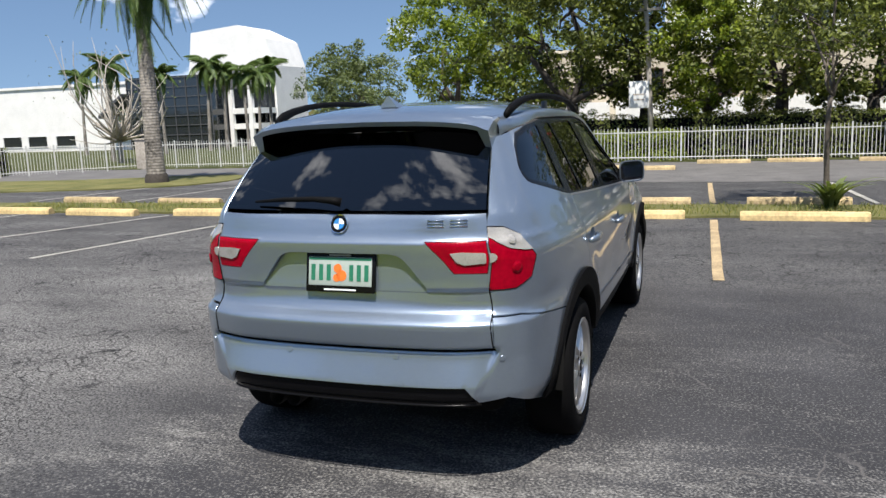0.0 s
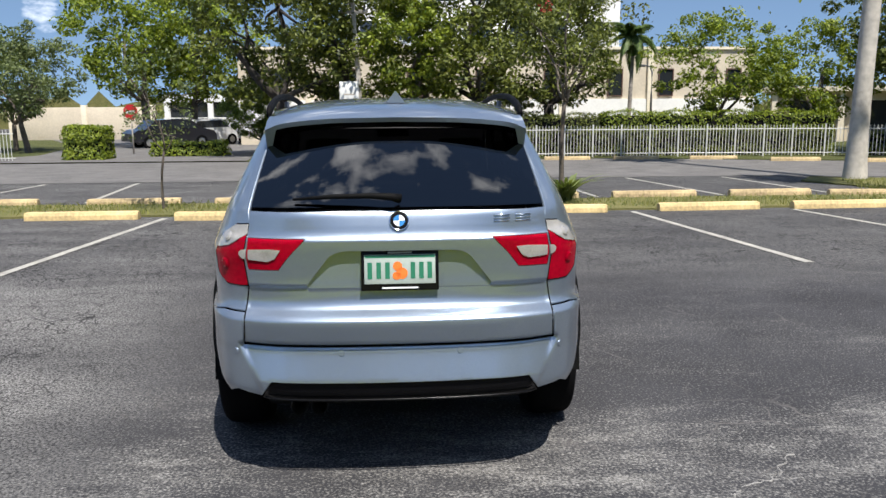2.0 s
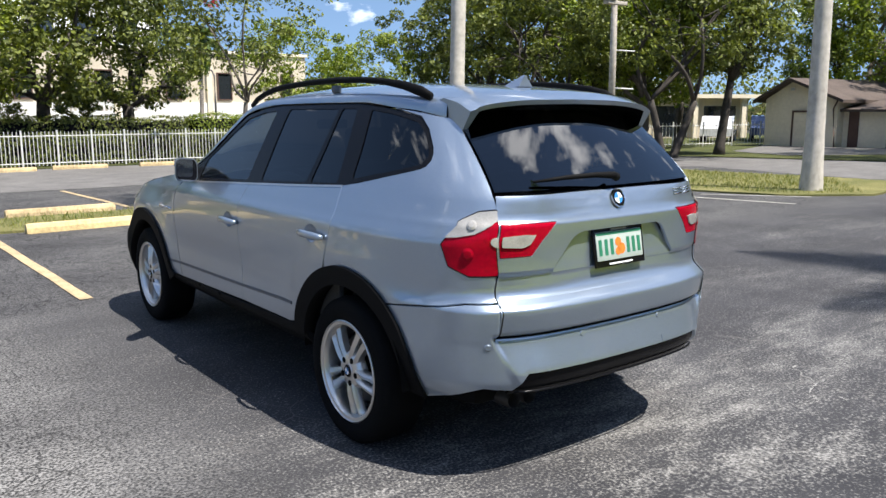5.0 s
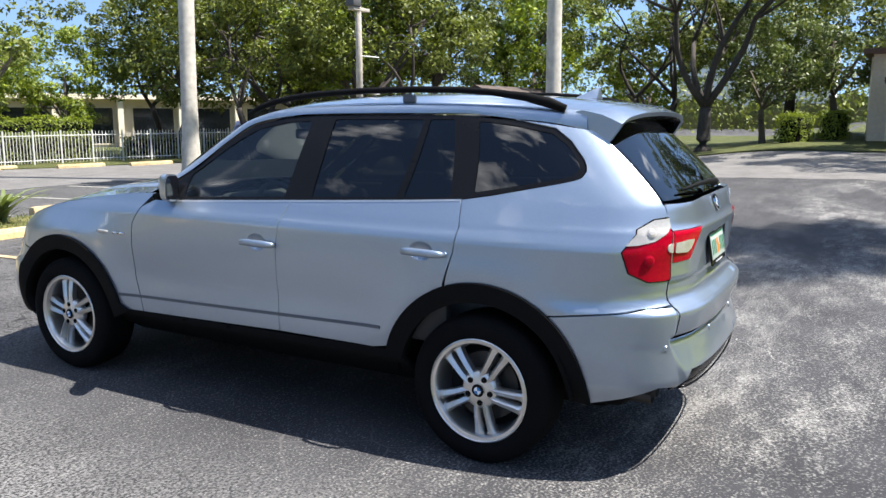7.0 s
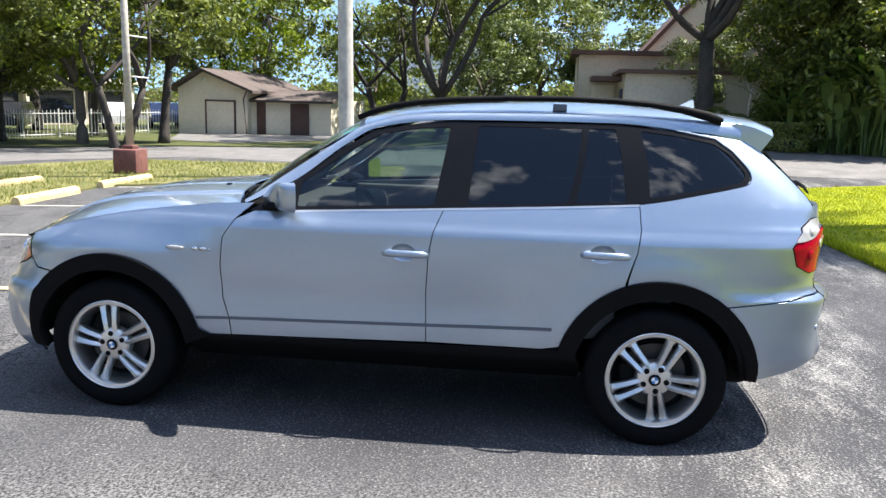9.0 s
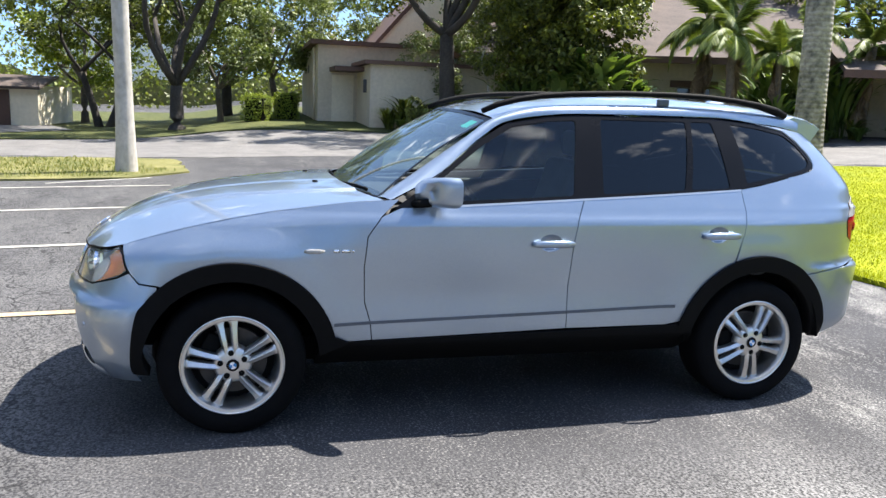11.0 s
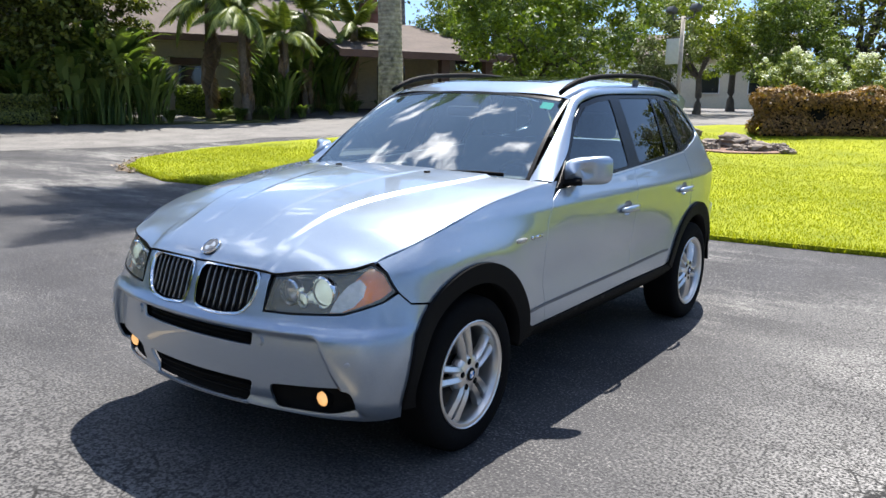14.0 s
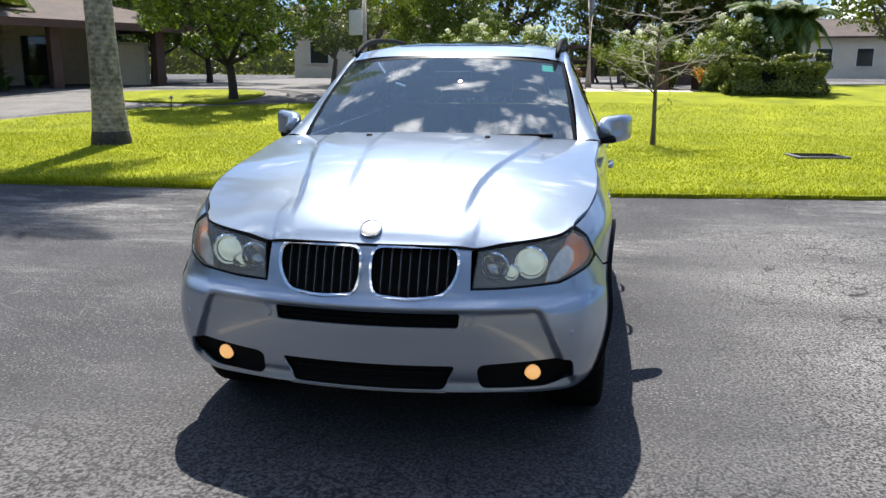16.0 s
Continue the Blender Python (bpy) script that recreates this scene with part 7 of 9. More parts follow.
for x, y in ((9.9, -13.4), (7.0, -14.2), (5.2, -15.4)):
    pl_ = thing("path_light", "small dark path light in the lawn", "path light", (x, y, float(ground_z(x, y)) + 0.05), group="path lights")
    part("stake", tube_mesh("stake", [(0, 0, -0.05), (0, 0, 0.26)], 0.012, BIN_GREY, 6), pl_)
    part("cap", lathe("cap", [(0.24, 0.07), (0.30, 0.03), (0.33, 0.005)], BIN_GREY, 12, "z"), pl_)
cv = thing("drain_cover", "dark metal drain cover set in the lawn", "drain cover", (-4.45, -7.5, float(ground_z(-4.45, -7.5)) + 0.05), 8)
part("frame", box("frame", (-0.42, -0.30, -0.06), (0.42, 0.30, 0.03), BIN_GREY, 0.01), cv)
for i in range(7):
    part("slot", box("slot", (-0.34, -0.24 + i * 0.075, 0.031), (0.34, -0.21 + i * 0.075, 0.036), DARK), cv)
lf = part("fallen_leaf", mesh_of("fallen_leaf", [(-0.045, 0, 0.006), (0, 0.028, 0.018), (0.05, 0.0, 0.008), (0, -0.028, 0.016)], [(0, 1, 2, 3)], ORANGE), None, "", pose(0.35, -2.35, 0.004, 0, 0, 20))
tagged(lf, "single dry orange leaf lying on the asphalt", "leaf")


def crack(x0, y0, x1, y1, seed):
    """A wandering crack with a pale crumbled edge."""
    rng = np.random.default_rng(seed)
    k = 26
    side = np.cumsum(rng.normal(0, 0.016, k + 1))
    side -= np.linspace(0, side[-1], k + 1)
    ln = math.hypot(x1 - x0, y1 - y0)
    nx, ny = -(y1 - y0) / ln, (x1 - x0) / ln
    path = [(x0 + (x1 - x0) * i / k + nx * side[i], y0 + (y1 - y0) * i / k + ny * side[i], -0.001) for i in range(k + 1)]
    ob = part("crack", tube_mesh("crack", path, [0.003 + 0.005 * rng.random() for _ in path], CRUMBLED, 6))
    return tagged(ob, "pale crumbling crack in the asphalt", "crack", kind="structure")


CRUMBLED = plain("crumbled_aggregate", (0.20, 0.195, 0.185), 0.9, grain=0.4, scale=80, bump=0.4)
crack(1.85, -0.70, 1.35, -1.08, 5)
crack(1.62, -1.02, 0.90, -1.78, 6)


def leaf_litter(edge, n, seed):
    """Dry leaves blown against the lawn's edge."""
    rng = np.random.default_rng(seed)
    seg = rng.integers(0, len(edge) - 1, n)
    f_ = rng.random(n)
    e = np.array(edge, float)
    xy = e[seg] * (1 - f_[:, None]) + e[seg + 1] * f_[:, None] + rng.normal(0, 0.10, (n, 2)) + [0.05, 0.08]
    pts = np.column_stack([xy, ground_z(xy[:, 0], xy[:, 1]) + rng.uniform(0.012, 0.05, n)])
    up = np.tile([0.0, 0.0, 1.0], (n, 1))
    return tagged(part("leaf_litter", quads_mesh("leaf_litter", leaves(rng, pts, 0.075, 0.0, 0.6, up), DEAD_FROND)), "dry brown leaves along the lawn edge", "leaf litter", kind="stuff")


leaf_litter([(10.4, -3.1), (11.3, -3.5), (12.5, -4.6), (13.2, -6.0)], 420, 301)


def street_lamp(x, y, h, turn, label):
    t = thing("street_lamp", label, "street lamp", (x, y, float(ground_z(x, y))), turn)
    part("shaft", tube_mesh("shaft", [(0, 0, -0.2), (0, 0, h * 0.6), (0, 0, h - 0.35), (0.12, 0, h - 0.08), (0.45, 0, h)], [0.07, 0.055, 0.045, 0.04, 0.035], BIN_GREY, 8), t)
    part("lamp_head", from_bm("lamp_head", box_bm((0.35, -0.12, h - 0.09), (0.85, 0.12, h + 0.04), 0.04), BIN_GREY, True), t, "dark lamp head")
    return t


street_lamp(13.9, 38.0, 4.1, 160, "dark curved street lamp before the beige building")
street_lamp(-8.6, 52.0, 9.6, 180, "tall pale street lamp beyond the entrance")
# stop sign at the entrance
sx_, sy_ = -10.6, 30.5
ss = thing("stop_sign", "red octagonal stop sign on a grey post", "road sign", (sx_, sy_, float(ground_z(sx_, sy_)) + 0.03), -12)
part("post", tube_mesh("post", [(0, 0, -0.1), (0, 0, 1.9)], 0.035, POLE_GREY, 8), ss)
part("plate", lathe("plate", [(-0.05, 0.0005), (-0.05, 0.33), (-0.035, 0.33)], plain("sign_red", (0.42, 0.02, 0.02), 0.4), 8, "y"), ss, "red octagon plate", pose(0, 0, 1.75, 0, 22.5, 0))
part("sign_bar", box("sign_bar", (-0.2, -0.056, 1.69), (0.2, -0.052, 1.81), FENCE_WHITE), ss)

# ---- buildings ----
def wall_box(name, lo, hi, mat, parent, label="", bevel=0.0):
    return part(name, box(name, lo, hi, mat, bevel), parent, label)


def window_in(parent, x0, z0, x1, z1, y, mat=None, frame=None, depth=0.08):
    """A framed pane let into a wall that faces -y."""
    w = part("window", box("window", (x0, y - 0.012, z0), (x1, y + 0.02, z1), mat or WINDOW_DARK), parent)
    fr = frame or BROWN
    for lo, hi in (((x0 - 0.06, y - depth, z0 - 0.06), (x1 + 0.06, y + 0.01, z0)), ((x0 - 0.06, y - depth, z1), (x1 + 0.06, y + 0.01, z1 + 0.06)),
                   ((x0 - 0.06, y - depth, z0), (x0, y + 0.01, z1)), ((x1, y - depth, z0), (x1 + 0.06, y + 0.01, z1))):
        part("frame", box("frame", lo, hi, fr), w)
    return w


def prism(name, outline, y0, y1, mat):
    """An upright outline in x and z, drawn out along y."""
    n = len(outline)
    v = [(x, y0, z) for x, z in outline] + [(x, y1, z) for x, z in outline]
    q = [tuple(range(n)), tuple(range(2 * n - 1, n - 1, -1))] + [(i, i + n, (i + 1) % n + n, (i + 1) % n) for i in range(n)]
    bm = bmesh.new()
    me = mesh_of("tmp", v, q, mat)
    bm.from_mesh(me)
    bpy.data.meshes.remove(me)
    return from_bm(name, bm, mat)


def roof_slab(name, a, b, c, d, thick, mat, parent):
    """A sloping slab over four corners."""
    v = [a, b, c, d] + [(q[0], q[1], q[2] - thick) for q in (a, b, c, d)]
    q = [(0, 1, 2, 3), (7, 6, 5, 4), (0, 4, 5, 1), (1, 5, 6, 2), (2, 6, 7, 3), (3, 7, 4, 0)]
    return part(name, mesh_of(name, v, q, mat), parent)


# white offices beyond the lot
off = thing("office_building", "white modern office building with a dark glass front", "building", (0, 60, -0.75))
wall_box("wall", (-82, -0.0, -0.3), (-51.4, 20, 6.2), STUCCO_WHITE, off)
wall_box("parapet", (-82.1, -0.15, 6.2), (-51.3, 0.3, 6.45), STUCCO_WHITE, off)
for x in (-68.5, -65.2, -61.6):
    window_in(off, x, 0.5, x + 2.4, 1.5, -0.01, frame=STUCCO_WHITE)
part("tower", prism("tower", [(-47.6, -0.3), (-38.6, -0.3), (-38.6, 7.4), (-39.4, 9.9), (-42.4, 11.3), (-47.6, 10.9), (-48.2, 7.0)], 4, 10, STUCCO_WHITE), off, "white sloped tower block")
wall_box("glass_front", (-51.2, -1.5, -0.3), (-42.0, 12, 6.6), WINDOW_DARK, off, "dark glass curtain wall")
for i in range(8):
    z = 0.4 + i * 0.86
    wall_box("mullion", (-51.25, -1.58, z), (-41.95, -1.5, z + 0.07), BIN_GREY, off)
for i in range(8):
    x = -51.2 + i * 1.31
    wall_box("mullion", (x - 0.035, -1.57, -0.3), (x + 0.035, -1.5, 6.6), BIN_GREY, off)
part("canopy", prism("canopy", [(-54.0, 3.3), (-51.2, 5.2), (-51.2, 4.9), (-54.0, 3.0)], -2.4, 2.0, BIN_GREY), off)
for z in (1.6, 3.0):
    wall_box("column", (-41.9 + 1.5 * (z - 1.6), 0.9, -0.3), (-41.5 + 1.5 * (z - 1.6), 1.3, 5.2), STUCCO_WHITE, off)
    wall_box("balcony", (-41.9, 1.0, z), (-38.7, 4.0, z + 0.5), STUCCO_WHITE, off)
wall_box("window_band", (-41.9, 3.9, 0.3), (-38.8, 4.05, 5.4), WINDOW_DARK, off)
# two-storey building behind the trees
bb = thing("apartment_building", "two-storey beige building behind trees with white bands", "building", (0, 41, -0.55))
wall_box("wall", (-8, 0, -0.3), (20.8, 14, 5.15), STUCCO_BEIGE, bb)
wall_box("band", (-8.05, -0.10, 0.75), (20.85, 0.02, 2.45), STUCCO_WHITE, bb, "white wall band")
wall_box("parapet", (-8.1, -0.12, 5.15), (20.9, 0.3, 5.30), STUCCO_CREAM, bb)
for x in (-6.2, -2.4, 1.2, 5.0, 8.8, 12.4, 15.3, 19.2):
    window_in(bb, x, 2.65, x + 0.75, 4.05, -0.01)
for i in range(17):
    if i not in (5, 15):
        wall_box("sign_bar", (7.2 + 0.215 * i, -0.115, 2.02), (7.33 + 0.215 * i, -0.10, 2.24), POLE_GREY, bb)
for x in (-6.8, -1.0, 4.6, 10.4, 15.6):
    wall_box("shop_front", (x, -0.03, -0.2), (x + 4.2, 0.01, 0.7), WINDOW_DARK, bb)
for x in (-4.4, 3.2, 9.6, 14.6):
    wall_box("pilaster", (x, -0.2, -0.3), (x + 0.3, 0.02, 5.15), STUCCO_CREAM, bb)
tl_ = thing("tall_building", "pale high block behind the trees", "building", (6, 62, -0.7))
wall_box("wall", (-9, 0, 0), (13, 12, 13.0), STUCCO_WHITE, tl_)
for fz in range(4):
    for i in range(7):
        window_in(tl_, -8 + i * 3, 1.4 + fz * 3, -6.4 + i * 3, 2.9 + fz * 3, -0.01, frame=STUCCO_WHITE)
ga = thing("parking_building", "low white parking building far behind the lot", "building", (-14, 62, -0.8))
ga.scale = (1, 1, 0.72)
for z in (0.0, 2.5):
    wall_box("deck", (-3.7, 0, z + 1.3), (14, 16, z + 2.1), STUCCO_WHITE, ga)
wall_box("dark_bay", (-3.5, 0.4, 0), (13.8, 15, 4.2), WINDOW_DARK, ga)
for i in range(6):
    wall_box("column", (-3.6 + i * 3.4, -0.05, -0.2), (-3.2 + i * 3.4, 0.3, 4.6), STUCCO_WHITE, ga)
fw = thing("garden_wall", "long low beige wall beyond the entrance", "wall", (-24, 55, float(ground_z(-24, 55))), kind="structure")
part("wall", box("wall", (-2.5, 0, -0.3), (7.5, 0.25, 2.3), STUCCO_BEIGE, 0.02), fw)
for x in (-2.5, 2.5, 7.2):
    part("pier", box("pier", (x, -0.1, -0.3), (x + 0.35, 0.35, 2.45), STUCCO_CREAM, 0.02), fw)
# low buildings to the east, behind the fence
lb = thing("low_building", "long low beige building with dark bays behind the parked cars", "building", (34, 34, -0.45), -28)
wall_box("wall", (-14, 0, -0.3), (14, 8, 2.7), STUCCO_BEIGE, lb)
for i in range(9):
    wall_box("column", (-13.9 + 3.4 * i, -0.5, -0.3), (-13.6 + 3.4 * i, -0.2, 2.7), STUCCO_CREAM, lb)
wall_box("eave", (-14.5, -0.7, 2.7), (14.5, 8.5, 2.95), STUCCO_CREAM, lb)
for i in range(8):
    window_in(lb, -13.0 + i * 3.4, 0.2, -10.7 + i * 3.4, 2.2, -0.01, frame=STUCCO_BEIGE)
# garage house: gable end and side wall
hz = float(ground_z(32.5, 15))
gh = thing("garage_house", "cream stucco garage with a brown shingle roof", "house", (32.94, 18.0, hz - 0.02), -94)
gh.scale = (1.1, 1.0, 1.09)
wall_box("wall", (-0.15, 0, -0.3), (3.1, 7.5, 2.0), STUCCO_CREAM, gh)
part("gable", prism("gable", [(-0.15, 2.0), (3.1, 2.0), (1.10, 2.74)], 0, 7.5, STUCCO_CREAM), gh)
roof_slab("roof", (-0.55, -0.4, 1.98), (1.10, -0.4, 2.88), (1.10, 7.9, 2.88), (-0.55, 7.9, 1.98), 0.12, ROOF_BROWN, gh)
roof_slab("roof", (1.10, -0.4, 2.88), (3.5, -0.4, 1.95), (3.5, 7.9, 1.95), (1.10, 7.9, 2.88), 0.12, ROOF_BROWN, gh)
gd = wall_box("garage_door", (1.22, -0.05, 0.0), (2.50, 0.02, 1.45), STUCCO_CREAM, gh, "cream garage door in a brown frame")
for lo, hi in (((1.15, -0.08, 0), (1.22, 0.02, 1.53)), ((2.50, -0.08, 0), (2.57, 0.02, 1.53)), ((1.15, -0.08, 1.45), (2.57, 0.02, 1.53))):
    part("frame", box("frame", lo, hi, BROWN), gd)
for i in range(1, 4):
    part("panel_line", box("panel_line", (1.22, -0.056, 0.36 * i), (2.50, -0.05, 0.36 * i + 0.006), STUCCO_BEIGE), gd)
wall_box("wing_wall", (3.1, 0.5, -0.3), (6.75, 6.0, 1.62), STUCCO_CREAM, gh)
roof_slab("roof", (3.0, 0.15, 1.58), (6.9, 0.15, 1.58), (6.9, 3.2, 2.05), (3.0, 3.2, 2.05), 0.1, ROOF_BROWN, gh)
part("door", box("door", (3.35, 0.44, 0.0), (3.75, 0.52, 1.5), BROWN), gh, "brown door")
part("door", box("door", (4.9, 0.44, 0.0), (5.75, 0.52, 1.45), BROWN), gh, "brown double door")
part("wall_lamp", box("wall_lamp", (1.03, -0.12, 2.35), (1.17, 0, 2.47), FENCE_WHITE, 0.02), gh)
part("downpipe", tube_mesh("downpipe", [(3.1, -0.05, 1.95), (2.95, -0.08, 1.6), (3.08, -0.06, 0.0)], 0.03, BROWN, 6), gh)

# beige hall: low wing with flat roofs
az = 0.58
an = thing("hall_annex", "beige stucco hall wing with flat brown-edged roofs", "building", (25.72, -2.31, az), -91)
wall_box("front_wall", (0, 0, -0.4), (11.0, 5, 2.30), STUCCO_BEIGE, an)
wall_box("fascia", (-0.25, -0.30, 2.30), (11.2, 5, 2.44), BROWN, an)
wall_box("back_wall", (-1.62, 3.73, -0.4), (11.0, 13, 3.15), STUCCO_BEIGE, an)
for yy in (5.2, 8.4):
    wall_box("vent", (-1.65, yy, 2.1), (-1.61, yy + 0.4, 2.45), BIN_GREY, an)
wall_box("fascia", (-1.95, 3.38, 3.15), (11.2, 13.2, 3.32), BROWN, an)
wall_box("porch_roof", (-1.15, 1.6, 2.06), (0.0, 3.73, 2.24), BROWN, an)
part("door", box("door", (-1.05, 3.65, -0.1), (-0.15, 3.74, 1.95), STUCCO_CREAM), an, "beige door in the porch")
part("wall_lamp", box("wall_lamp", (-0.12, 0.9, 1.25), (0.02, 1.1, 1.75), BIN_GREY, 0.02), an)
part("downpipe", tube_mesh("downpipe", [(-1.68, 4.9, 3.1), (-1.68, 4.9, 0.0)], 0.05, STUCCO_CREAM, 6), an)
part("upper_wall", prism("upper_wall", [(1.2, 3.32), (11.0, 3.32), (11.0, 8.6), (4.2, 6.6), (2.6, 4.9)], 7.0, 14.0, STUCCO_CREAM), an, "pale sloping upper wall")
part("upper_coping", prism("upper_coping", [(1.2, 3.32), (2.6, 4.9), (4.2, 6.6), (11.0, 8.6), (11.0, 8.75), (4.1, 6.76), (2.45, 5.0), (1.0, 3.32)], 6.9, 14.0, BROWN), an)
wall_box("pier", (4.6, 4.2, 2.4), (5.1, 5.2, 4.1), STUCCO_WHITE, an)
# main hall with the long shingle roof
mz = float(ground_z(20, -13)) + 0.0
mh = thing("main_hall", "beige hall with a long brown shingle roof and dark porch", "building", (24.0, -6.6, mz), math.degrees(math.atan2(-15.2, -8.9)))
wall_box("wall", (-2.0, 4.0, -0.5), (12.2, 16, 3.05), STUCCO_BEIGE, mh)
wall_box("wall", (12.2, 3.4, -0.5), (18.0, 12, 2.6), STUCCO_BEIGE, mh)
roof_slab("roof", (-2.8, 2.9, 3.10), (12.6, 2.9, 3.10), (12.0, 11.0, 6.3), (-2.2, 11.0, 6.3), 0.16, ROOF_BROWN, mh)
roof_slab("roof", (-2.2, 11.0, 6.3), (12.0, 11.0, 6.3), (12.6, 18.0, 3.10), (-2.8, 18.0, 3.10), 0.16, ROOF_BROWN, mh)
wall_box("fascia", (-2.85, 2.80, 2.84), (12.65, 2.95, 3.08), BROWN, mh)
roof_slab("porch_roof", (11.6, -0.7, 2.60), (18.9, -0.7, 2.60), (16.6, 5.0, 4.05), (11.6, 5.0, 4.05), 0.16, ROOF_BROWN, mh)
roof_slab("porch_roof", (11.6, 5.0, 4.05), (16.6, 5.0, 4.05), (18.9, 10.6, 2.60), (11.6, 10.6, 2.60), 0.16, ROOF_BROWN, mh)
part("porch_hip", mesh_of("porch_hip", [(18.9, -0.7, 2.60), (18.9, 10.6, 2.60), (16.6, 5.0, 4.05), (18.9, -0.7, 2.44), (18.9, 10.6, 2.44), (16.6, 5.0, 3.89)], [(0, 1, 2), (5, 4, 3), (0, 3, 4, 1), (1, 4, 5, 2), (2, 5, 3, 0)], ROOF_BROWN), mh)
wall_box("fascia", (11.55, -0.78, 2.34), (18.95, -0.62, 2.58), BROWN, mh)
for x in (13.8, 15.7, 17.6):
    wall_box("porch_post", (x, -0.35, -0.5), (x + 0.34, 0.0, 2.5), BROWN, mh, "brown porch post")
wall_box("porch_wall", (14.4, 3.30, -0.3), (15.6, 3.4, 2.2), WINDOW_DARK, mh)
wall_box("side_wall", (15.9, 0.9, -0.5), (18.0, 1.1, 2.0), STUCCO_BEIGE, mh)
part("door", box("door", (6.5, 3.9, -0.3), (7.7, 4.02, 1.95), WINDOW_DARK), mh, "dark glazed entrance door")
wall_box("door_head", (6.2, 3.82, 1.98), (8.0, 4.02, 2.25), BROWN, mh)
wall_box("panel", (16.1, 0.86, 0.1), (17.8, 0.9, 1.9), STUCCO_CREAM, mh, "pale panel in the porch wall")
ch = part("chimney", box("chimney", (15.7, 8.9, 3.2), (16.6, 9.8, 5.35), BRICK_RED, 0.02), mh, "red brick chimney")
part("chimney_cap", box("chimney_cap", (15.6, 8.8, 4.95), (16.7, 9.9, 5.08), BRICK_RED), ch)
part("chimney_pot", box("chimney_pot", (15.9, 9.1, 5.35), (16.4, 9.6, 5.70), BRICK_RED, 0.02), ch)
upper = thing("hall_tower", "pale beige upper hall wall behind trees", "building", (31, -12, 0.6), -120)
wall_box("wall", (-4, 0, 0), (4, 6, 6.6), STUCCO_BEIGE, upper)
wall_box("fascia", (-4.2, -0.2, 6.6), (4.2, 6.2, 6.8), BROWN, upper)
# houses far behind the lawn
for x, y, turn, w in ((13.0, -44, 195, 9), (-22, -60, 170, 16)):
    z = float(ground_z(x, y))
    hs = thing("far_house", "pale house far behind the trees", "house", (x, y, z), turn)
    wall_box("wall", (-w / 2, 0, -0.3), (w / 2, 7, 3.2), STUCCO_CREAM, hs)
    roof_slab("roof", (-w / 2 - 0.5, -0.6, 3.1), (w / 2 + 0.5, -0.6, 3.1), (w / 2 + 0.5, 3.5, 4.6), (-w / 2 - 0.5, 3.5, 4.6), 0.14, ROOF_BROWN, hs)
    for i in range(int(w // 3)):
        window_in(hs, -w / 2 + 1 + i * 2.8, 0.9, -w / 2 + 2.1 + i * 2.8, 2.2, -0.01, frame=STUCCO_WHITE)
for x, y, s in ((115, 14, 1.0), (52, -95, 0.9)):
    fb = thing("far_tower", "distant pale blue-grey office block", "building", (x, y, 0.5), 90 if x > 80 else 180)
    wall_box("wall", (-9, 0, 0), (9, 12, 11.5 * s), STUCCO_WHITE, fb)
    for k in range(5):
        wall_box("window_band", (-8.6, -0.06, 1.2 + 2.0 * k), (8.6, 0.02, 2.2 + 2.0 * k), WINDOW_DARK, fb)


# far parked cars
def parked_car(colour, label):
    m = plain("car_paint", colour, 0.3, 0.3, coat=1.0)
    t = thing("parked_car", label, "car", group="cars parked far off")
    side = [(-2.2, 0.35), (-2.15, 0.75), (-1.9, 0.92), (-1.5, 0.95), (-0.95, 1.42), (0.75, 1.45), (1.45, 0.98), (2.05, 0.85), (2.2, 0.6), (2.2, 0.32)]
    me = prism("body", side, -0.85, 0.85, m)
    part("body", me, t)
    win = [(-1.3, 0.97), (-0.88, 1.34), (0.70, 1.37), (1.22, 0.99)]
    part("window", prism("window", win, -0.862, 0.862, WINDOW_DARK), t)
    for x in (-1.35, 1.35):
        for y in (-0.80, 0.80):
            w = part("wheel", lathe("wheel", [(-0.1, 0.18), (-0.1, 0.31), (0.1, 0.31), (0.1, 0.18)], RUBBER, 20, "y"), t, m=Matrix.Translation((x, y, 0.31)))
            part("hubcap", lathe("hubcap", [(-0.07, 0.19), (-0.09, 0.1), (-0.09, 0.001), (0.09, 0.001), (0.09, 0.1), (0.07, 0.19)], ALLOY, 16, "y"), w)
    for y in (-0.6, 0.6):
        part("headlight", box("headlight", (2.12, y - 0.18, 0.62), (2.215, y + 0.18, 0.76), CLEAR_LENS, 0.02), t)
    return t


black_car = parked_car((0.02, 0.02, 0.025), "black car parked far off beside a white building")
white_car = parked_car((0.75, 0.75, 0.75), "white car parked far off beside a white building")
blue_car = parked_car((0.06, 0.08, 0.16), "dark blue car parked behind the fence")
for ob, x, y, a in ((black_car, -11.2, 38.6, 35), (white_car, -10.2, 41.5, 50), (blue_car, -8.0, 45.4, 100)):
    ob.matrix_basis = pose(x, y, float(ground_z(x, y)) + 0.03, 0, 0, a)
for ob, x, y, a in ((blue_car, 26, 25, 20), (white_car, 28.8, 26.5, 20), (black_car, 31.5, 26, 20), (white_car, 38, 24, 30), (blue_car, 41, 22.8, 30), (white_car, 5.0, 29.5, 90), (black_car, 9, 29.5, 90), (white_car, -27, -58, 20), (blue_car, -33, -57, 20), (black_car, 12, 29.4, 90), (blue_car, 2, 29.5, 90)):
    copy_thing(ob, pose(x, y, float(ground_z(x, y)) + 0.03, 0, 0, a))

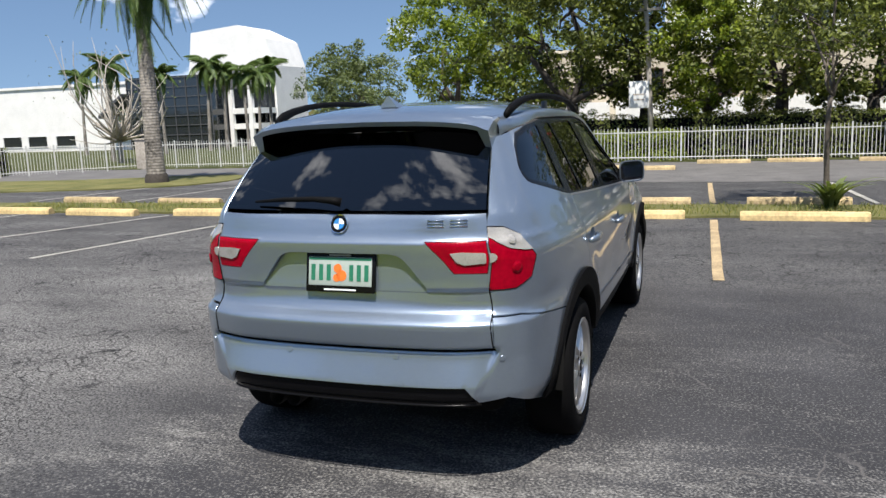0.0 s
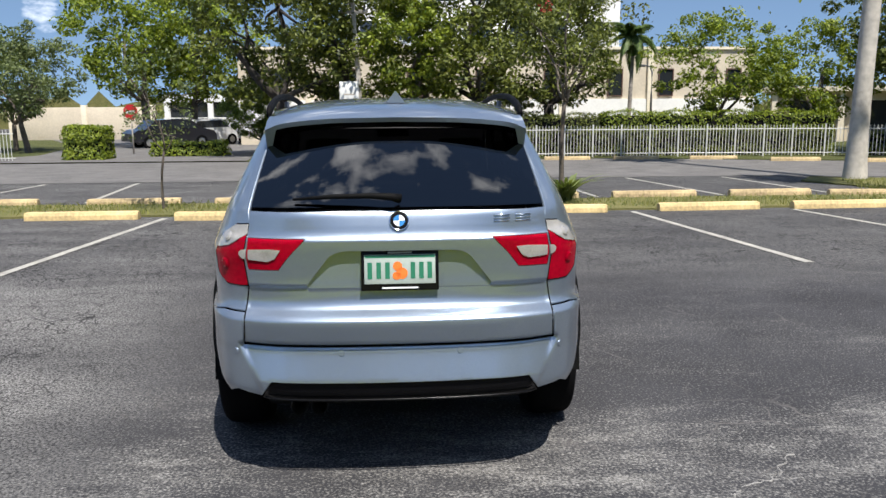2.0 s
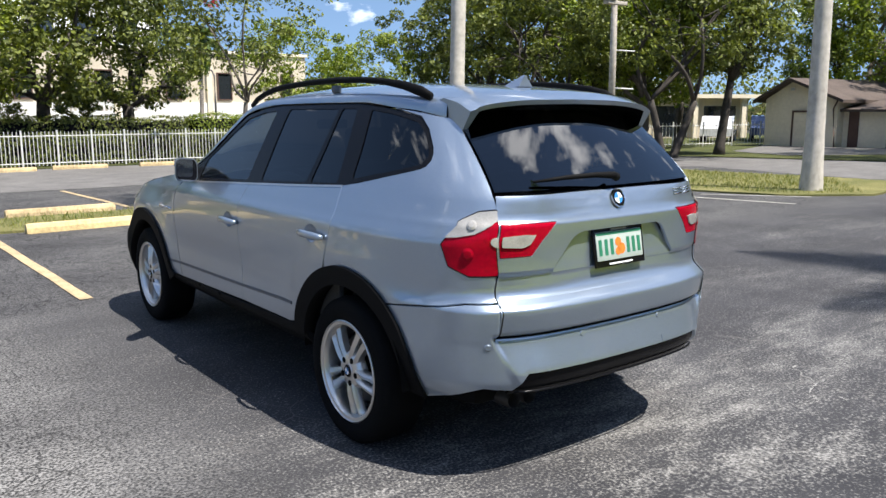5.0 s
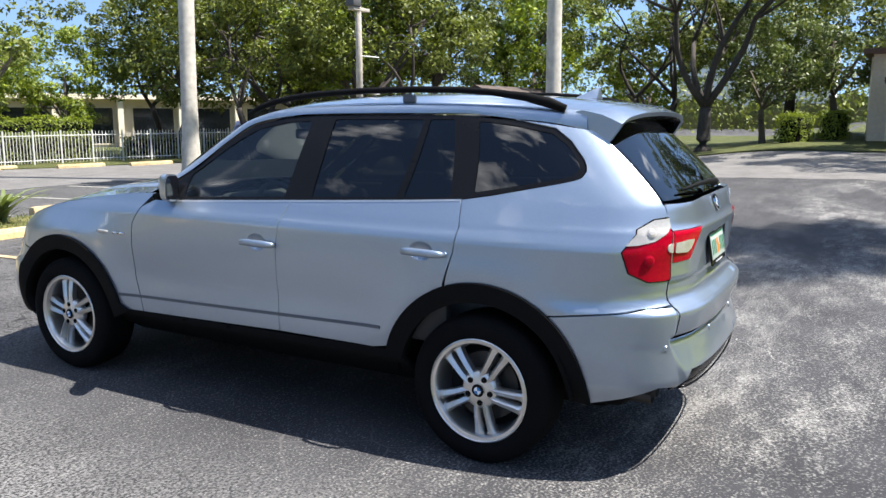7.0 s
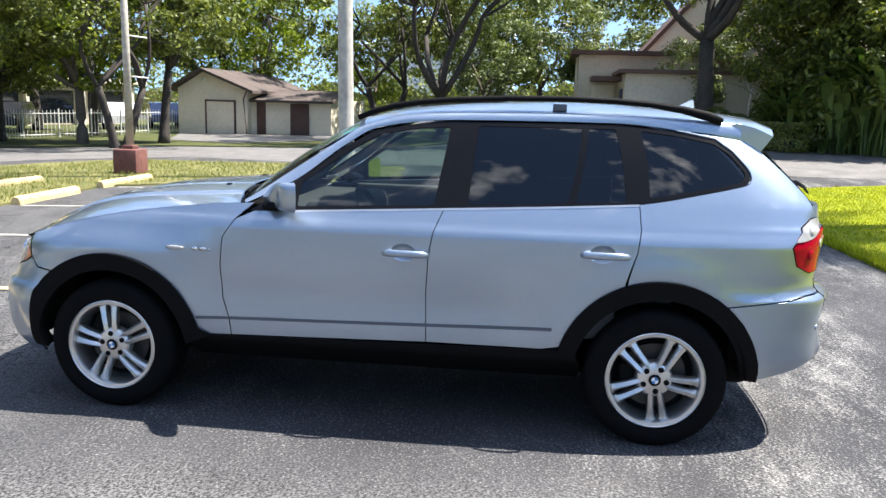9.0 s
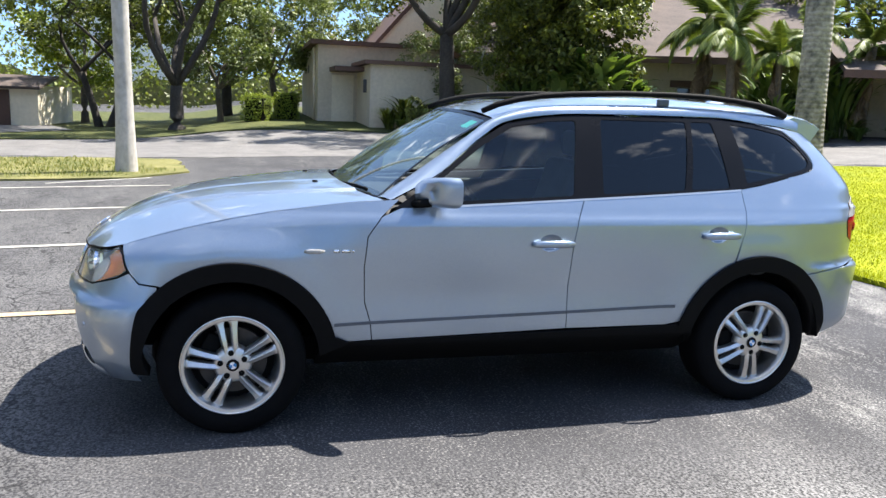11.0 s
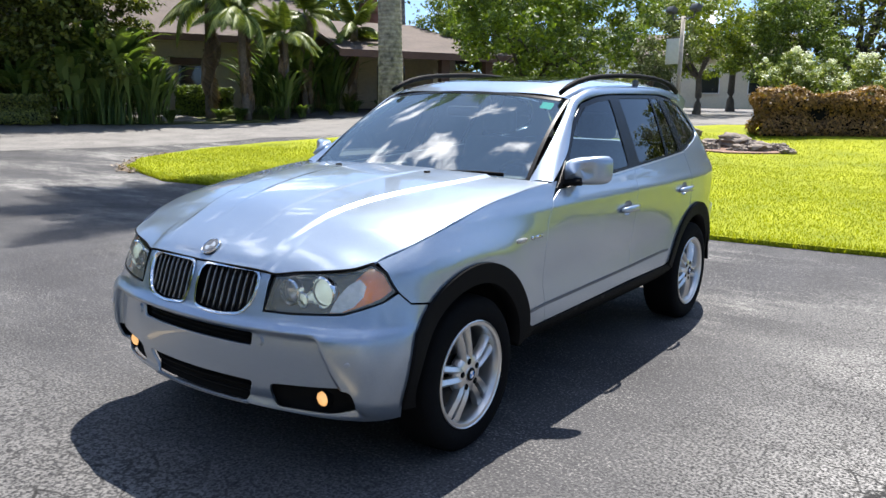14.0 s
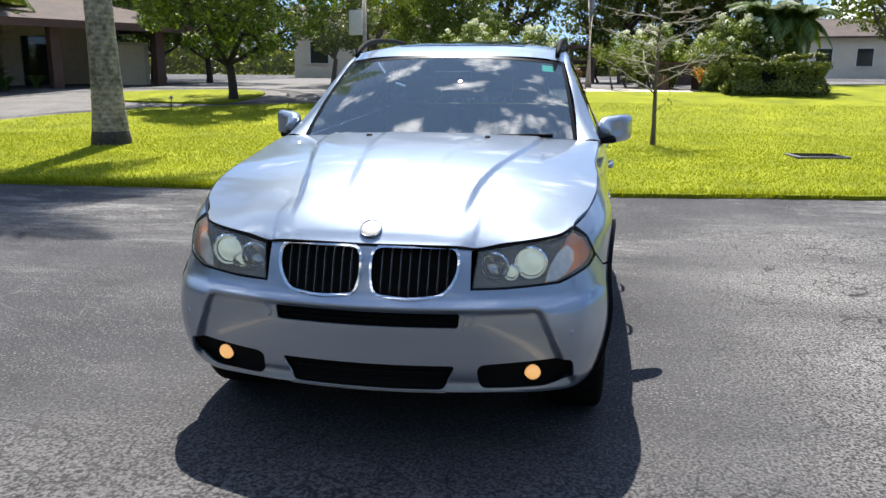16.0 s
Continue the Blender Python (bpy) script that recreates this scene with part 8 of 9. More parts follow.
# ---- trees and planting, north to east to south ----
oak_a = broadleaf("oak_tree", "broad dark green oak tree with a dense crown", 7.6, 2.0, 3.3, 0.24, 11, LEAF_OAK, BARK_DARK, 125, 112, 0.19, 0.62, -0.22)
oak_b = broadleaf("oak_tree", "spreading oak tree with open limbs and dark bark", 7.4, 2.1, 3.7, 0.15, 12, LEAF_OAK, BARK_DARK, 100, 145, 0.18, 0.62, 0.25, 0.55, 2)
bright = broadleaf("shade_tree", "shade tree with sunlit yellow-green leaves", 6.8, 1.9, 3.0, 0.18, 13, LEAF_BRIGHT, BARK, 95, 120, 0.185, 0.56, -0.15)
olive = broadleaf("olive_tree", "thin grey-green tree with a light crown", 5.4, 1.4, 2.3, 0.13, 14, LEAF_GREY, BARK, 85, 120, 0.155, 0.50)
lime = broadleaf("lawn_tree", "round lawn tree with layered green leaves", 5.6, 1.0, 2.7, 0.13, 15, LEAF_MID, BARK_DARK, 140, 190, 0.14, 0.48, 0.0, 0.35)
for ob, spots in (
    (oak_a, [(-3.9, 27.2, 1.06, 0), (-1.4, 28.3, 1.0, 80), (3.3, 27.0, 1.05, 160), (6.3, 27.4, 0.98, 230), (20.5, 24.0, 1.05, 60), (23.3, 20.8, 0.95, 120), (33.5, 26.0, 1.1, 200), (44, 20, 1.2, 10), (39, 3, 1.15, 90), (30.0, -9.0, 1.0, 40), (3.6, -33, 1.1, 70), (-2.6, -32, 1.15, 140), (-7.2, -31.5, 1.05, 210), (21, -33, 1.3, 280), (-19, -40, 1.3, 30), (27, -24, 1.25, 110)]),
    (oak_b, [(20.9, 14.6, 0.95, 0), (19.6, 19.5, 0.92, 200), (29.5, 20.5, 1.0, 70), (21.8, 26.6, 1.0, 10), (33, 8, 1.1, 300), (-6.5, -31, 1.2, 190)]),
    (bright, [(-12.8, 40, 1.3, 0), (-10.6, 42, 1.2, 140), (0.9, 27.2, 0.88, 120), (13.2, 27.6, 0.78, 20), (17.0, 27.2, 0.74, 200), (22.5, 17.0, 1.05, 210), (37.5, 9.5, 0.95, 160), (40.5, 17.0, 1.45, 80), (8.6, -33, 0.95, 60), (-14, -33, 1.0, 90), (38, 33, 1.3, 10), (7.5, -25, 0.72, 200)]),
    (olive, [(-16.0, 33, 1.0, 0), (-17.8, 36, 0.9, 60), (35, 0.6, 1.25, 200), (40, -3, 1.3, 40), (32, 3.2, 1.0, 280), (8.2, -22, 0.7, 10), (26.5, -5.4, 0.72, 60)]),
    (lime, [(9.05, -15.5, 1.0, 0), (-5.4, 30.8, 0.55, 10), (14.2, -24.5, 0.95, 70), (17.5, -26, 1.0, 200), (5.0, -27, 0.8, 40)]),
):
    for x, y, s, a in spots:
        place(ob, x, y, s, a)
leaner = broadleaf("oak_tree", "tall oak tree with a bare dark trunk before the garage", 8.2, 2.7, 2.3, 0.17, 19, LEAF_OAK, BARK_DARK, 70, 160, 0.19, 0.6)
place(leaner, 23.9, 14.5, 1.0, 40)
myrtle = broadleaf("crape_myrtle", "young crape myrtle with a slender trunk and red blossom", 4.9, 1.75, 1.35, 0.045, 21, LEAF_OAK, BARK, 60, 90, 0.085, 0.36, 0.1, 0.25, 1, FLOWER_RED)
place(myrtle, 3.02, 9.95)
sap0 = broadleaf("young_tree", "thin staked young tree in the grass strip", 2.6, 1.0, 0.6, 0.022, 22, LEAF_GREY, BARK, 26, 40, 0.06, 0.22)
place(sap0, -3.75, 9.4)
bush = blade_plant("flax_bush", "low spiky green shrub at the foot of the tree", "shrub", 46, 0.85, 0.035, 23, LEAF_GREY, 1.1)
place(bush, 3.1, 9.75, 0.95)


def bare_tree(x, y, height, seed):
    """A leafless sapling: a dark stem with tiers of long pale twigs."""
    rng = np.random.default_rng(seed)
    t = thing("bare_sapling", "leafless sapling with pale twigs in the lawn", "tree", (x, y, float(ground_z(x, y)) + 0.04))
    stem = [(0.03 * math.sin(1.7 * z) * z / height, 0.02 * math.sin(2.3 * z), z) for z in np.linspace(-0.06, height, 14)]
    part("trunk", tube_mesh("trunk", stem, [0.054 if k == 0 else 0.046 * (1 - 0.80 * k / 13) for k in range(14)], BARK, 8), t)
    tiers = 24
    for k in range(tiers):
        f_ = k / (tiers - 1)
        z = 0.92 + (height - 1.0) * f_
        a = 2.4 * k + rng.normal(0, 0.25)
        ln = rng.uniform(0.65, 1.2) * (1 - 0.55 * f_)
        rise = rng.uniform(0.05, 0.5) + (0.35 if k < 3 else 0.0)
        base = Vector((0.02 * math.sin(1.7 * z), 0, z))
        d, sd = Vector((math.cos(a), math.sin(a), 0)), Vector((-math.sin(a), math.cos(a), 0))
        bow = rng.normal(0, 0.12)
        path = [base + d * ln * u + sd * bow * ln * math.sin(3 * u) + Vector((0, 0, rise * ln * (u + 0.05 * math.sin(7 * u + k)))) for u in np.linspace(0, 1, 7)]
        twigs = [tube(path, [0.0135 * (1 - 0.72 * u) for u in np.linspace(0, 1, 7)], 6)]
        for m in range(6):
            p = path[1 + m % 6]
            side = (1 if m % 2 else -1) * rng.uniform(0.4, 1.0)
            e = p + (d + sd * side + Vector((0, 0, rng.uniform(-0.1, 0.6)))).normalized() * ln * rng.uniform(0.22, 0.45)
            twigs.append(limb(rng, p, e, 0.0062, 0.0035, 0.15, 5))
            for _ in range(2):
                q = p.lerp(e, rng.uniform(0.4, 0.9))
                g = q + ((e - p).normalized() + Vector(rng.normal(size=3)) * 0.5).normalized() * ln * rng.uniform(0.10, 0.22)
                twigs.append(limb(rng, q, g, 0.004, 0.0028, 0.1, 4))
        part("branch", mesh_of("branch", *join(twigs), POLE_GREY, True), t)
    shoot = limb(rng, (0, 0, 0.60), (-0.26, 0.05, 0.82), 0.006, 0.003)
    part("shoot", mesh_of("shoot", *join([shoot]), BARK, True), t)
    part("crown", quads_mesh("crown", leaves(rng, rng.normal(size=(24, 3)) * [0.06, 0.05, 0.05] + [-0.24, 0.05, 0.82], 0.05), LEAF_BRIGHT), t)
    return t


bare_tree(-1.98, -8.82, 3.3, 31)
bt = thing("bare_tree", "sparse grey tree with bare upper branches", "tree", (-28.4, 30.6, float(ground_z(-28, 30))))
rng_b = np.random.default_rng(41)
wood_b = []
for _ in range(44):
    e = Vector(rng_b.normal(size=3)) * 1.6 + Vector((0, 0, 4.2))
    wood_b.append(limb(rng_b, (0, 0, 1.2), e, 0.065, 0.008, 0.25))
wood_b.append(tube([(0, 0, -0.2), (0.05, 0, 1.3)], [0.16, 0.12], 8))
part("trunk", mesh_of("trunk", *join(wood_b), POLE_GREY, True), bt)
part("crown", quads_mesh("crown", leaves(rng_b, rng_b.normal(size=(260, 3)) * [1.5, 1.5, 1.0] + [0, 0, 4.3], 0.13), LEAF_GREY), bt)

# wide tree beside the lane and the thicket before the hall
wide = broadleaf("spreading_tree", "wide spreading tree with a dark leaning trunk", 9.6, 1.7, 5.0, 0.27, 17, LEAF_OAK, BARK_DARK, 120, 200, 0.165, 0.72, 0.75, 0.4)
place(wide, 27.9, 4.7, 1.0, 30)
thicket = broadleaf("dense_shrub", "tall dense dark green shrub before the hall wall", 5.6, 0.4, 1.5, 0.07, 18, LEAF_OAK, BARK_DARK, 85, 115, 0.185, 0.5, -0.25, 0.35)
for x, y, s, a in ((23.6, -7.6, 1.0, 0), (22.6, -8.6, 1.15, 120), (21.7, -9.6, 1.0, 230), (22.9, -9.4, 1.2, 60)):
    place(thicket, x, y, s, a)
shade = broadleaf("shade_oak", "old oak with a thick dark trunk before the hall wall", 10.5, 3.5, 4.6, 0.30, 29, LEAF_OAK, BARK_DARK, 130, 230, 0.16, 0.66, 0.1, 0.4)
place(shade, 24.15, -4.95, 1.0, 20)
slender = broadleaf("young_tree", "young tree with a pale thin trunk before the hall", 4.2, 1.9, 0.9, 0.04, 33, LEAF_OAK, POLE_GREY, 36, 90, 0.12, 0.34)
place(slender, 23.3, -6.2, 1.0, 0)


# palms
royal = palm("tall palm with a grey trunk and drooping fronds", 6.1, 0.23, 60, 2.1, 51, 0.0, 1.5, 1.9)
place(royal, -14.8, 16.4, 1.0, 10)
PALE_BARK = plain("pale_palm_trunk", (0.44, 0.41, 0.36), 0.85, grain=0.16, scale=7, bump=0.3)
very_tall = palm("very tall royal palm with a smooth grey trunk", 18.3, 0.235, 18, 2.4, 54, 0.8, 0.5, 1.0, 1.0, False, PALE_BARK, 0.5)
for x, y, s, a in ((10.9, 14.0, 0.80, 0), (12.2, 4.75, 0.64, 70)):
    place(very_tall, x, y, s, a, 0.95, 0.03)
lawn_palm = palm("tall royal palm with a ringed trunk on the lawn", 9.9, 0.225, 22, 3.9, 54, 0.4, 0.5, 1.25, 1.0, True, None, 0.62)
place(lawn_palm, 7.79, -7.23, 1.0, 10, None, 0.03)
tall = palm("tall royal palm with a smooth grey trunk", 7.6, 0.215, 16, 2.9, 52, 0.0, 0.5, 1.0)
for x, y, s, a in ((-17, 4.5, 0.95, 0), (-21, 9.0, 0.9, 80), (-19, -8, 0.95, 160), (-26, 1.0, 1.0, 220)):
    place(tall, x, y, s, a)
slim = palm("slim coconut palm with a bushy head", 4.3, 0.10, 16, 1.6, 53, 0.15, 0.7, 1.2, 0.3, False)
for x, y, s, a in ((-45, 46, 1.15, 0), (-31, 33, 1.05, 60), (-36.5, 50, 1.3, 20), (-35.3, 50.5, 1.2, 120), (-33.0, 50, 1.15, 200), (-28.5, 46, 1.15, 300), (11.2, 33, 1.0, 30), (-27, 42, 1.0, 10), (-36, 44, 1.1, 180),
                   (24, -28, 1.6, 0)):
    place(slim, x, y, s, a)
# planting before the hall
strel = blade_plant("bird_of_paradise", "tall banana-like clump with broad torn leaves", "plant", 80, 3.3, 0.13, 61, LEAF_PALM, 0.42, 0.35)
arec = blade_plant("fan_palm_clump", "dense clump of arching palm leaves", "plant", 110, 3.6, 0.075, 62, LEAF_PALM, 0.55, 0.2)
spike = blade_plant("spiky_shrub", "dark spiky palmetto shrub against the wall", "shrub", 90, 1.9, 0.05, 63, LEAF_OAK, 0.75)
low = blade_plant("border_shrub", "low leafy border shrub", "shrub", 90, 0.75, 0.05, 64, LEAF_PALM, 0.9)
for ob, spots in (
    (strel, [(21.6, -8.4, 1.15, 0), (20.9, -9.6, 1.35, 200), (20.6, -10.2, 1.05, 50), (22.4, -7.4, 0.9, 120), (21.3, -9.2, 1.5, 310)]),
    (arec, [(22.8, -7.2, 0.95, 0), (21.9, -9.3, 1.3, 120), (20.4, -10.4, 0.9, 220), (20.2, -15.9, 1.15, 40), (19.9, -16.7, 1.25, 150), (19.3, -17.6, 1.1, 280), (18.7, -14.6, 0.75, 70), (20.6, -15.2, 0.9, 200)]),
    (spike, [(24.5, -3.4, 1.05, 0), (24.2, -4.0, 0.9, 100), (24.9, -2.9, 0.7, 40), (23.6, -5.6, 0.85, 200), (23.0, -6.9, 0.8, 300), (18.4, -17.6, 0.6, 20)]),
    (low, [(24.0, -3.2, 1.0, 0), (23.3, -5.0, 1.1, 60), (22.4, -6.6, 1.0, 120), (20.2, -10.9, 1.0, 180), (21.4, -8.0, 1.1, 240), (19.2, -13.0, 1.0, 300), (18.6, -13.9, 1.0, 20), (18.3, -15.0, 1.0, 80), (18.0, -16.2, 0.9, 140), (17.7, -17.2, 1.0, 200), (19.9, -12.7, 0.9, 10), (17.3, -18.2, 0.9, 10)]),
):
    for x, y, s, a in spots:
        place(ob, x, y, s, a, None, 0.02)
hedge("sunlit clipped hedge beside the entrance path", 22.9, -13.3, 21.3, -14.3, 1.0, 1.0, 9000, LEAF_MID, 71)


def ragged_palm(label, height, r, seed):
    """A stout palm whose dead leaves hang down round the trunk."""
    rng = np.random.default_rng(seed)
    t = thing("ragged_palm", label, "palm tree")
    pts = [(0.10 * math.sin(2.2 * k), 0.06 * math.cos(3 * k), height * k - 0.1) for k in np.linspace(0, 1, 12)]
    part("trunk", tube_mesh("trunk", pts, [r * (1.25 - 0.35 * k) for k in np.linspace(0, 1, 12)], BARK, 12), t, "brown fibrous palm trunk")
    skirt = [frond_mesh("dead_frond", 1.5, seed + i, DEAD_FROND, 1.0, 0.22, 1.2) for i in range(2)]
    for i in range(12):
        z = height * rng.uniform(0.35, 0.98)
        part("dead_frond", skirt[i % 2], t, m=pose(0, 0, z, 0, rng.uniform(62, 80), 137.5 * i))
    green = [frond_mesh("frond", 2.0, seed + 9 + i, LEAF_PALM_SUN, a, 0.24, 0.6) for i, a in enumerate((0.7, 1.2))]
    for i in range(15):
        part("frond", green[i % 2], t, m=pose(pts[-1][0], pts[-1][1], height - 0.1, 0, rng.uniform(-68, 30), 137.5 * i + 20))
    return t


rag = ragged_palm("stout palm with hanging brown dead fronds", 3.7, 0.13, 141)
for x, y, sc, a in ((20.9, -13.2, 1.15, 0), (19.35, -13.4, 1.0, 110), (18.7, -14.6, 0.8, 200), (19.4, -16.4, 1.0, 40), (18.4, -17.9, 0.85, 300)):
    place(rag, x, y, sc, a)
tagged(part("pavement", patch("pavement", [(21.2, -10.5), (19.9, -12.2), (25.9, -14.4), (27.2, -12.8)], OLD_ASPHALT, 0.05, 0.8, 0.05, 0.02, 15)), "pale concrete path to the hall entrance", "pavement", kind="structure")
hedge("clipped round green hedge beside the hall", 29.0, 1.9, 30.0, 1.4, 0.9, 1.0, 3500, LEAF_BRIGHT, 72)
hedge("clipped square green hedge beside the hall", 30.4, 0.6, 31.2, 0.2, 0.8, 1.1, 3500, LEAF_BRIGHT, 73)
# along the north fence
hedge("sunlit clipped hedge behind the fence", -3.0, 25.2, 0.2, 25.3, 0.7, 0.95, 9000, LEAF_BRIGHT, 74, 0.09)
# low hedge added to stand for the dark, shaded space behind the fence
hedge("low hedge added to darken the space behind the fence", 0.6, 25.5, 16.5, 25.2, 0.4, 1.0, 16000, LEAF_OAK, 175, 0.08)
# one hedge in two leaf colours: bright for sun, dark for tree shade
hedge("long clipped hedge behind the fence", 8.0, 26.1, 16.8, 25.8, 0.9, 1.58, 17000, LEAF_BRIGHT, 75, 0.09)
hedge("clipped hedge behind the fence, leaf coloured darker for tree shade", 0.5, 26.4, 7.9, 26.1, 0.9, 1.50, 12000, LEAF_OAK, 275, 0.09)
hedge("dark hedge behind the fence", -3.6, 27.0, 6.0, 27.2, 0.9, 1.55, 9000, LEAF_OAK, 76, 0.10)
hedge("dark hedge behind the fence", -44, 17.2, -25.5, 20.6, 0.9, 1.1, 16000, LEAF_OAK, 77, 0.10)
hedge("round green hedge at the entrance", -11.6, 26.4, -10.2, 26.4, 1.2, 1.25, 6000, LEAF_BRIGHT, 78, 0.10)
hedge("low green border at the entrance", -9.2, 28.5, -6.4, 28.5, 1.0, 0.6, 4000, LEAF_BRIGHT, 79, 0.09)
hedge("dark hedge behind the fence", 17.6, 24.6, 24.5, 22.2, 0.5, 0.85, 7000, LEAF_OAK, 178, 0.10)
# beyond the lawn
hedge("loose dark green shrub border at the hall wall", 24.3, -3.6, 21.9, -7.8, 1.0, 0.9, 15000, LEAF_OAK, 179, 0.09, kind_of="shrub_border", bumpy=0.15)
hedge("red-brown clipped croton hedge on the lawn", 2.85, -15.75, 0.12, -16.95, 1.1, 1.02, 15000, LEAF_RED, 80, 0.085, bumpy=0.09)
hedge("low red-brown shrub at the hedge end", -0.05, -16.9, -0.45, -17.1, 0.7, 0.72, 2200, LEAF_RED, 380, 0.085, kind_of="shrub", bumpy=0.12)
hedge("dark green clipped hedge on the lawn", -4.75, -18.1, -7.15, -17.95, 1.0, 0.92, 12000, LEAF_OAK, 81, 0.085, bumpy=0.1)
white_bush = broadleaf("flowering_shrub", "round shrub with white blossom heads", 1.9, 0.35, 0.80, 0.05, 83, LEAF_PALM_SUN, BARK, 46, 95, 0.10, 0.30, -0.2, 0.3, 2, FLOWER_WHITE, 20)
for x, y, s, a in ((2.75, -18.4, 1.0, 0), (2.0, -18.6, 0.85, 90), (0.84, -18.4, 0.92, 200), (-2.95, -21.7, 1.0, 30), (-2.35, -23.1, 0.92, 120), (-4.9, -19.3, 1.08, 240), (-5.6, -19.2, 1.02, 160), (-4.5, -20.4, 0.85, 310)):
    place(white_bush, x, y, s, a)
yuc = blade_plant("yellow_palm_shrub", "sunlit yellow-green palm shrub", "shrub", 90, 2.3, 0.06, 84, LEAF_BRIGHT, 0.6, 0.15)
for x, y, s in ((2.4, -19.2, 1.15), (1.5, -17.9, 0.72), (-3.5, -22.2, 0.95), (-2.6, -22.4, 0.8)):
    place(yuc, x, y, s, 40 * s)
gold = palm("short golden palm with arching yellow-green fronds", 1.35, 0.075, 22, 1.35, 86, 0.05, 0.7, 1.3, 0.3, False)
for x, y, s, a in ((-6.0, -19.7, 1.05, 0), (-6.75, -19.6, 0.98, 120)):
    place(gold, x, y, s, a)
fern_tree = broadleaf("young_tree", "small feathery lime-green tree on the walkway", 1.45, 0.75, 0.62, 0.03, 87, LEAF_BRIGHT, BARK, 16, 110, 0.07, 0.26, 0.2, 0.2)
place(fern_tree, -1.55, -20.9)
orange_croton = blade_plant("croton", "bright orange and yellow croton shrub", "shrub", 110, 1.2, 0.045, 88, LEAF_ORANGE, 0.55)
place(orange_croton, -4.35, -20.0, 1.0)
hedge("low pale variegated shrub before the croton", -4.2, -19.5, -4.75, -19.6, 0.7, 0.5, 2500, LEAF_GREY, 383, 0.07, kind_of="shrub", bumpy=0.12)
for x, y, s, a in ((4.6, -29.5, 0.9, 20), (-1.2, -30.0, 0.8, 100), (-4.2, -29.5, 0.9, 220), (-6.6, -28.9, 0.85, 310)):
    place(thicket, x, y, s, a, None, 0, "tall dense dark green shrub beyond the walkway")


def pergola(x, y, turn, w, h):
    """A low dark timber shelter: posts, beams and a slatted rail."""
    t = thing("pergola", "dark timber shelter beyond the walkway", "shelter", (x, y, float(ground_z(x, y))), turn)
    for i in range(4):
        px = -w / 2 + w * i / 3
        for py in (-0.55, 0.55):
            part("post", box("post", (px - 0.05, py - 0.05, -0.1), (px + 0.05, py + 0.05, h), BROWN, 0.008), t)
        part("rafter", box("rafter", (px - 0.04, -0.8, h + 0.10), (px + 0.04, 0.8, h + 0.20), BROWN, 0.008), t)
    for py in (-0.55, 0.55):
        part("beam", box("beam", (-w / 2 - 0.2, py - 0.05, h - 0.02), (w / 2 + 0.2, py + 0.05, h + 0.11), BROWN, 0.008), t)
    for k in range(3):
        part("rail", box("rail", (-w / 2, -0.60, 0.25 + 0.28 * k), (w / 2, -0.56, 0.42 + 0.28 * k), BROWN, 0.006), t)


for x, y, s, a in ((0.4, 31.0, 0.50, 0), (2.8, 31.6, 0.46, 90), (5.4, 31.2, 0.50, 200)):
    place(thicket, x, y, s, a, None, 0, "dense dark green shrub behind the fence")
pergola(0.4, -29.0, 4, 2.7, 1.45)
# rock bed and mound
mb = [(2.45 + 1.15 * math.cos(a) + 0.1 * math.cos(3 * a), -12.9 + 0.75 * math.sin(a)) for a in np.linspace(0, 2 * math.pi, 20, endpoint=False)]
tagged(part("mulch_bed", patch("mulch_bed", mb, MULCH, 0.08, 0.3, 0.1, 0.02, 91)), "reddish mulch bed in the lawn", "mulch bed", kind="structure")


def rock(x, y, s, seed):
    bm = bmesh.new()
    bmesh.ops.create_icosphere(bm, subdivisions=4, radius=1.0)
    for vt in bm.verts:
        k = 1 + 0.42 * noise.noise(vt.co * 1.5 + Vector((seed, 0, 0))) + 0.26 * noise.noise(vt.co * 3.4 + Vector((0, seed, 0))) + 0.12 * noise.noise(vt.co * 8 + Vector((0, 0, seed)))
        vt.co = Vector((vt.co.x * s * k, vt.co.y * s * 0.75 * k, vt.co.z * s * 0.5 * k))
    ob = part("boulder", from_bm("boulder", bm, ROCK, True), None, "", Matrix.Translation((x, y, float(ground_z(x, y)) + 0.05 + s * 0.28)))
    return tagged(ob, "grey weathered boulder on the mulch bed", "rock", "boulders on the bed")


for i, (x, y, s) in enumerate([(2.0, -12.75, 0.26), (2.65, -13.2, 0.40), (1.62, -12.95, 0.22), (3.15, -13.0, 0.26), (2.35, -12.55, 0.20), (1.35, -12.65, 0.16), (2.95, -12.6, 0.18), (2.2, -13.1, 0.24), (4.75, -14.6, 0.34), (4.25, -14.8, 0.28), (5.3, -14.7, 0.24)]):
    rock(x, y, s, i * 3.1)
croton = blade_plant("red_shrub", "low dark red shrub beside the boulders", "shrub", 70, 0.55, 0.05, 92, LEAF_RED, 0.9)
place(croton, 5.1, -14.3, 1.0)
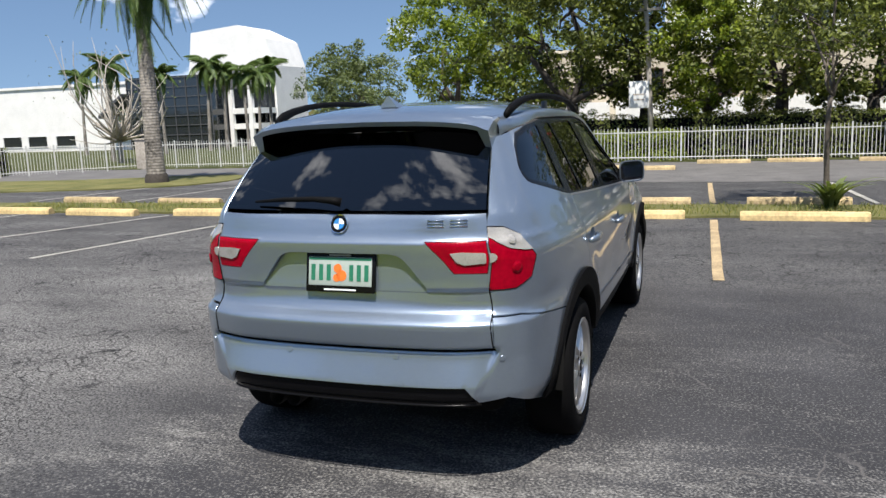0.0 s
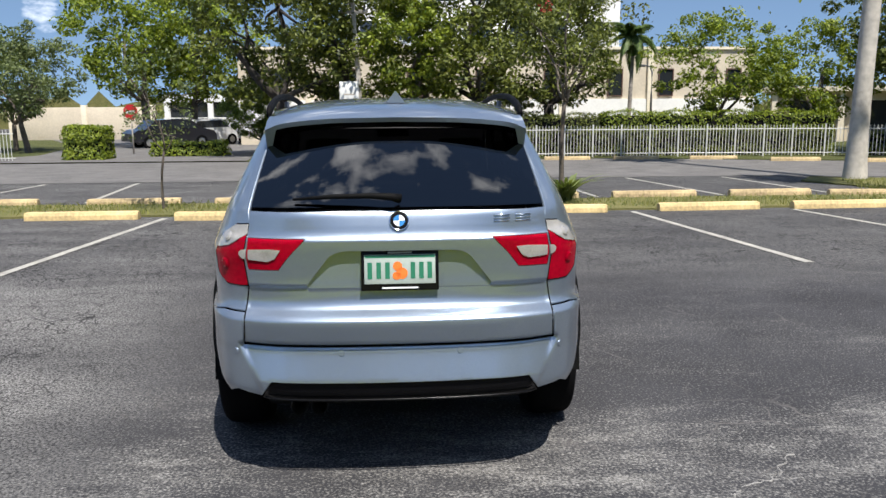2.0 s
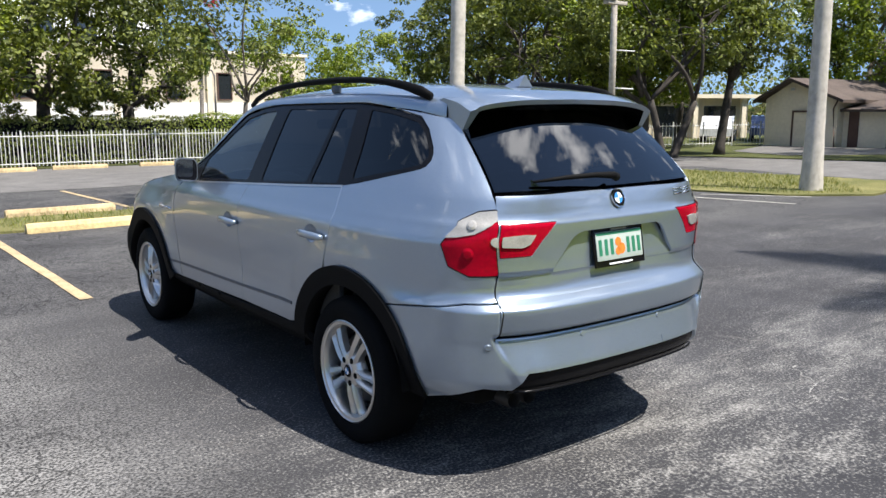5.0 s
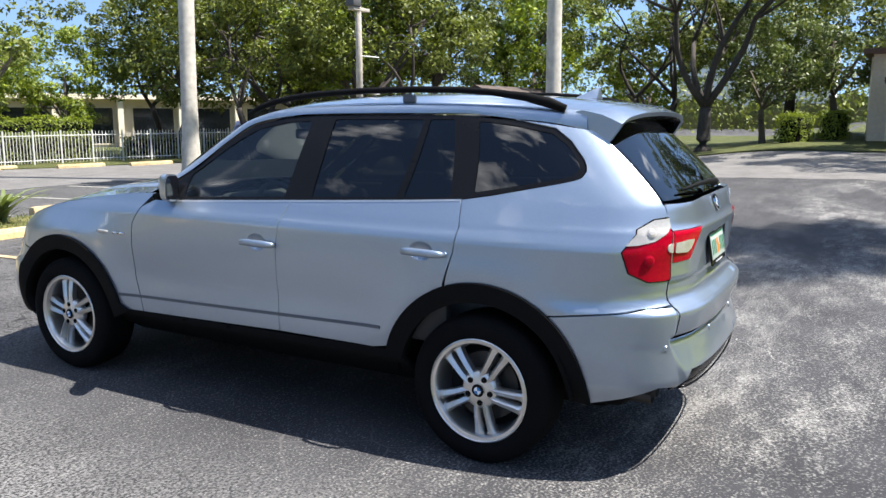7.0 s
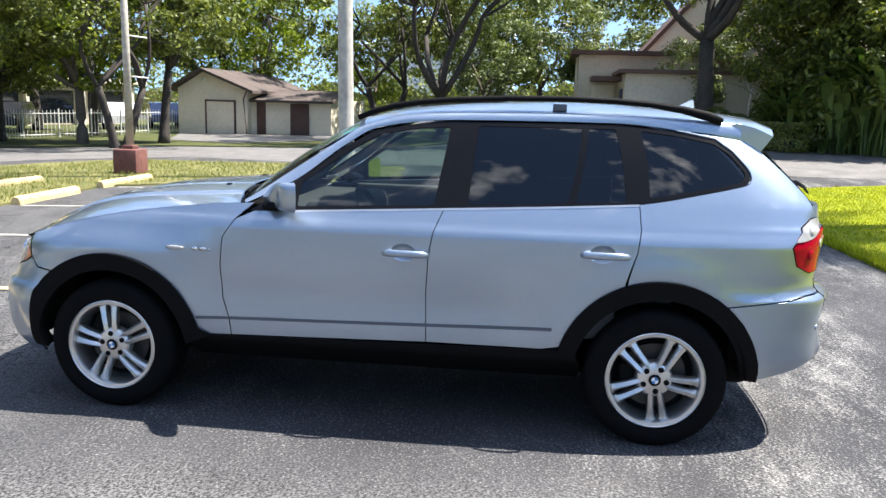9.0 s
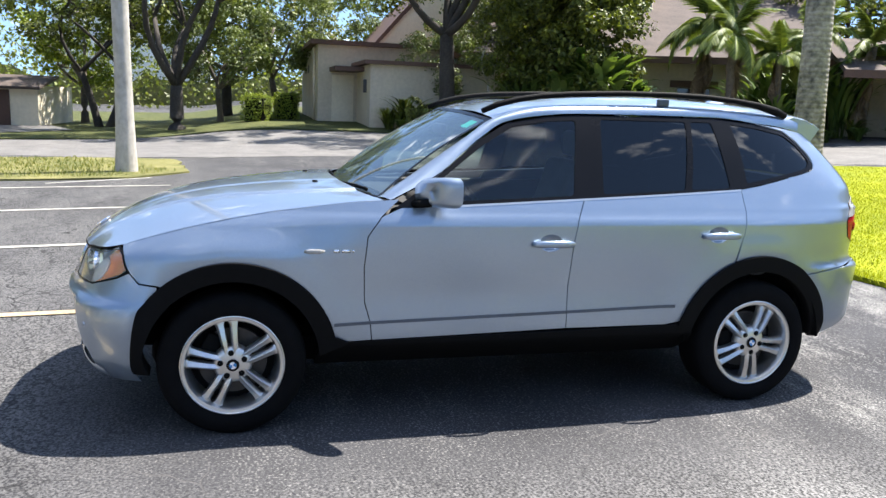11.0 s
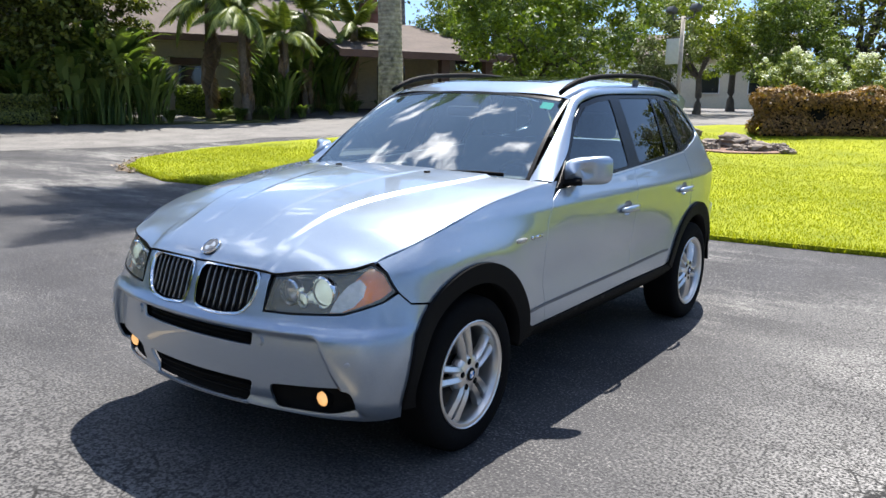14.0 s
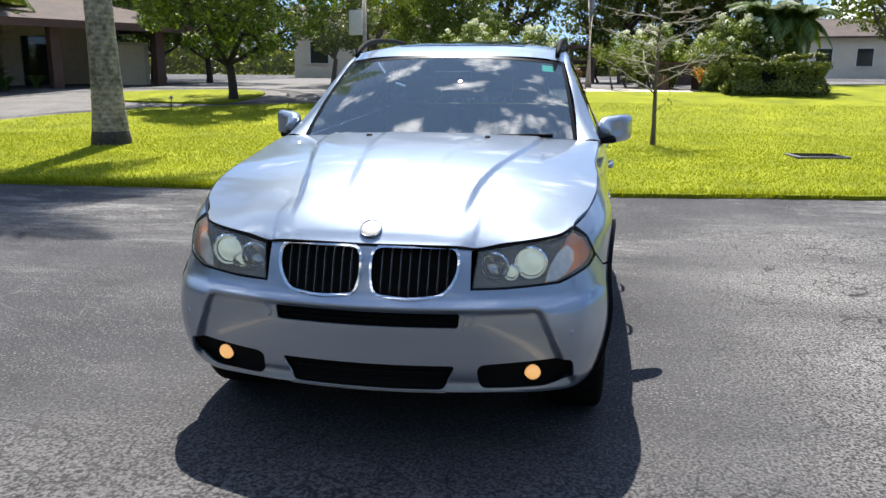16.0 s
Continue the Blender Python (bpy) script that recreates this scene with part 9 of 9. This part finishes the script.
# benches on the walkway
for x, y, a in ((-2.65, -27.4, 4), (-3.75, -21.2, 28)):
    be = thing("bench", "dark brown wooden bench on the walkway", "bench", (x, y, float(ground_z(x, y)) + 0.02), a, "benches on the walkway")
    for i in range(3):
        part("seat_slat", box("seat_slat", (-0.75, -0.25 + 0.16 * i, 0.42), (0.75, -0.12 + 0.16 * i, 0.45), BROWN), be)
        part("back_slat", box("back_slat", (-0.75, -0.33, 0.52 + 0.13 * i), (0.75, -0.30, 0.62 + 0.13 * i), BROWN), be)
    for xx in (-0.7, 0.62):
        part("leg", box("leg", (xx, -0.34, 0), (xx + 0.08, 0.24, 0.42), BROWN), be)
        part("back_post", box("back_post", (xx, -0.38, 0.4), (xx + 0.08, -0.33, 0.92), BROWN), be)
bk = thing("planter_wall", "dark brown timber planter box on the walkway", "planter", (-4.7, -27.2, float(ground_z(-4.7, -27.2))), 3)
part("box", box("box", (-1.0, -0.3, -0.1), (1.0, 0.3, 0.95), BROWN, 0.02), bk)

# grass blades on the near lawn and strips
def blades(name, poly, n, h, mat, seed, up, label):
    rng = np.random.default_rng(seed)
    xs, ys = [q[0] for q in poly], [q[1] for q in poly]
    x, y = rng.uniform(min(xs), max(xs), n), rng.uniform(min(ys), max(ys), n)
    ok = lies_in(x, y, poly)
    x, y = x[ok], y[ok]
    k = len(x)
    z = ground_z(x, y) + up
    a = rng.uniform(0, 2 * np.pi, k)
    w, hh = rng.uniform(0.004, 0.009, k), h * rng.uniform(0.5, 1.3, k)
    bx, by = np.cos(a) * w, np.sin(a) * w
    ox, oy = rng.normal(0, 0.4, k) * hh, rng.normal(0, 0.4, k) * hh
    co = np.empty((k, 4, 3))
    co[:, 0] = np.stack([x - bx, y - by, z], -1)
    co[:, 1] = np.stack([x + bx, y + by, z], -1)
    co[:, 2] = np.stack([x + ox + bx * 0.3, y + oy + by * 0.3, z + hh], -1)
    co[:, 3] = np.stack([x + ox - bx * 0.3, y + oy - by * 0.3, z + hh], -1)
    return tagged(part(name, quads_mesh(name, co, mat)), label, "grass", kind="stuff")


blades("grass", [(-9, -4.35), (-4.2, -3.75), (-1, -3.34), (3.6, -3.07), (6.7, -2.97), (9.0, -2.67), (11.3, -3.52), (12.5, -4.6), (13.4, -7.5), (8, -10.5), (-9, -10.5)], 150000, 0.03, BLADE, 101, 0.045, "short green lawn grass")
for k, (a, b) in enumerate((((-9, -4.36), (-4.2, -3.74)), ((-4.2, -3.74), (-1, -3.33)), ((-1, -3.33), (3.6, -3.06)), ((3.6, -3.06), (6.7, -2.96)), ((6.7, -2.96), (9.0, -2.66)), ((9.0, -2.66), (11.3, -3.5)))):
    d = 0.10
    blades("grass", [(a[0], a[1] - d), (a[0], a[1] + 0.03), (b[0], b[1] + 0.03), (b[0], b[1] - d)], 4200, 0.085, BLADE, 110 + k, 0.01, "ragged lawn edge grass")
blades("grass", [(-9, -10.4), (8, -10.4), (13.4, -7.5), (12, -12), (8, -14.2), (5, -15.4), (-9, -15.4)], 60000, 0.035, BLADE, 104, 0.045, "short green lawn grass")
blades("grass", [(-13, 8.66), (9.3, 8.66), (10.8, 7.0), (11.2, 4.7), (12.3, 3.8), (15.4, 6), (15.4, 11), (10.5, 14), (9.0, 10.24), (-13, 10.24)], 52000, 0.07, BLADE_DRY, 102, 0.03, "patchy dry verge grass")
# far tree line that closes the view
rng_t = np.random.default_rng(77)
tv, tq = [], []
for k in range(361):
    a = 2 * math.pi * k / 360
    x, y = 97 * math.cos(a), 97 * math.sin(a) + 2
    z = float(ground_z(x, y))
    tv += [(x, y, z - 0.5), (x, y, z + rng_t.uniform(2.2, 4.2))]
    if k:
        tq.append((2 * k - 2, 2 * k, 2 * k + 1, 2 * k - 1))
tagged(part("backdrop", mesh_of("backdrop", tv, tq, VERGE)), "distant green tree line", "backdrop", kind="structure")
# far woods in front of it
rng_w = np.random.default_rng(201)
wl_pts = []
for k in range(430):
    a = 2 * math.pi * k / 430 + rng_w.normal(0, 0.004)
    r = rng_w.uniform(72, 95)
    if 1.95 < a < 2.75:
        continue
    top = rng_w.uniform(4.5, 8.5) * (0.35 if 1.6 < a < 3.6 else 1.0)
    base = np.array([r * math.cos(a), r * math.sin(a) + 2, float(ground_z(r * math.cos(a), r * math.sin(a)))])
    n = 200
    p = rng_w.normal(size=(n, 3)) * [2.2, 2.2, 0.30 * top] + base + [0, 0, top * 0.55]
    p[:, 2] = np.maximum(p[:, 2], base[2] + 0.1)
    wl_pts.append(p)
wl_pts = np.vstack(wl_pts)
tagged(part("woods", quads_mesh("woods", leaves(rng_w, wl_pts, 0.46, 0.1, 0.6), LEAF_OAK)), "distant belt of dark green trees", "woods", kind="stuff")
